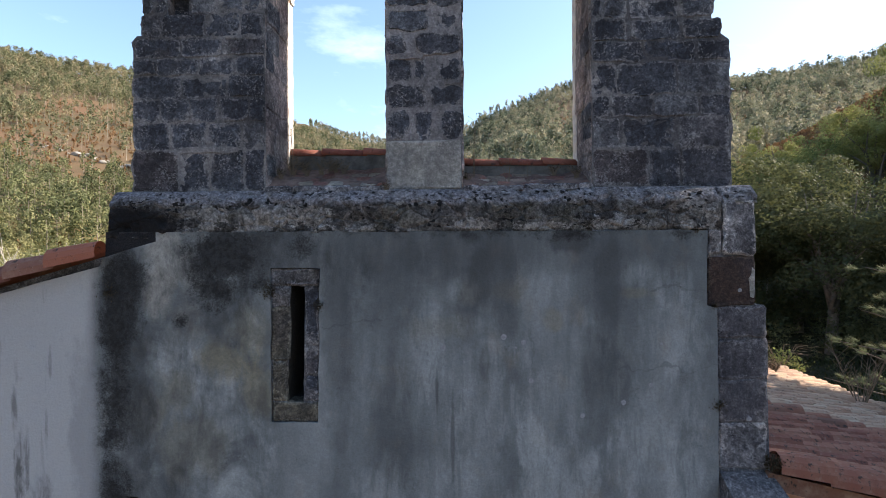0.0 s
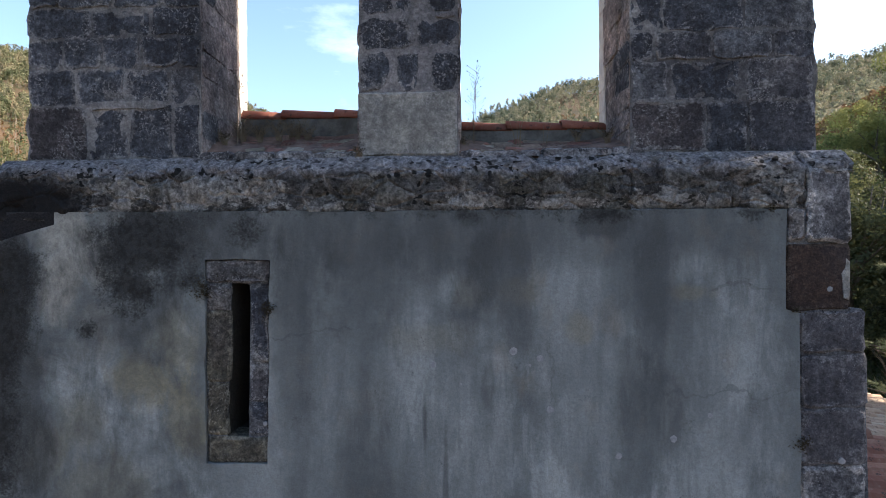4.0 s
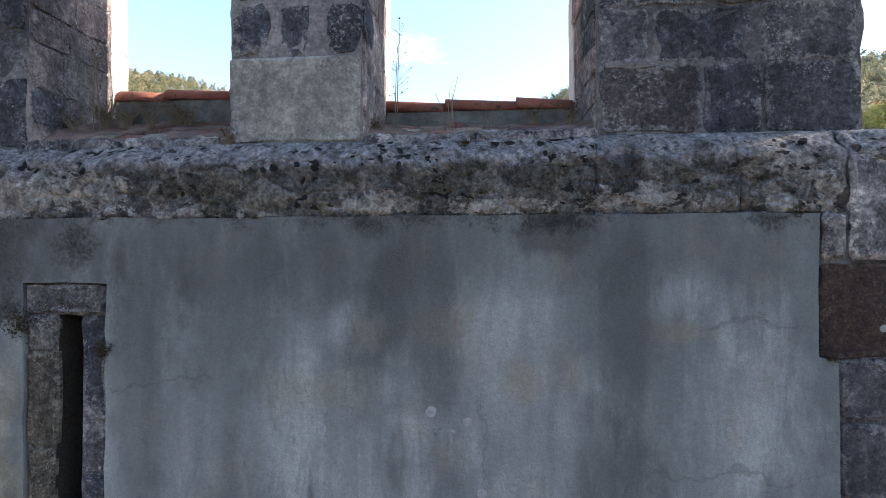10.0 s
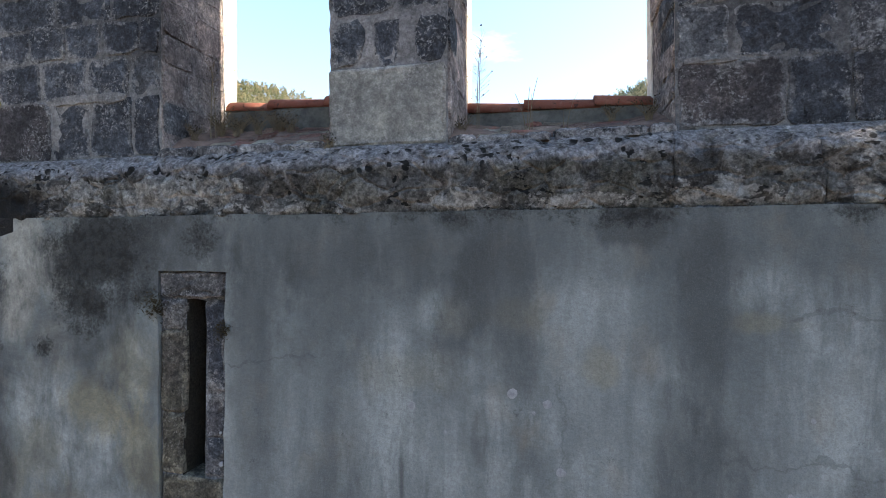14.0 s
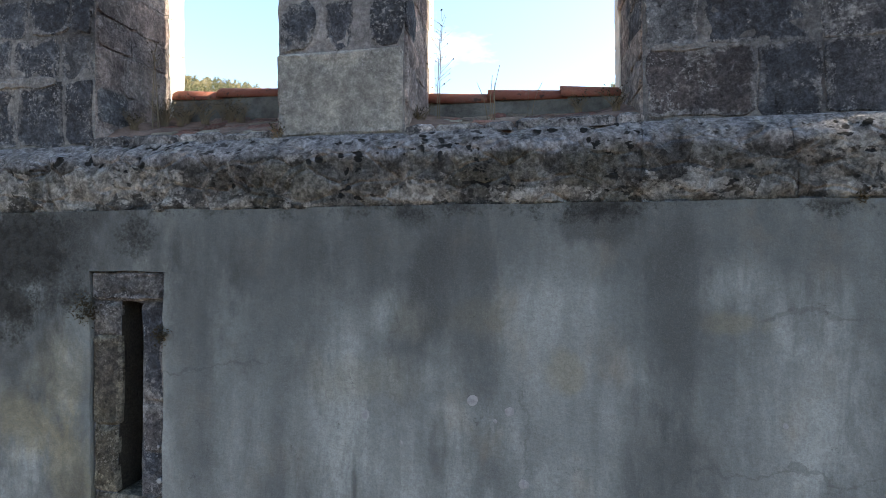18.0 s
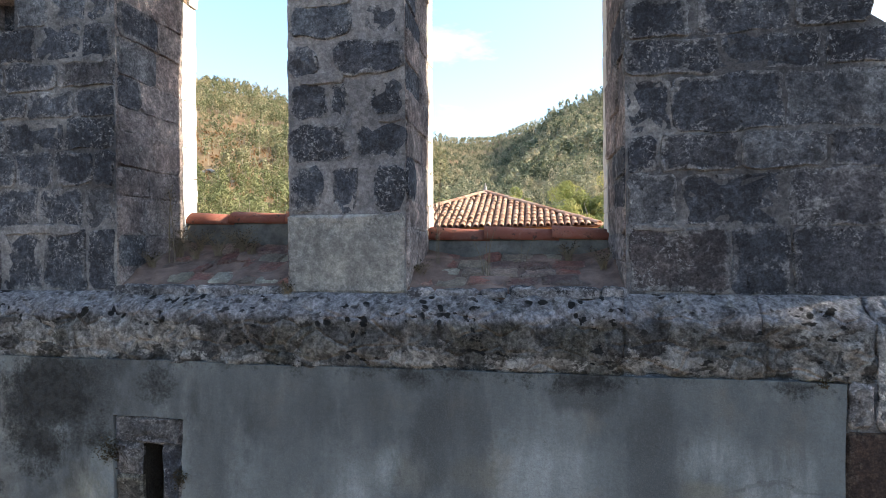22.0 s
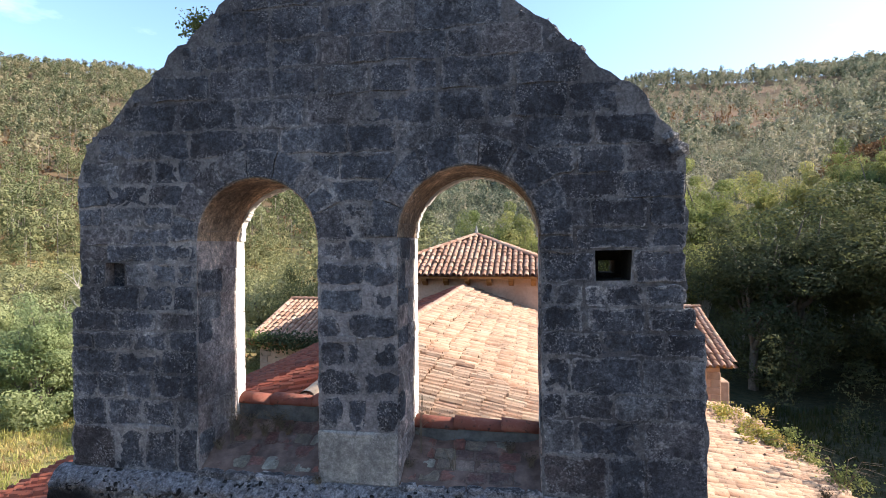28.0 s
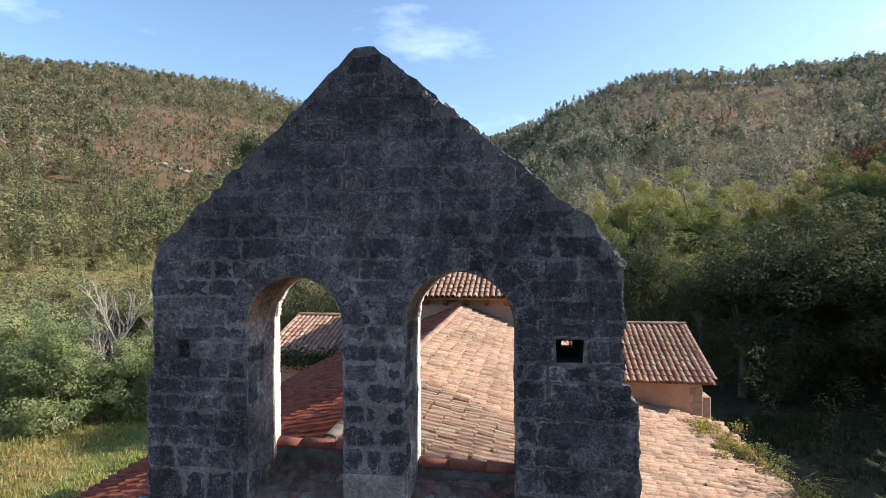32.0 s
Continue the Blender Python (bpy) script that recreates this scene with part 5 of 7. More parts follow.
# ---- tiled roofs ----
def tile_mesh(name, material, length=0.45, r0=0.082, r1=0.102, seg=6, rise=1.0):
    """A half-round cover tile running down +y from the origin, with a rim at its lower end."""
    verts = []
    for y, r in ((0.0, r0), (length, r1), (length, r1 - 0.016)):
        verts += [(r * math.cos(math.pi * i / seg), y, rise * r * math.sin(math.pi * i / seg)) for i in range(seg + 1)]
    m = seg + 1
    faces = [(i, m + i, m + i + 1, i + 1)[::-1] for i in range(seg)] + [(m + i, 2 * m + i, 2 * m + i + 1, m + i + 1)[::-1] for i in range(seg)]
    return mesh_of(name, verts, faces, material, False)


TILES = {m.name: [tile_mesh("roof_tile", m, 0.45, 0.070 + 0.005 * k, 0.089 + 0.005 * k) for k in range(3)] for m in (TILE, TILE_OLD, TILE_RED, TILE_RUSTY)}
PAN_SHAPE = [(-0.075, 0.045), (-0.03, 0.012), (0.03, 0.012), (0.075, 0.045)]


def roof_field(roof, origin, along, down, width, length, material, keep, step=0.205, row=0.375, limits=None, jit=1.0, drop=None, cock=0.05, size=1.0, rise=1.0):
    """Covers and pans over one slope. along: unit way of the eave, down: unit way down the slope; keep(i, j): covers that are parts of their own; limits(u): the stretch of v that is tiled."""
    along, down = Vector(along).normalized(), Vector(down).normalized()
    up = along.cross(down).normalized()
    flip = up.z < 0
    if flip:
        up = -up
    meshes = TILES[material.name]
    cv, cq, pv, pq = [], [], [], []
    cols, rows = round(width / step), math.ceil(length / row)
    base = [np.array([v.co[:] for v in me.vertices]) for me in meshes]
    polys = np.array([list(p.vertices) for p in meshes[0].polygons])
    count = 0
    for i in range(cols):
        u = (i + 0.5) * step
        wander = rng.uniform(-0.012, 0.012) * jit
        for j in range(rows):
            v = j * row + rng.uniform(-0.02, 0.02) * jit
            if limits:
                lo, hi = limits(u)
                if v < lo - 0.1 or v > hi - 0.3:
                    continue
            elif v + 0.3 > length + 0.1:
                continue
            dip = (drop(u) if drop else 0.0) + 0.02 * noise.noise(Vector((u * 0.6, v * 0.7, origin[0]))) * jit
            p = Vector(origin) + along * (u + wander + rng.uniform(-0.01, 0.01) * jit) + down * v + up * (0.035 + dip + rng.uniform(-0.006, 0.01) * jit)
            slip = 1.0 if rng.random() < 0.08 * jit / 2 else 0.0
            p = p + (down * rng.uniform(0.02, 0.09) + along * rng.uniform(-0.03, 0.03)) * slip
            twist = rng.gauss(0, 0.03) * jit * (1 + slip)
            pitch = rng.gauss(cock, 0.02)
            d = (down + along * twist + up * pitch).normalized()
            a = along * (1 if not flip else -1)
            a = (a - d * a.dot(d)).normalized()
            n = a.cross(d)
            if n.z < 0:
                a, n = -a, -n
            a, d, n = a * size, d * size, n * size * rise
            m = Matrix(((a.x, d.x, n.x, p.x), (a.y, d.y, n.y, p.y), (a.z, d.z, n.z, p.z), (0, 0, 0, 1)))
            k = rng.randrange(3)
            if keep(u, v) and count < 300:
                place("roof_tile", meshes[k], roof, m=m)
                count += 1
            else:
                w = base[k] @ np.array(m.to_3x3()).T + np.array(p)
                cq.append(polys + len(cv) * len(w))
                cv.append(w)
            # the pan beside it
            q = Vector(origin) + along * (u + step / 2) + down * v + up * (dip - 0.022)
            ring = [q + along * s + up * h + down * e + up * (0.0 if e == 0 else 0.02) for e in (0.0, 0.42) for s, h in PAN_SHAPE]
            pq += [[8 * len(pv) + c for c in f] for f in ((0, 1, 5, 4), (1, 2, 6, 5), (2, 3, 7, 6))]
            pv.append([list(c) for c in ring])
    if cv:
        tagged(place("cover_tiles", mesh_np("cover_tiles", np.concatenate(cv), np.concatenate(cq), material), roof), kind="stuff")
    tagged(place("pan_tiles", mesh_np("pan_tiles", np.array(pv).reshape(-1, 3), np.array(pq), PAN), roof), kind="stuff")


def slab(points, thick, name, material):
    """A roof's deck: a flat polygon with thickness, laid under the tiles."""
    p = [Vector(q) for q in points]
    n = (p[1] - p[0]).cross(p[2] - p[0]).normalized()
    if n.z < 0:
        n = -n
    k = len(p)
    verts = p + [q - n * thick for q in p]
    faces = [tuple(range(k)), tuple(range(2 * k - 1, k - 1, -1))] + [(i, k + i, k + (i + 1) % k, (i + 1) % k) for i in range(k)]
    bm = bmesh.new()
    vs = [bm.verts.new(v) for v in verts]
    for f in faces:
        bm.faces.new([vs[i] for i in f])
    bmesh.ops.recalc_face_normals(bm, faces=bm.faces[:])
    me = bpy.data.meshes.new(name)
    bm.to_mesh(me)
    bm.free()
    me.materials.append(material)
    return me


def ridge_row(roof, a, b, material, r=0.13, step=0.36, drop=None):
    a, b = Vector(a), Vector(b)
    n = max(2, round((b - a).length / step))
    way = (b - a).normalized()
    side = way.cross(Vector((0, 0, 1))).normalized()
    up = side.cross(way)
    me = tile_mesh("ridge_tile", material, (b - a).length / n + 0.06, r * 0.9, r, 8, 0.8)
    for i in range(n):
        p = a + (b - a) * (i / n) + up * (rng.uniform(-0.008, 0.008) + (drop((b - a).length * i / n) if drop else 0.0))
        t = rng.uniform(-0.03, 0.03)
        d = (way + side * t + up * 0.03).normalized()
        s = d.cross(up).normalized()
        u = s.cross(d)
        place("ridge_tile", me, roof, m=Matrix(((s.x, d.x, u.x, p.x), (s.y, d.y, u.y, p.y), (s.z, d.z, u.z, p.z), (0, 0, 0, 1))))


NAVE_Y0 = 5.73


def settle(u):
    """The roof has sunk a little where it meets the gable."""
    return -0.17 * math.exp(-u / 1.3)


def verge(roof, a, d, rows, count, rusty=0.5):
    """Rows of cover tiles down a roof's open edge; the outermost is larger and laid a little lower."""
    d = d.normalized()
    side = Vector((0, -1, 0)) if Vector((0, -1, 0)).cross(d).z > 0 else Vector((0, 1, 0))
    up = side.cross(d)
    bright, dull = (tile_mesh("verge_tile", m, 0.46, 0.12, 0.14, 8, 1.25) for m in (TILE_RED, TILE_RUSTY))
    for row in range(rows):
        for k in range(count):
            p = a + d * (k * 0.40 - 0.05 + rng.uniform(-0.02, 0.02)) + Vector((0, 0.06 + row * 0.2, rng.uniform(0, 0.012) + (0.0 if row == 0 else 0.05)))
            w = (d + up * 0.05 + side * rng.uniform(-0.03, 0.03)).normalized()
            s = (side - w * side.dot(w)).normalized()
            u = s.cross(w)
            big = dull if rng.random() < rusty else bright
            place("verge_tile", big if row == 0 else TILES[TILE_RUSTY.name if row < 3 else TILE_RED.name][row % 3], roof, m=Matrix(((s.x, w.x, u.x, p.x), (s.y, w.y, u.y, p.y), (s.z, w.z, u.z, p.z), (0, 0, 0, 1))))


def nave_roofs():
    # sunny slope
    sr, xr = 0.372, 2.62
    zr = RIDGE_Z - sr * (xr - RIDGE_X)
    sunny = tagged(place("roof_nave_south", slab([(RIDGE_X, NAVE_Y0, RIDGE_Z - 0.24), (xr, NAVE_Y0, zr - 0.24), (xr, NAVE_END, zr - 0.1), (RIDGE_X, NAVE_END, RIDGE_Z - 0.1)], 0.14, "roof_nave_south", PAN)),
                   "sunlit nave roof of faded pink barrel tiles", "roof", kind="structure")
    L = math.hypot(xr - RIDGE_X, RIDGE_Z - zr)
    d = Vector((xr - RIDGE_X, 0, zr - RIDGE_Z)).normalized()
    roof_field(sunny, (RIDGE_X, NAVE_Y0, RIDGE_Z - 0.06), (0, 1, 0), d, NAVE_END - NAVE_Y0, L, TILE, lambda u, v: u < 4.4, step=0.165, row=0.29, jit=1.9, drop=settle, cock=0.12, size=0.84, rise=1.3)
    ridge_row(sunny, (RIDGE_X, NAVE_Y0, RIDGE_Z + 0.03), (RIDGE_X, NAVE_END, RIDGE_Z + 0.03), TILE_OLD, 0.10, 0.30, drop=settle)
    # dim slope
    sl, xl = 0.415, -7.4
    zl = RIDGE_Z - sl * (RIDGE_X - xl)
    dim = tagged(place("roof_nave_north", slab([(RIDGE_X, NAVE_Y0, RIDGE_Z - 0.24), (-3.3, NAVE_Y0, RIDGE_Z - 0.24 - sl * 2.01), (-3.3, 4.84, RIDGE_Z - 0.24 - sl * 2.01), (xl, 4.84, zl - 0.24), (xl, NAVE_END, zl - 0.24), (RIDGE_X, NAVE_END, RIDGE_Z - 0.24)], 0.14, "roof_nave_north", PAN)),
                 "nave roof of deep red barrel tiles, in raking light", "roof", kind="structure")
    L = math.hypot(RIDGE_X - xl, RIDGE_Z - zl)
    d = Vector((xl - RIDGE_X, 0, zl - RIDGE_Z)).normalized()
    roof_field(dim, (RIDGE_X, NAVE_Y0, RIDGE_Z - 0.07), (0, 1, 0), d, NAVE_END - NAVE_Y0, L, TILE_RED, lambda u, v: u < 2.6, step=0.19, row=0.30, jit=2.0, drop=settle, cock=0.15, size=0.82, rise=1.9)
    # the part of it that reaches the front, beside the gable
    # rows behind the edge use dark tiles, the gable's shade in their colour
    verge(dim, Vector((-3.30, 4.70, 6.93)), Vector((-1, 0, -0.262)), 5, 6)
    # side aisle, lower
    s2, x0, x1, z0 = 0.232, 2.62, 8.2, 5.10
    z1 = z0 - s2 * (x1 - x0)
    aisle = tagged(place("roof_aisle", slab([(x0, 4.75, z0 - 0.05), (x1, 4.75, z1 - 0.05), (x1, 20.6, z1 - 0.05), (x0, 20.6, z0 - 0.05)], 0.14, "roof_aisle", PAN)),
                   "low aisle roof of mossy faded barrel tiles", "roof", kind="structure")
    L = math.hypot(x1 - x0, z0 - z1)
    d = Vector((x1 - x0, 0, z1 - z0)).normalized()
    # front stretch in darker tiles, its shade put into the colour
    roof_field(aisle, (x0, 4.75, z0 - 0.05), (0, 1, 0), d, 2.6, L, TILE_RUSTY, lambda u, v: u < 2.0, step=0.236, row=0.40, jit=2.3, cock=0.09, size=1.25, rise=1.25)
    roof_field(aisle, (x0, 7.35, z0 - 0.05), (0, 1, 0), d, 13.2, L, TILE, lambda u, v: u < 1.8, jit=2.3, cock=0.08)
    verge(aisle, Vector((2.72, 4.70, 5.06)), d, 2, 13, 0.75)
    # walls below them
    for name, lo, hi, mat in [("wall_nave_north", (-7.2, 5.6, 0), (-6.7, NAVE_END, 5.3), PINK), ("wall_nave_south", (2.1, 5.62, 0), (2.56, NAVE_END, 6.35), PINK), ("wall_aisle_south", (7.3, 5.6, 0), (7.8, 20.6, 3.68), PINK), ("wall_aisle_west", (2.7, 4.95, 0), (7.8, 5.55, 3.65), PINK)]:
        bm = box_data(lo, hi, 0.02)
        me = bpy.data.meshes.new(name)
        bm.to_mesh(me)
        bm.free()
        me.materials.append(mat)
        tagged(new(name, me), "salmon limewashed church wall", "wall", kind="structure")
    me = mesh_of("wall_aisle_gable", [(2.7, 4.95, 3.65), (7.8, 4.95, 3.65), (2.7, 4.95, 4.9), (2.7, 5.5, 3.65), (7.8, 5.5, 3.65), (2.7, 5.5, 4.9)], [(0, 1, 2), (5, 4, 3), (0, 3, 4, 1), (1, 4, 5, 2), (2, 5, 3, 0)], PINK)
    tagged(new("wall_aisle_gable", me), "salmon limewashed sloping wall top", "wall", kind="structure")


def crossing_tower():
    cx, cy, e, w = -1.2, 23.95, 3.97, 3.45
    ze, za = 8.47, 9.95
    tower = empty("crossing_tower", cx, cy, 0, label="square salmon crossing tower with a hipped tile roof", category="tower")
    bm = box_data((cx - w, cy - w, 0), (cx + w, cy + w, 8.34), 0.03)
    part("tower_wall", bm, PINK, tower)
    roof = place("roof", slab([(cx - e, cy - e, ze - 0.06), (cx + e, cy - e, ze - 0.06), (cx + e, cy + e, ze - 0.06), (cx - e, cy + e, ze - 0.06)], 0.07, "roof", WOOD), tower, "hipped roof of old barrel tiles")
    rise = za - ze
    L = math.hypot(e, rise)
    for k, (ax, dn, start) in enumerate([((1, 0, 0), (0, -e, -rise), (cx - e, cy, za)), ((0, 1, 0), (e, 0, -rise), (cx, cy - e, za)), ((0, 1, 0), (-e, 0, -rise), (cx, cy - e, za)), ((1, 0, 0), (0, e, -rise), (cx - e, cy, za))]):
        def limits(u):
            return (abs(u - e) / e * L, L + 0.35)
        roof_field(roof, start, ax, dn, 2 * e, L, TILE_OLD, (lambda u, v: True) if k == 0 else (lambda u, v: False), 0.215, 0.36, limits, 0.8)
        c = [(cx - e, cy - e), (cx + e, cy - e), (cx - e, cy + e), (cx + e, cy + e)][k]
        ridge_row(roof, (cx, cy, za + 0.06), (c[0], c[1], ze + 0.06), TILE_OLD, 0.12)
        d = Vector(dn)
        p = [Vector((cx, cy, za - 0.02)), Vector(start) + d, Vector(start) + d + Vector(ax) * 2 * e]
        p = [p[0]] + [q - Vector((0, 0, 0.02)) for q in p[1:]]
        place("deck", slab(p, 0.03, "deck", PAN), roof)
    # stone finial
    prof = [(0.0, 0.16), (0.07, 0.15), (0.10, 0.09), (0.16, 0.075), (0.28, 0.05), (0.40, 0.022)]
    verts = [(cx + r * math.cos(6.283 * i / 8), cy + r * math.sin(6.283 * i / 8), za + 0.0 + h) for h, r in prof for i in range(8)] + [(cx, cy, za + 0.46)]
    faces = [(8 * k + i, 8 * k + (i + 1) % 8, 8 * k + 8 + (i + 1) % 8, 8 * k + 8 + i) for k in range(len(prof) - 1) for i in range(8)] + [(40 + i, 40 + (i + 1) % 8, 48) for i in range(8)]
    place("finial", mesh_of("finial", verts, faces, PALE, True), roof, "small pale stone finial")
    # brackets and eaves board
    for k in range(9):
        x = cx - w + 0.25 + k * (2 * w - 0.5) / 8
        verts = [(x - 0.09, cy - w, 8.34), (x + 0.09, cy - w, 8.34), (x - 0.09, cy - w - 0.34, 8.34), (x + 0.09, cy - w - 0.34, 8.34), (x - 0.09, cy - w - 0.34, 8.24), (x + 0.09, cy - w - 0.34, 8.24), (x - 0.09, cy - w, 8.05), (x + 0.09, cy - w, 8.05)]
        place("bracket", mesh_of("bracket", verts, [(0, 2, 3, 1), (2, 4, 5, 3), (4, 6, 7, 5), (0, 6, 4, 2), (1, 3, 5, 7), (0, 1, 7, 6)], WOOD), tower)
    part("eaves_board", box_data((cx - e + 0.08, cy - e + 0.06, 8.34), (cx + e - 0.08, cy + e - 0.06, 8.395), 0.01), WOOD, tower)
    for k in range(9):
        wide = 0.34 if k % 2 else 0.24
        z = 6.2 + k * 0.235
        part("corner_stone", box_data((cx + w - wide, cy - w - 0.02, z), (cx + w + 0.02, cy - w + 0.3, z + 0.225), 0.012), ROSY, tower)


def transept(name, x0, x1, ze, zr, gable_right, label):
    """An arm of the crossing: walls, a two-sided roof with its verge."""
    yc, ye = 24.25, 20.2
    arm = empty(name, (x0 + x1) / 2, yc, 0, label=label, category="transept")
    a, b = (x0, x1 - 0.35) if gable_right else (x0 + 0.35, x1)
    y0, y1, zt = 20.65, 27.85, ze + 0.02
    verts = [(a, y0, 0), (b, y0, 0), (b, y1, 0), (a, y1, 0), (a, y0, zt), (b, y0, zt), (b, y1, zt), (a, y1, zt), (a, yc, zr - 0.2), (b, yc, zr - 0.2)]
    faces = [(0, 1, 5, 4), (2, 3, 7, 6), (1, 2, 6, 9, 5), (3, 0, 4, 8, 7)]
    place("arm_wall", mesh_of("arm_wall", verts, faces, PINK), arm)
    L = math.hypot(yc - ye, zr - ze)
    roof = place("roof", slab([(x0, yc, zr - 0.06), (x1, yc, zr - 0.06), (x1, ye, ze - 0.06), (x0, ye, ze - 0.06)], 0.08, "roof", WOOD), arm, "old barrel tiles, sunlit")
    roof_field(roof, (x0, yc, zr - 0.06), (1, 0, 0), (0, ye - yc, ze - zr), x1 - x0, L, TILE_OLD, lambda u, v: True, 0.225, 0.37, jit=0.8)
    place("rear_deck", slab([(x0, yc, zr - 0.06), (x1, yc, zr - 0.06), (x1, 2 * yc - ye, ze - 0.06), (x0, 2 * yc - ye, ze - 0.06)], 0.08, "rear_deck", PAN), arm)
    ridge_row(roof, (x0, yc, zr + 0.03), (x1, yc, zr + 0.03), TILE_OLD)
    xe = x1 - 0.04 if gable_right else x0 + 0.04
    ridge_row(roof, (xe, yc, zr + 0.02), (xe, ye, ze + 0.03), TILE_OLD, 0.10)
    part("eaves_board", box_data((x0 + 0.05, ye + 0.1, ze - 0.19), (x1 - 0.05, ye + 0.5, ze - 0.14), 0.01), WOOD, arm)
    for k in range(7):
        z = ze - 0.4 - (k + 1) * 0.26
        wide = 0.30 if k % 2 else 0.42
        c = b if gable_right else a
        lo, hi = (c - wide, c + 0.025) if gable_right else (c - 0.025, c + wide)
        part("corner_stone", box_data((lo, y0 - 0.025, z), (hi, y0 + 0.3, z + 0.25), 0.012), ROSY, arm)
    if gable_right:
        part("buttress", box_data((b, y0 + 0.1, 0), (b + 0.35, y0 + 0.8, ze - 0.75), 0.03), ROSY, arm)


nave_roofs()
crossing_tower()
transept("south_transept", 2.26, 7.95, 5.46, 6.90, True, "salmon south transept with a low tiled roof")
transept("north_transept", -9.9, -4.66, 5.86, 7.08, False, "salmon north transept with a low tiled roof")


# ---- plants ----
nr = np.random.RandomState(11)


def tube_data(paths, seg=5):
    """Tapered limbs. paths: lists of (x, y, z, radius)."""
    verts, faces = [], []
    for path in paths:
        base = len(verts)
        for k, (x, y, z, r) in enumerate(path):
            nxt, prv = path[min(k + 1, len(path) - 1)], path[max(k - 1, 0)]
            way = Vector((nxt[0] - prv[0], nxt[1] - prv[1], nxt[2] - prv[2])).normalized()
            s = way.orthogonal().normalized()
            t = way.cross(s)
            for i in range(seg):
                q = Vector((x, y, z)) + (s * math.cos(6.283 * i / seg) + t * math.sin(6.283 * i / seg)) * r
                verts.append(q)
        for k in range(len(path) - 1):
            for i in range(seg):
                faces.append((base + k * seg + i, base + k * seg + (i + 1) % seg, base + (k + 1) * seg + (i + 1) % seg, base + (k + 1) * seg + i))
        faces.append(tuple(base + (len(path) - 1) * seg + i for i in range(seg)))
    return verts, faces


def leaf_cards(centers, size, stretch=1.6, droop=0.0, out=None, three=False, loose=0.55):
    """One bent lozenge a leaf spray; out: the ways in which they roughly face, or none."""
    n = len(centers)
    c = nr.normal(size=(n, 3))
    if out is not None:
        c = out / (np.linalg.norm(out, axis=1)[:, None] + 1e-6) + loose * c / np.linalg.norm(c, axis=1)[:, None]
    c /= np.linalg.norm(c, axis=1)[:, None]
    a = np.cross(c, nr.normal(size=(n, 3)))
    a[:, 2] -= droop
    a /= np.linalg.norm(a, axis=1)[:, None]
    b = np.cross(c, a)
    s = (size * nr.uniform(0.6, 1.35, n))[:, None]
    if three:
        p = [centers - a * s * stretch * 0.5 - b * s * 0.35, centers - a * s * 0.2 + b * s * 0.6, centers + a * s * stretch * 0.6 - b * s * 0.1]
        return np.stack(p, 1).reshape(-1, 3), np.arange(3 * n).reshape(-1, 3)
    p = [centers - a * s * stretch * 0.5, centers + b * s * 0.5 + c * s * 0.15, centers + a * s * stretch * 0.5, centers - b * s * 0.5 + c * s * 0.15]
    return np.stack(p, 1).reshape(-1, 3), np.arange(4 * n).reshape(-1, 4)


def limbs_and_crown(seed, height, spread, limbs, clumps, leaves, size, bare=0.3, low=0.25, clump_r=0.13, skirt=0.0, thick=0.028):
    """A tree: trunk, forking limbs, clumps of leaves with gaps between them."""
    r = random.Random(seed)
    paths = [[(0, 0, -0.3, thick * height)]]
    x = y = 0.0
    for k in range(1, 6):
        x, y = x + r.uniform(-0.02, 0.02) * height, y + r.uniform(-0.02, 0.02) * height
        paths[0].append((x, y, height * bare * 0.4 * k + 0.02 * height * k, thick * height * (1 - 0.15 * k)))
    tops = []
    for i in range(limbs):
        z0 = height * (bare + (0.5 - bare) * r.random())
        a, lean = 6.283 * (i / limbs + r.uniform(-0.1, 0.1)), r.uniform(0.35, 1.0)
        tip = Vector((math.cos(a) * spread * lean, math.sin(a) * spread * lean, height * (low + (0.95 - low) * (1 - 0.55 * lean * lean) * r.uniform(0.75, 1.05))))
        t0 = Vector((0, 0, z0 * 0.75))
        mid = t0.lerp(tip, 0.5) + Vector((r.uniform(-0.05, 0.05) * height, r.uniform(-0.05, 0.05) * height, 0.05 * height))
        k = min(1.0, thick / 0.028) * height
        paths.append([(*t0, 0.013 * k), (*t0.lerp(mid, 0.5), 0.010 * k), (*mid, 0.007 * k), (*mid.lerp(tip, 0.6), 0.004 * k), (*tip, 0.0015 * k)])
        tops += [mid, mid.lerp(tip, 0.5), tip]
    pts, outs = [], []
    for k in range(clumps):
        c = Vector(r.choice(tops)) + Vector((r.gauss(0, 0.07), r.gauss(0, 0.07), r.gauss(0.02, 0.06))) * height
        if r.random() < skirt:
            a, d = r.uniform(0, 6.283), spread * r.uniform(0.4, 1.0)
            c = Vector((math.cos(a) * d, math.sin(a) * d, height * r.uniform(0.04, 0.45)))
        rad = clump_r * height * r.uniform(0.5, 1.2)
        m = nr.normal(size=(leaves, 3))
        m *= (nr.uniform(0.45, 1.0, leaves) ** 0.5 / np.linalg.norm(m, axis=1))[:, None]
        m[:, 2] *= 0.75
        pts.append(np.array(c) + m * rad)
        outs.append(m + np.array(c) / (2.2 * height) - (0, 0, 0.12))
    pts, outs = np.concatenate(pts), np.concatenate(outs)
    up = pts[:, 2] > 0.02 * height
    return tube_data(paths), leaf_cards(pts[up], size, out=outs[up], three=True)


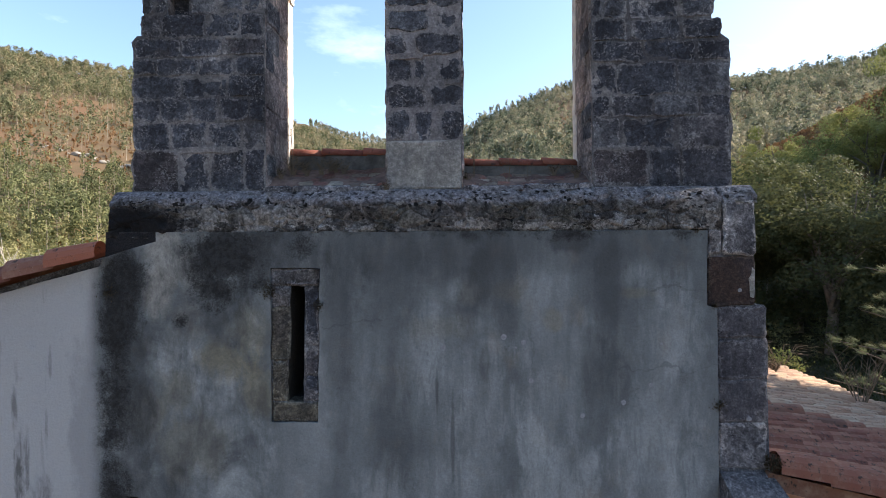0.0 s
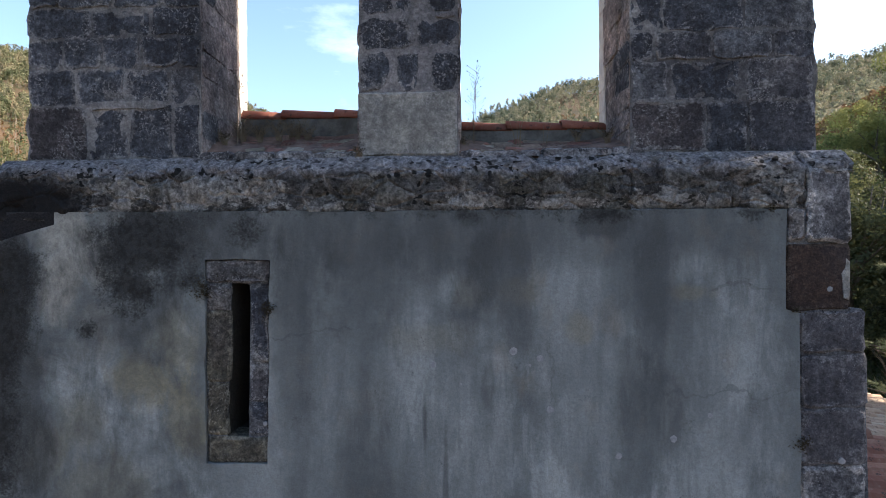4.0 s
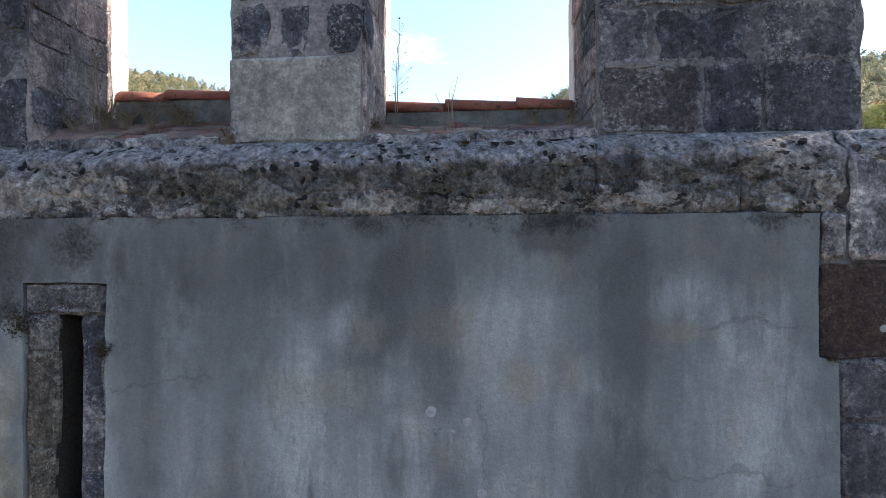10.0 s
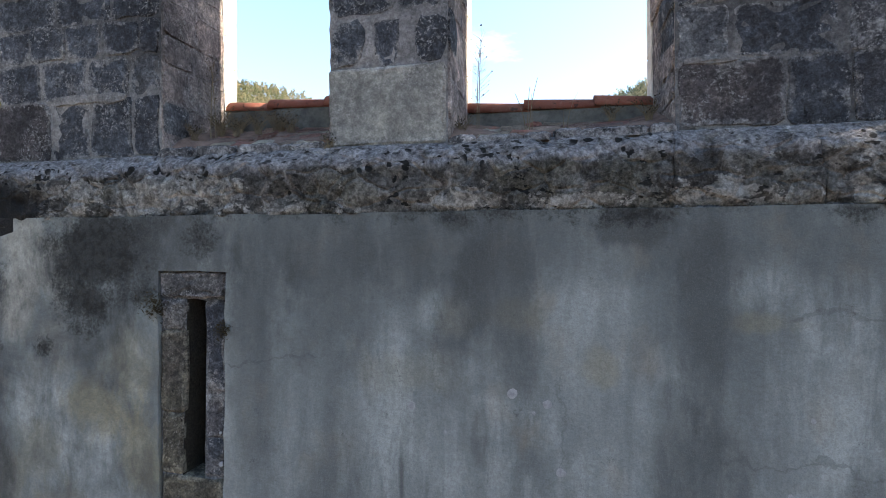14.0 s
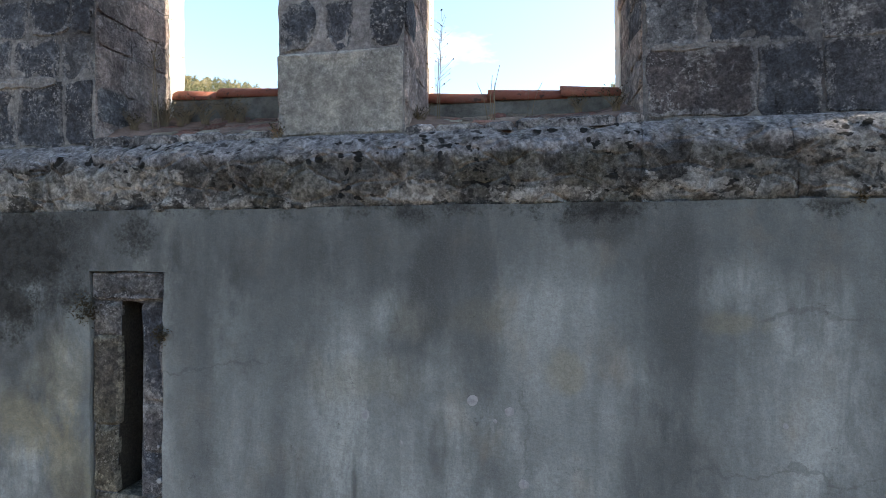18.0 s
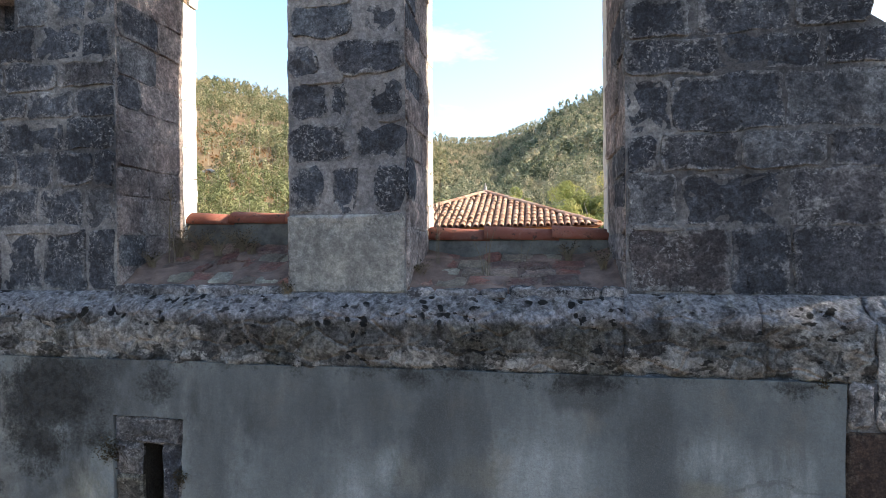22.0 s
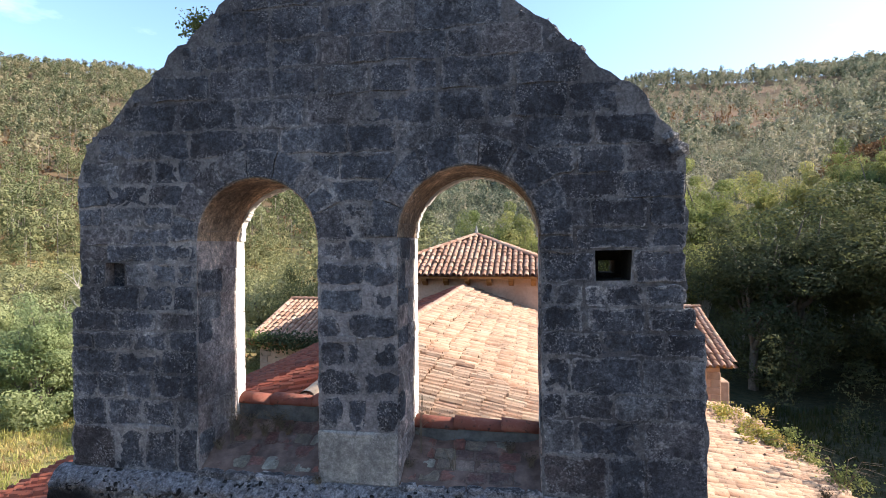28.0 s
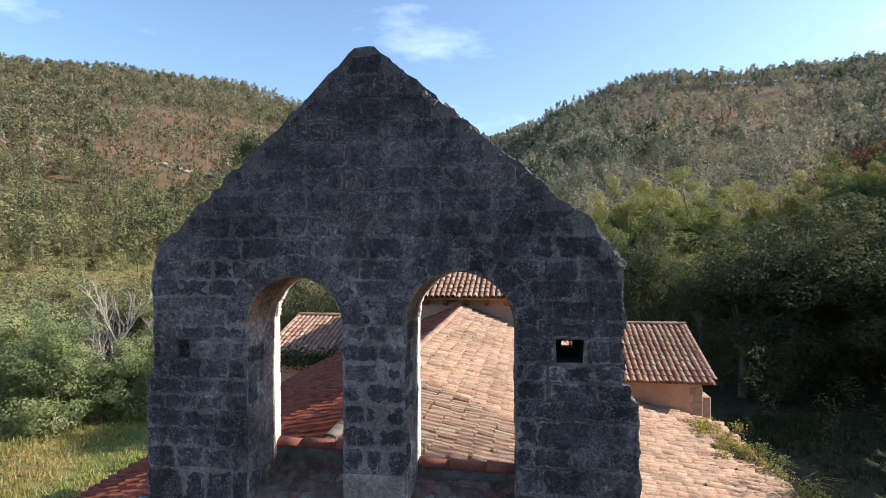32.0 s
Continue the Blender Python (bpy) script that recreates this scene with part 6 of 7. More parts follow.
def tree_thing(name, seed, height, spread, leaf, label, limbs=11, clumps=60, leaves=60, size=0.3, bark=None, **more):
    (tv, tf), (lv, lf) = limbs_and_crown(seed, height, spread, limbs, clumps, leaves, size, **more)
    tree = new(name)
    tagged(tree, label, "tree", "trees round the church")
    place("trunk", mesh_of("trunk", tv, tf, bark or BARK, True), tree)
    place("crown", mesh_np("crown", lv, lf, leaf), tree)
    return tree


def bare_thing(seed, height, label):
    """A leafless tree: a fan of pale twigs."""
    r = random.Random(seed)
    paths = []
    def grow(p, way, length, rad, level):
        pts = [(*p, rad)]
        q = p
        for k in range(3):
            way = (way + Vector((r.uniform(-0.2, 0.2), r.uniform(-0.2, 0.2), r.uniform(0, 0.15)))).normalized()
            q = q + way * length / 3
            pts.append((*q, rad * (1 - 0.22 * (k + 1))))
            if level < 4:
                for _ in range(2 if level else 3):
                    side = (way + Vector((r.uniform(-1, 1), r.uniform(-1, 1), r.uniform(-0.1, 0.6))) * 0.75).normalized()
                    grow(q, side, length * 0.62, rad * 0.5, level + 1)
        paths.append(pts)
    grow(Vector((0, 0, -0.2)), Vector((0, 0, 1)), height * 0.45, 0.018 * height, 1)
    tree = tagged(new("bare_tree"), label, "tree", "trees round the church")
    v, f = tube_data(paths, 4)
    place("branch_crown", mesh_of("branch_crown", v, f, PALEBARK), tree)
    return tree


def stand(x, y, turn=0.0, size=1.0, wide=1.0):
    return Matrix.Translation((x, y, float(ground_z(x, y)) - 0.15)) @ Matrix.Rotation(turn, 4, "Z") @ Matrix.Diagonal((size * wide, size * wide, size, 1))


def near_trees():
    oak = tree_thing("broadleaf_tree", 3, 15.5, 4.6, LEAF, "broadleaf tree in yellowing autumn leaf on the slope", 13, 52, 420, 0.14, skirt=0.1, clump_r=0.105)
    ash = tree_thing("broadleaf_tree", 5, 15.5, 4.2, LEAF_DARK, "dark green broadleaf tree in the shade of the slope", 13, 62, 340, 0.15, low=0.15, skirt=0.2, clump_r=0.12)
    willow = tree_thing("willow_bush", 8, 8.5, 4.0, LEAF_GREY, "grey-green willow thicket at the meadow's edge", 17, 85, 250, 0.105, bare=0.05, low=0.06, skirt=0.3)
    alder = tree_thing("alder_tree", 13, 8.0, 2.6, LEAF_ALDER, "young alder with dense green leaves in the meadow", 14, 90, 330, 0.095, bare=0.04, low=0.03, skirt=0.4)
    shade_tree = tree_thing("broadleaf_tree", 27, 15.5, 3.4, LEAF_DARK, "open-crowned tree added out of view to shade the low roof", 12, 60, 330, 0.13, bare=0.3, clump_r=0.095)
    bare = bare_thing(4, 7.5, "leafless pale tree among the willows")

    def put_all(first, spots):
        for k, (x, y, s, w) in enumerate(spots):
            m = stand(x, y, k * 2.4, s, w)
            if k == 0:
                first.matrix_basis = m
            else:
                copy_thing_sized(first, m)

    r = random.Random(5)
    put_all(alder, [(-34.1, 34.5, 1.21, 1.10), (-30.1, 37.8, 0.91, 1.15), (-40.6, 36.4, 1.27, 1.10), (-46.3, 38.3, 1.14, 1.20), (-26.0, 42.7, 0.76, 1.20)])
    put_all(bare, [(-34.7, 42.3, 1.65, 1.00), (-31.9, 42.6, 1.40, 1.00), (-22.0, 40.2, 0.95, 1.10), (-37.5, 42.1, 1.27, 1.00)])
    put_all(willow, [(x + r.uniform(-2, 2), y + r.uniform(-2, 2), r.uniform(1.1, 1.5), r.uniform(0.95, 1.2)) for x, y in
                     [(-50, 44), (-42, 46), (-52, 38), (-36, 48), (-29, 48), (-21, 45), (-15, 44), (-9, 43), (-3, 44), (-52, 50), (-44, 52), (-36, 53), (-28, 54), (-20, 55), (-12, 54), (-58, 38), (-64, 48), (-5, 52), (-52, 32), (-62, 60), (-50, 62), (-38, 64), (-70, 36)]])
    put_all(oak, [(x + r.uniform(-1.5, 1.5), y + r.uniform(-1.5, 1.5), r.uniform(0.75, 1.3), r.uniform(0.7, 1.05)) for x, y in
                  [(15, 57), (24, 60), (33, 58), (42, 56), (30, 69), (20, 69), (38, 67), (3, 58), (50, 58), (-3, 62), (9, 64)]] + [(8, 72, 1.1, 0.8), (15, 76, 1.15, 0.8), (23, 80, 1.1, 0.8), (28, 64, 1.0, 0.8)])
    # the last three are tall, unseen and added to shade the wood
    put_all(ash, [(x + r.uniform(-1.5, 1.5), y + r.uniform(-1.5, 1.5), r.uniform(0.5, 0.95), r.uniform(1.0, 1.3)) for x, y in
                  [(14, 38), (20, 41), (27, 43), (33, 41), (38, 37), (24, 34), (31, 32), (36, 27), (40, 31), (28, 25), (34, 20), (44, 41), (9, 44), (41, 15), (33, 11)]] + [(-12.5, 35, 0.68, 0.75), (-14.6, 37.5, 0.70, 0.75), (25, 41.3, 0.85, 1.1), (52, 30, 1.5, 1.1), (57, 38, 1.4, 1.1), (54, 21, 1.4, 1.1)])
    # trees added beyond the view, to throw shade on the aisle roof
    put_all(shade_tree, [(15.6, 8.8, 1.15, 0.95), (16.5, 11.5, 0.78, 1.1), (18.5, 6.5, 0.9, 1.0)])
    birch = tree_thing("birch_tree", 33, 14.5, 2.1, LEAF, "slender yellowing birch with a pale trunk before the wood", 16, 130, 90, 0.11, PALEBARK, bare=0.25, low=0.15, clump_r=0.055, thick=0.009)
    put_all(birch, [(x + r.uniform(-1, 1), y + r.uniform(-1, 1), r.uniform(0.6, 0.95), r.uniform(1.0, 1.4)) for x, y in
                    [(17, 51), (20.5, 52), (22, 47), (25.5, 50), (8, 50), (29, 51), (34, 50), (4, 49), (14, 51)]])



def copy_thing_sized(ob, m):
    """A copy at a pose that carries its own size."""
    c = copy_thing(ob, Matrix.Identity(4))
    c.matrix_basis = m
    return c


def hillside_woods():
    """Eucalyptus plantations on the hills: thin trunks and tufted crowns."""
    def crown_shape(seed, n, puffs, low):
        """Points and facings of a crown made of a few puffs, for a tree one unit high."""
        q = np.random.RandomState(seed)
        p, o = [], []
        for k in range(puffs):
            t = (k + 0.5) / puffs
            h = low + (0.92 - low) * t
            w = 0.13 * math.sin(math.pi * (0.25 + 0.65 * t))
            a = q.uniform(0, 6.283)
            c = np.array([w * math.cos(a), w * math.sin(a), h])
            m = q.normal(size=(n // puffs, 3))
            m /= np.linalg.norm(m, axis=1)[:, None]
            p.append(c + m * np.array([0.12, 0.12, 0.10]) * q.uniform(0.6, 1.0, (n // puffs, 1)))
            o.append(m + (c - (0, 0, 0.55)) * 1.2)
        return np.concatenate(p), np.concatenate(o)

    shapes = {"far": [crown_shape(40 + k, 84, 6, 0.34) for k in range(7)], "near": [crown_shape(60 + k, 300, 9, 0.2) for k in range(7)], "bush": [crown_shape(80 + k, 220, 8, 0.12) for k in range(7)], "frond": [crown_shape(95 + k, 20, 4, 0.1) for k in range(7)]}
    q = np.random.RandomState(9)

    def scatter(name, count, rlo, rhi, alo, ahi, hlo, hhi, material, label, size, clear=True, extra=None, trunks=True, form="far"):
        a = np.radians(q.uniform(alo, ahi, count))
        r = np.sqrt(q.uniform(rlo ** 2, rhi ** 2, count))
        x, y = r * np.sin(a), r * np.cos(a)
        keep = np.ones(count, bool)
        far = table(RIDGE, np.degrees(a))
        keep &= r < far * 1.06
        if clear:
            gap = np.sin(x * 0.017 + 1.3) + np.cos(y * 0.021 + x * 0.008) + 0.6 * np.sin(x * 0.05 - y * 0.043)
            keep &= (gap > -0.9) | (q.uniform(0, 1, count) < 0.45)
        deg = np.degrees(a)
        open_ground = ((np.abs(deg + 34) < 7 + 2 * np.sin(r * 0.03)) & (np.abs(r - 370) < 110)) | ((np.abs(deg + 36.5) < 4.5) & (np.abs(r - 262) < 38)) | ((np.abs(deg - 17) < 9 + 2 * np.sin(r * 0.04)) & (np.abs(r - 400) < 150))
        keep &= ~open_ground | (q.uniform(0, 1, count) < (0.2 if clear else 1.0))
        if extra is not None:
            keep &= extra(x, y, r, np.degrees(a))
        x, y, r = x[keep], y[keep], r[keep]
        z = ground_z(x, y)
        h = hlo + (hhi - hlo) * q.uniform(0, 1, len(x)) ** 1.5
        cs, sizes, faces_out = [], [], []
        for i in range(len(x)):
            sh, so = shapes[form][q.randint(7)]
            t = q.uniform(0, 6.283)
            rot = np.array([[math.cos(t), -math.sin(t), 0], [math.sin(t), math.cos(t), 0], [0, 0, 1]])
            k = h[i] * np.array([q.uniform(0.75, 1.5)] * 2 + [1.0])
            cs.append(sh @ rot.T * k + (x[i], y[i], z[i]))
            faces_out.append(so @ rot.T)
            sizes.append(np.full(len(sh), size * h[i]))
        v, f = leaf_cards(np.concatenate(cs), np.concatenate(sizes), 1.5, 0.25, np.concatenate(faces_out), True, 0.16)
        tagged(new(name, mesh_np(name, v, f, material)), label, "forest", kind="stuff")
        if trunks:
            w = 0.010 * h
            rows = []
            for dx, dy in ((1, 0), (-0.5, 0.87), (-0.5, -0.87)):
                rows.append(np.stack([x + w * dx, y + w * dy, z - 1], 1))
                rows.append(np.stack([x + 0.4 * w * dx, y + 0.4 * w * dy, z + 0.8 * h], 1))
            v = np.stack(rows, 1).reshape(-1, 3)
            base = np.arange(len(x))[:, None] * 6
            f = np.concatenate([base + np.array([[0, 2, 3, 1]]), base + np.array([[2, 4, 5, 3]]), base + np.array([[4, 0, 1, 5]])])
            tagged(new(name + "_trunks", mesh_np(name + "_trunks", v, f, TRUNK)), "pale slender trunks on the hillside", "forest", kind="stuff")

    scatter("eucalyptus_wood", 8800, 235, 660, -68, -9, 8.5, 16, EUCA, "eucalyptus plantation in grey-green leaf on the hillside", 0.062)
    scatter("eucalyptus_wood_edge", 1200, 128, 255, -68, -9, 7, 13, EUCA_GREEN, "lower edge of the eucalyptus plantation", 0.034, form="near")
    scatter("eucalyptus_wood_valley", 1400, 150, 520, -12, 2, 7, 11, EUCA_BLUE, "eucalyptus wood in the head of the valley", 0.07, False)
    scatter("eucalyptus_wood_far", 2600, 480, 1180, -16, 4, 9, 13, EUCA_BLUE, "distant eucalyptus wood on the saddle", 0.075, False)
    scatter("eucalyptus_wood_south", 7600, 190, 640, -2, 50, 8.5, 16, EUCA_BLUE, "blue-green eucalyptus wood on the far slope", 0.062)
    scatter("eucalyptus_wood_south_edge", 700, 80, 195, -10, 26, 9, 14, EUCA_BLUE, "lower edge of the eucalyptus wood", 0.028, form="near")
    scatter("ridge_trees", 1100, 560, 660, -62, -9, 9, 16, EUCA, "taller eucalyptus trees along the skyline", 0.07, False, extra=lambda x, y, r, a: r > table(RIDGE, a) * 0.96)
    scatter("ridge_trees_south", 1100, 560, 720, 0, 48, 10, 19, EUCA_BLUE, "taller eucalyptus trees along the skyline", 0.07, False, extra=lambda x, y, r, a: r > table(RIDGE, a) * 0.96)
    scatter("spur_wood", 380, 60, 190, 46, 110, 11, 16, LEAF_DARK, "dark wood on the near spur", 0.1, False)
    scatter("hill_foot_thicket", 950, 66, 150, -64, 6, 5, 9, LEAF_GREY, "tall thicket at the foot of the hill", 0.032, False, trunks=False, form="bush")
    scatter("slope_thicket", 260, 58, 100, 6, 40, 4, 8, LEAF, "yellow-green scrub on the near slope", 0.028, False, trunks=False, form="bush")
    scatter("understorey", 260, 26, 75, 14, 75, 2.5, 6, LEAF_DARK, "dark undergrowth in the shade of the trees", 0.022, False, trunks=False, form="bush", extra=lambda x, y, r, a: (y > 27) | (x > 22))
    scatter("meadow_bracken", 700, 26, 60, -56, -26, 0.5, 1.1, BRACKEN, "patch of rust-coloured bracken in the meadow", 0.045, False, trunks=False, form="bush", extra=lambda x, y, r, a: ((x + 37.8) ** 2 + (y - 39.5) ** 2 < 9) | ((x + 29.4) ** 2 + (y - 25.5) ** 2 < 8) | ((x + 45) ** 2 + (y - 42) ** 2 < 12) | ((x + 31) ** 2 + (y - 38) ** 2 < 4))
    scatter("spur_bracken", 8000, 85, 170, 24, 52, 0.6, 1.3, BRACKEN, "rust-coloured bracken on the near spur", 0.3, False, trunks=False, form="frond")
    scatter("bracken", 9000, 70, 450, -66, 48, 1.2, 2.4, BRACKEN, "rust-coloured bracken in the clearings", 0.3, False, trunks=False, form="frond")


near_trees()
hillside_woods()


def meadow():
    """Tufts of grass on the meadow that the camera looks down on."""
    n = 34000
    x, y = nr.uniform(-56, -8.5, n), nr.uniform(8, 50, n)
    x2, y2 = nr.uniform(8.6, 30, n // 6), nr.uniform(6, 34, n // 6)
    grass_patch(x, y, "grass", GRASS, "rough autumn meadow grass in tufts")
    grass_patch(x2, y2, "woodland_grass", SHADE_GRASS, "grass beside the aisle, coloured dark for its shade")


def grass_patch(x, y, name, material, label):
    z = ground_z(x, y)
    h = nr.uniform(0.12, 0.42, len(x)) * (0.7 + 0.6 * (np.sin(x * 0.5) * np.cos(y * 0.4) > 0.2))
    verts = []
    for k in range(3):
        a = nr.uniform(0, 6.283, len(x))
        ox, oy = nr.uniform(-0.15, 0.15, len(x)), nr.uniform(-0.15, 0.15, len(x))
        w, lean = nr.uniform(0.02, 0.06, len(x)), nr.uniform(-0.18, 0.18, (2, len(x)))
        cx, sx = np.cos(a) * w, np.sin(a) * w
        verts.append(np.stack([np.stack([x + ox - cx, y + oy - sx, z - 0.12], 1), np.stack([x + ox + cx, y + oy + sx, z - 0.12], 1), np.stack([x + ox + lean[0] + cx * 0.3, y + oy + lean[1] + sx * 0.3, z + h], 1), np.stack([x + ox + lean[0] - cx * 0.3, y + oy + lean[1] - sx * 0.3, z + h], 1)], 1))
    v = np.concatenate(verts).reshape(-1, 3)
    tagged(new(name, mesh_np(name, v, np.arange(len(v)).reshape(-1, 4), material)), label, "grass", kind="stuff")


meadow()


def weed(name, x, y, z, height, stems, seed, label, leafy=0.5, lean=0.25, material=None, leaf=0.03):
    r = random.Random(seed)
    paths, pts = [], []
    for _ in range(stems):
        a, h = r.uniform(0, 6.283), height * r.uniform(0.55, 1.0)
        lx, ly = math.cos(a) * lean * h, math.sin(a) * lean * h
        ox, oy = r.uniform(-0.02, 0.02), r.uniform(-0.02, 0.02)
        main = [(ox + lx * t * t, oy + ly * t * t, h * t - 0.02, (0.0032 if height > 0.3 else 0.0016) * (1 - 0.75 * t) + 0.0006) for t in (0, 0.25, 0.5, 0.75, 1.0)]
        paths.append(main)
        for k in range(round(leafy * 9)):
            t = r.uniform(0.3, 1.0)
            b, l = r.uniform(0, 6.283), r.uniform(0.04, 0.14) * height
            p = (ox + lx * t * t, oy + ly * t * t, h * t)
            q = (p[0] + math.cos(b) * l, p[1] + math.sin(b) * l, p[2] + l * 0.8)
            paths.append([(*p, 0.0012), (*q, 0.0007)])
            pts.append(q)
    ob = tagged(new(name), label, "weed")
    ob.matrix_basis = Matrix.Translation((x, y, z))
    m = ob.matrix_basis
    v, f = tube_data(paths, 4)
    place("stalk", mesh_of("stalk", v, f, material or STALK), ob, m=m)
    if pts:
        lv, lf = leaf_cards(np.array(pts), leaf, 1.5)
        place("foliage", mesh_np("foliage", lv, lf, DRYWEED), ob, m=m)
    return ob


def weeds():
    weed("tall_weed", 0.10, 5.30, 7.69, 0.62, 2, 1, "thin tall dry weed on the stone sill", 3.0, 0.04, leaf=0.009)
    weed("tall_weed", -1.68, 5.25, 7.73, 0.50, 2, 2, "thin dry weed on the stone sill", 2.0, 0.06, leaf=0.009)
    weed("dry_stalks", 0.42, 5.12, 7.64, 0.36, 4, 3, "few bent dry stalks on the sill", 0.0, 0.35)
    weed("dry_stalks", 0.62, 5.2, 7.66, 0.30, 2, 4, "few bent dry stalks on the sill", 0.0, 0.3)
    for k, (x, y, z, h) in enumerate([(-1.75, 5.42, 7.79, 0.2), (-1.63, 5.48, 7.80, 0.16), (-1.36, 5.50, 7.80, 0.2), (-1.30, 5.46, 7.79, 0.15), (-1.70, 5.35, 7.76, 0.14), (-1.55, 5.30, 7.75, 0.10), (-1.42, 5.36, 7.77, 0.16), (-1.76, 5.15, 7.70, 0.10), (-0.70, 4.90, 7.55, 0.08), (0.03, 5.1, 7.63, 0.1), (0.9, 5.36, 7.73, 0.1), (1.08, 5.2, 7.68, 0.12), (-1.2, 5.4, 7.78, 0.1)]):
        weed("weed_tuft", x, y, z, h, 28, 20 + k, "small dry tuft of weeds between the stones", 0.3, 0.8, leaf=0.008)
    for k, (x, z, rad, n) in enumerate([(-3.22, 6.62, 0.07, 200), (-1.75, 6.63, 0.075, 330), (-1.30, 6.50, 0.05, 170), (2.21, 5.62, 0.05, 140), (2.17, 6.49, 0.03, 70), (2.02, 7.14, 0.03, 50)]):
        p = nr.normal(size=(n, 3)) * (rad * 0.5, 0.012, rad * 0.55)
        v, f = leaf_cards(p, 0.007, 2.6)
        ob = tagged(new("wall_weed", mesh_np("wall_weed", v, f, DRYWEED)), "small withered weed rooted in a wall joint", "weed", kind="stuff")
        ob.matrix_basis = Matrix.Translation((x, 4.77, z))
    # shrub on the gable's slope and at the aisle's verge
    for name, x, y, z, rad, n, size, mat, label in [("ivy_tuft", -1.95, 5.2, 11.60, 0.19, 900, 0.02, LEAF, "green tuft of ivy on the gable's slope"),
                                                    ("moss_tuft", 2.66, 4.72, 5.14, 0.09, 300, 0.014, DRYWEED, "mossy weeds at the foot of the corner"),
                                                    ("roof_fern", -2.1, 5.3, 11.25, 0.12, 200, 0.03, WEED, "dry tuft on the gable's slope")]:
        p = np.clip(nr.normal(size=(n, 3)), -1.7, 1.7) * rad * (0.45, 0.45, 0.4)
        v, f = leaf_cards(p, size)
        ob = tagged(new(name, mesh_np(name, v, f, mat)), label, "plant", kind="stuff")
        ob.matrix_basis = Matrix.Translation((x, y, z))
    for k, (x, z, rad, n) in enumerate([(-9.4, 5.95, 0.35, 600), (-8.6, 5.85, 0.4, 700), (-7.7, 5.8, 0.45, 800), (-6.8, 5.85, 0.4, 700), (-6.0, 5.8, 0.35, 500)]):
        p = nr.normal(size=(n, 3)) * (rad, rad * 0.6, rad * 0.4)
        v, f = leaf_cards(p, 0.08)
        ob = tagged(new("eave_fern", mesh_np("eave_fern", v, f, LEAF if k == 0 else LEAF_DARK)), "green weeds rooted in the gutter tiles", "plant", kind="stuff")
        ob.matrix_basis = Matrix.Translation((x, 20.35, z))
    # brambles along the aisle's eave
    for k, (y, x, rad, n) in enumerate([(19.0, 7.1, 0.45, 1300), (18.0, 7.35, 0.6, 2200), (16.9, 7.55, 0.7, 3000), (16.0, 7.9, 0.6, 1900), (14.6, 8.35, 0.5, 700)]):
        z = 3.85
        clumps = nr.normal(size=(22, 3)) * (rad * 0.5, rad * 0.8, rad * 0.42) + (0, 0, 0.12)
        p = clumps[nr.randint(0, 22, n)] + nr.normal(size=(n, 3)) * 0.1
        p = p[p[:, 2] > -0.25]
        v, f = leaf_cards(p, 0.05, 1.4)
        r = random.Random(70 + k)
        paths = []
        for _ in range(16):
            a = r.uniform(0, 6.283)
            l = r.uniform(0.4, 1.0)
            paths.append([(0, 0, -0.2, 0.012), (math.cos(a) * l * 0.4, math.sin(a) * l * 0.4, l * 0.55, 0.008), (math.cos(a) * l, math.sin(a) * l, l * 0.5, 0.003)])
        ob = tagged(new("bramble"), "sunlit bramble overgrowing the edge of the tiles", "bush", "brambles along the eave")
        ob.matrix_basis = Matrix.Translation((x, y, z))
        tv, tf = tube_data(paths, 4)
        tagged(place("cane_tangle", mesh_of("cane_tangle", tv, tf, STALK), ob, m=ob.matrix_basis), kind="stuff")
        place("foliage", mesh_np("foliage", v, f, BRAMBLE if k < 3 else LEAF), ob, m=ob.matrix_basis)
    weed("dry_grass", 6.9, 12.3, 4.1, 0.42, 60, 51, "tuft of dry yellow grass on the low roof", 0.5, 0.5, leaf=0.02)
    weed("dry_grass", 7.3, 13.2, 4.0, 0.34, 40, 52, "tuft of dry yellow grass on the low roof", 0.5, 0.5, leaf=0.02)
    # leafless shrub by the eave
    r = random.Random(90)
    paths = []
    for _ in range(26):
        a, h = r.uniform(0, 6.283), r.uniform(0.7, 1.5)
        lx, ly = math.cos(a) * 0.45 * h, math.sin(a) * 0.45 * h
        paths.append([(lx * t * 0.8, ly * t * 0.8, h * t - 0.3, 0.007 * (1.15 - t)) for t in (0, 0.4, 0.7, 1.0)])
        for t in (0.5, 0.7, 0.85):
            b = r.uniform(0, 6.283)
            paths.append([(lx * t * 0.8, ly * t * 0.8, h * t - 0.3, 0.004), (lx * t * 0.8 + 0.2 * math.cos(b), ly * t * 0.8 + 0.2 * math.sin(b), h * t - 0.05, 0.002)])
    ob = tagged(new("bare_shrub"), "leafless brown shrub beside the low roof", "bush")
    ob.matrix_basis = Matrix.Translation((7.35, 10.3, 4.15))
    tv, tf = tube_data(paths, 4)
    place("twig_tangle", mesh_of("twig_tangle", tv, tf, STALK), ob, m=ob.matrix_basis)


weeds()


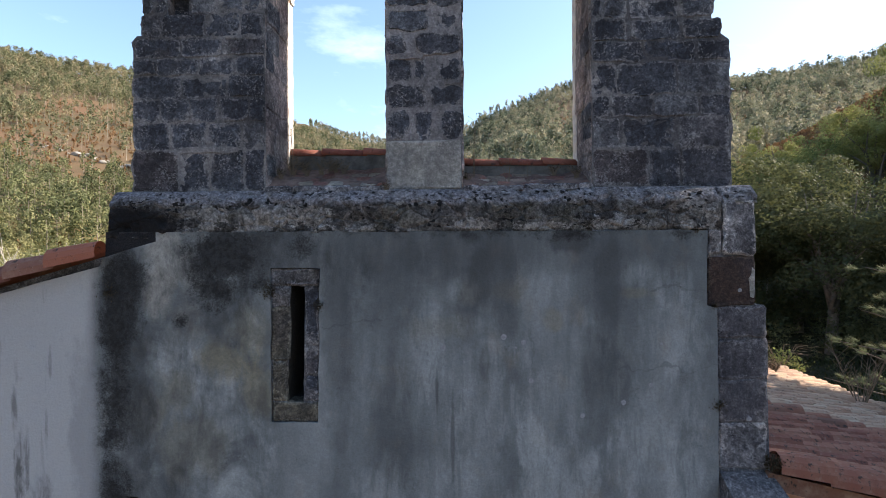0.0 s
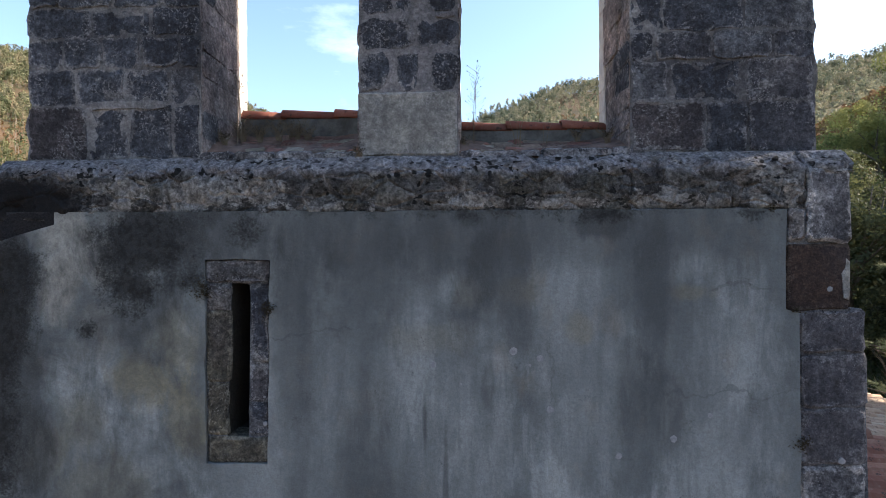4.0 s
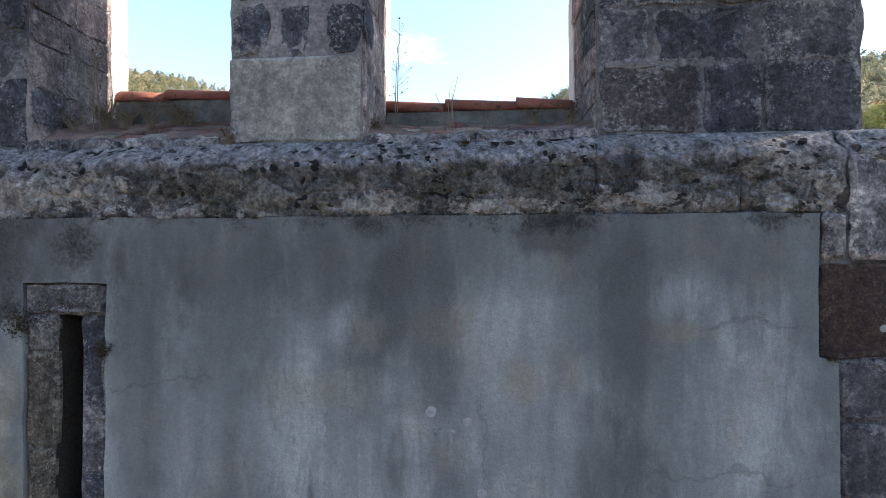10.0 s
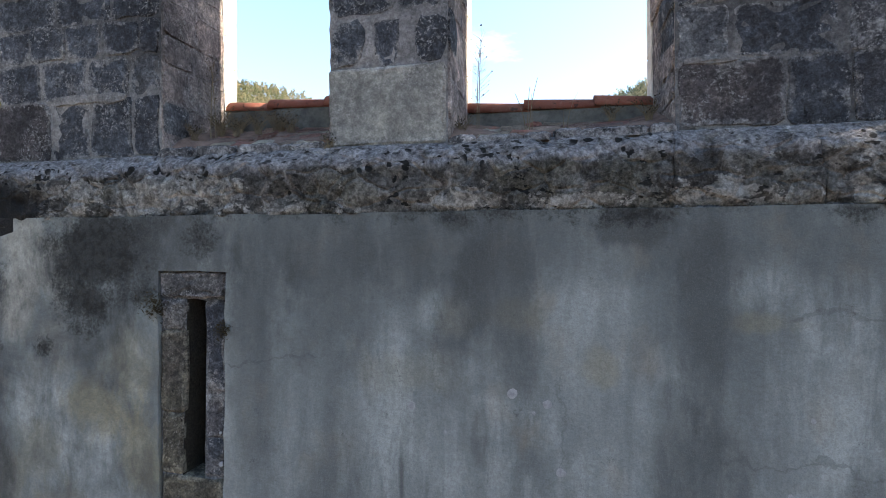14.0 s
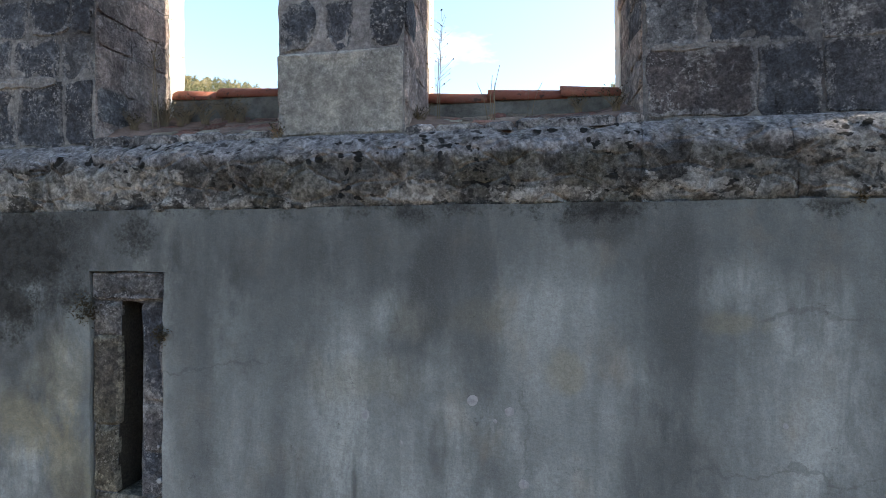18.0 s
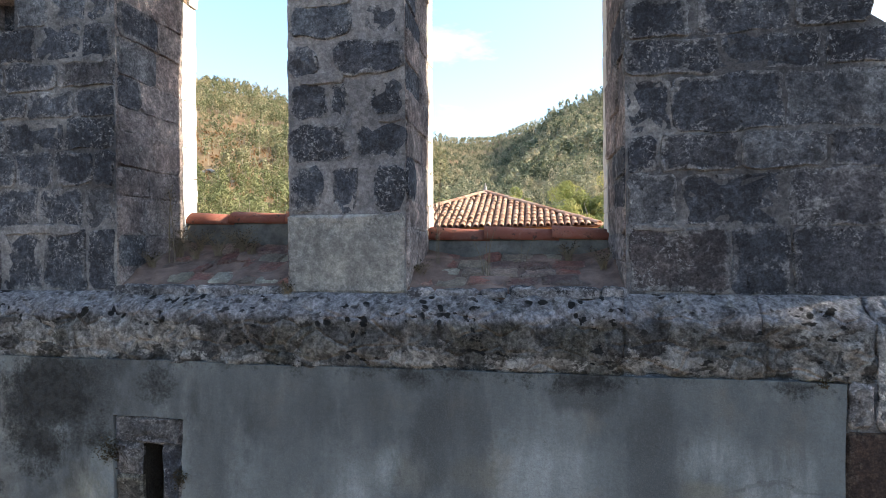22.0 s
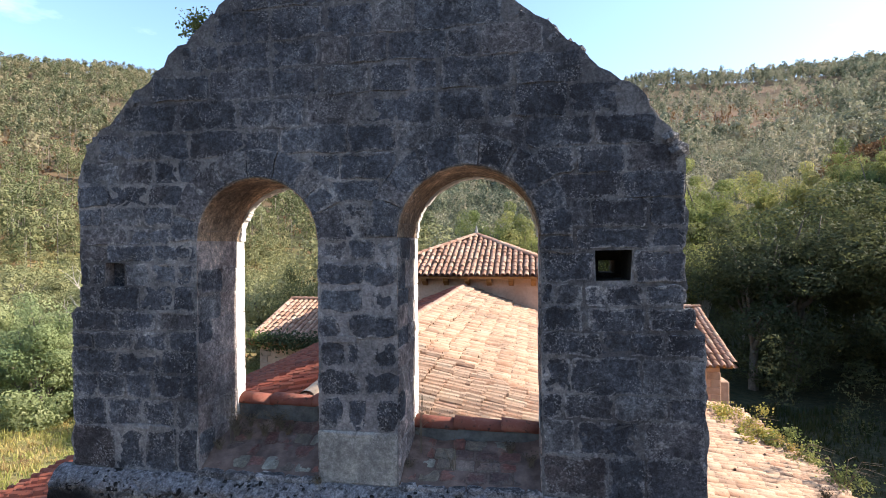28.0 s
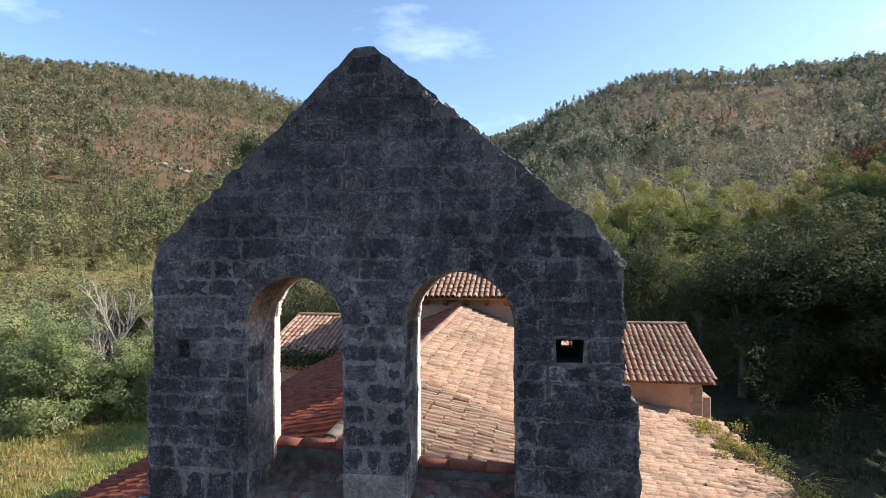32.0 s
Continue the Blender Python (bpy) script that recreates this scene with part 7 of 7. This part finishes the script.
def pine():
    """The young pine beside the aisle, of which the sunlit branch tips are seen."""
    r = random.Random(17)
    tree = tagged(new("pine_tree"), "young pine with long pale needles beside the low roof", "tree")
    tree.matrix_basis = Matrix.Translation((12.9, 15.0, -0.1))
    paths = [[(0, 0, 0, 0.16), (0.1, 0, 3, 0.12), (0, 0.1, 6, 0.07), (0, 0, 8.2, 0.02)]]
    tips = []
    for k in range(34):
        z = 2.6 + 5.3 * k / 33
        a, l = k * 2.4, (3.0 - 2.2 * k / 33) * r.uniform(0.8, 1.1)
        tip = Vector((math.cos(a) * l, math.sin(a) * l, z + 0.35))
        paths.append([(0, 0, z, 0.03), (*(Vector((0, 0, z)).lerp(tip, 0.5) + Vector((0, 0, -0.08))), 0.02), (*tip, 0.008)])
        for t in (1.0, 0.86, 0.72, 0.6, 0.48):
            c = Vector((0, 0, z)).lerp(tip, t) + Vector((r.uniform(-0.3, 0.3), r.uniform(-0.3, 0.3), r.uniform(-0.05, 0.15)))
            tips.append((c, (c - Vector((0, 0, c.z - 0.3))).normalized()))
    needles = []
    for c, way in tips:
        for _ in range(60):
            d = (way + Vector((r.gauss(0, 0.6), r.gauss(0, 0.6), r.gauss(0.1, 0.6)))).normalized() * r.uniform(0.12, 0.24)
            s = d.orthogonal().normalized() * 0.006
            o = c - way * r.uniform(0, 0.22)
            needles += [o - s, o + s, o + d + s * 0.3, o + d - s * 0.3]
    m = tree.matrix_basis
    tv, tf = tube_data(paths, 5)
    place("trunk", mesh_of("trunk", tv, tf, BARK, True), tree, m=m)
    v = np.array([list(p) for p in needles])
    place("needle_mass", mesh_np("needle_mass", v, np.arange(len(v)).reshape(-1, 4), NEEDLE), tree, m=m)


pine()


def rocks():
    """Pale outcrops on the hillside."""
    r = random.Random(31)
    k = 0
    while k < 22:
        az, dist = radians(-39.2 + k * 0.42 + r.uniform(-0.15, 0.15)), 286 - k * 1.9 + r.uniform(-4, 4)
        x, y = dist * math.sin(az), dist * math.cos(az)
        s = r.uniform(0.5, 1.5)
        bm = bmesh.new()
        bmesh.ops.create_icosphere(bm, subdivisions=2, radius=1.0)
        for v in bm.verts:
            v.co *= 1 + 0.35 * noise.noise(v.co * 1.7 + Vector((k, 0, 0)))
            v.co = Vector((v.co.x * s * 1.5, v.co.y * s, v.co.z * s * 0.8))
        me = bpy.data.meshes.new("rock_outcrop")
        bm.to_mesh(me)
        bm.free()
        me.materials.append(ROCK)
        ob = tagged(new("rock_outcrop", me), "pale rock outcrop among the hillside trees", "rock", "outcrops on the hillside")
        ob.matrix_basis = Matrix.Translation((x, y, float(ground_z(x, y)) + s * 0.3))
        k += 1


rocks()
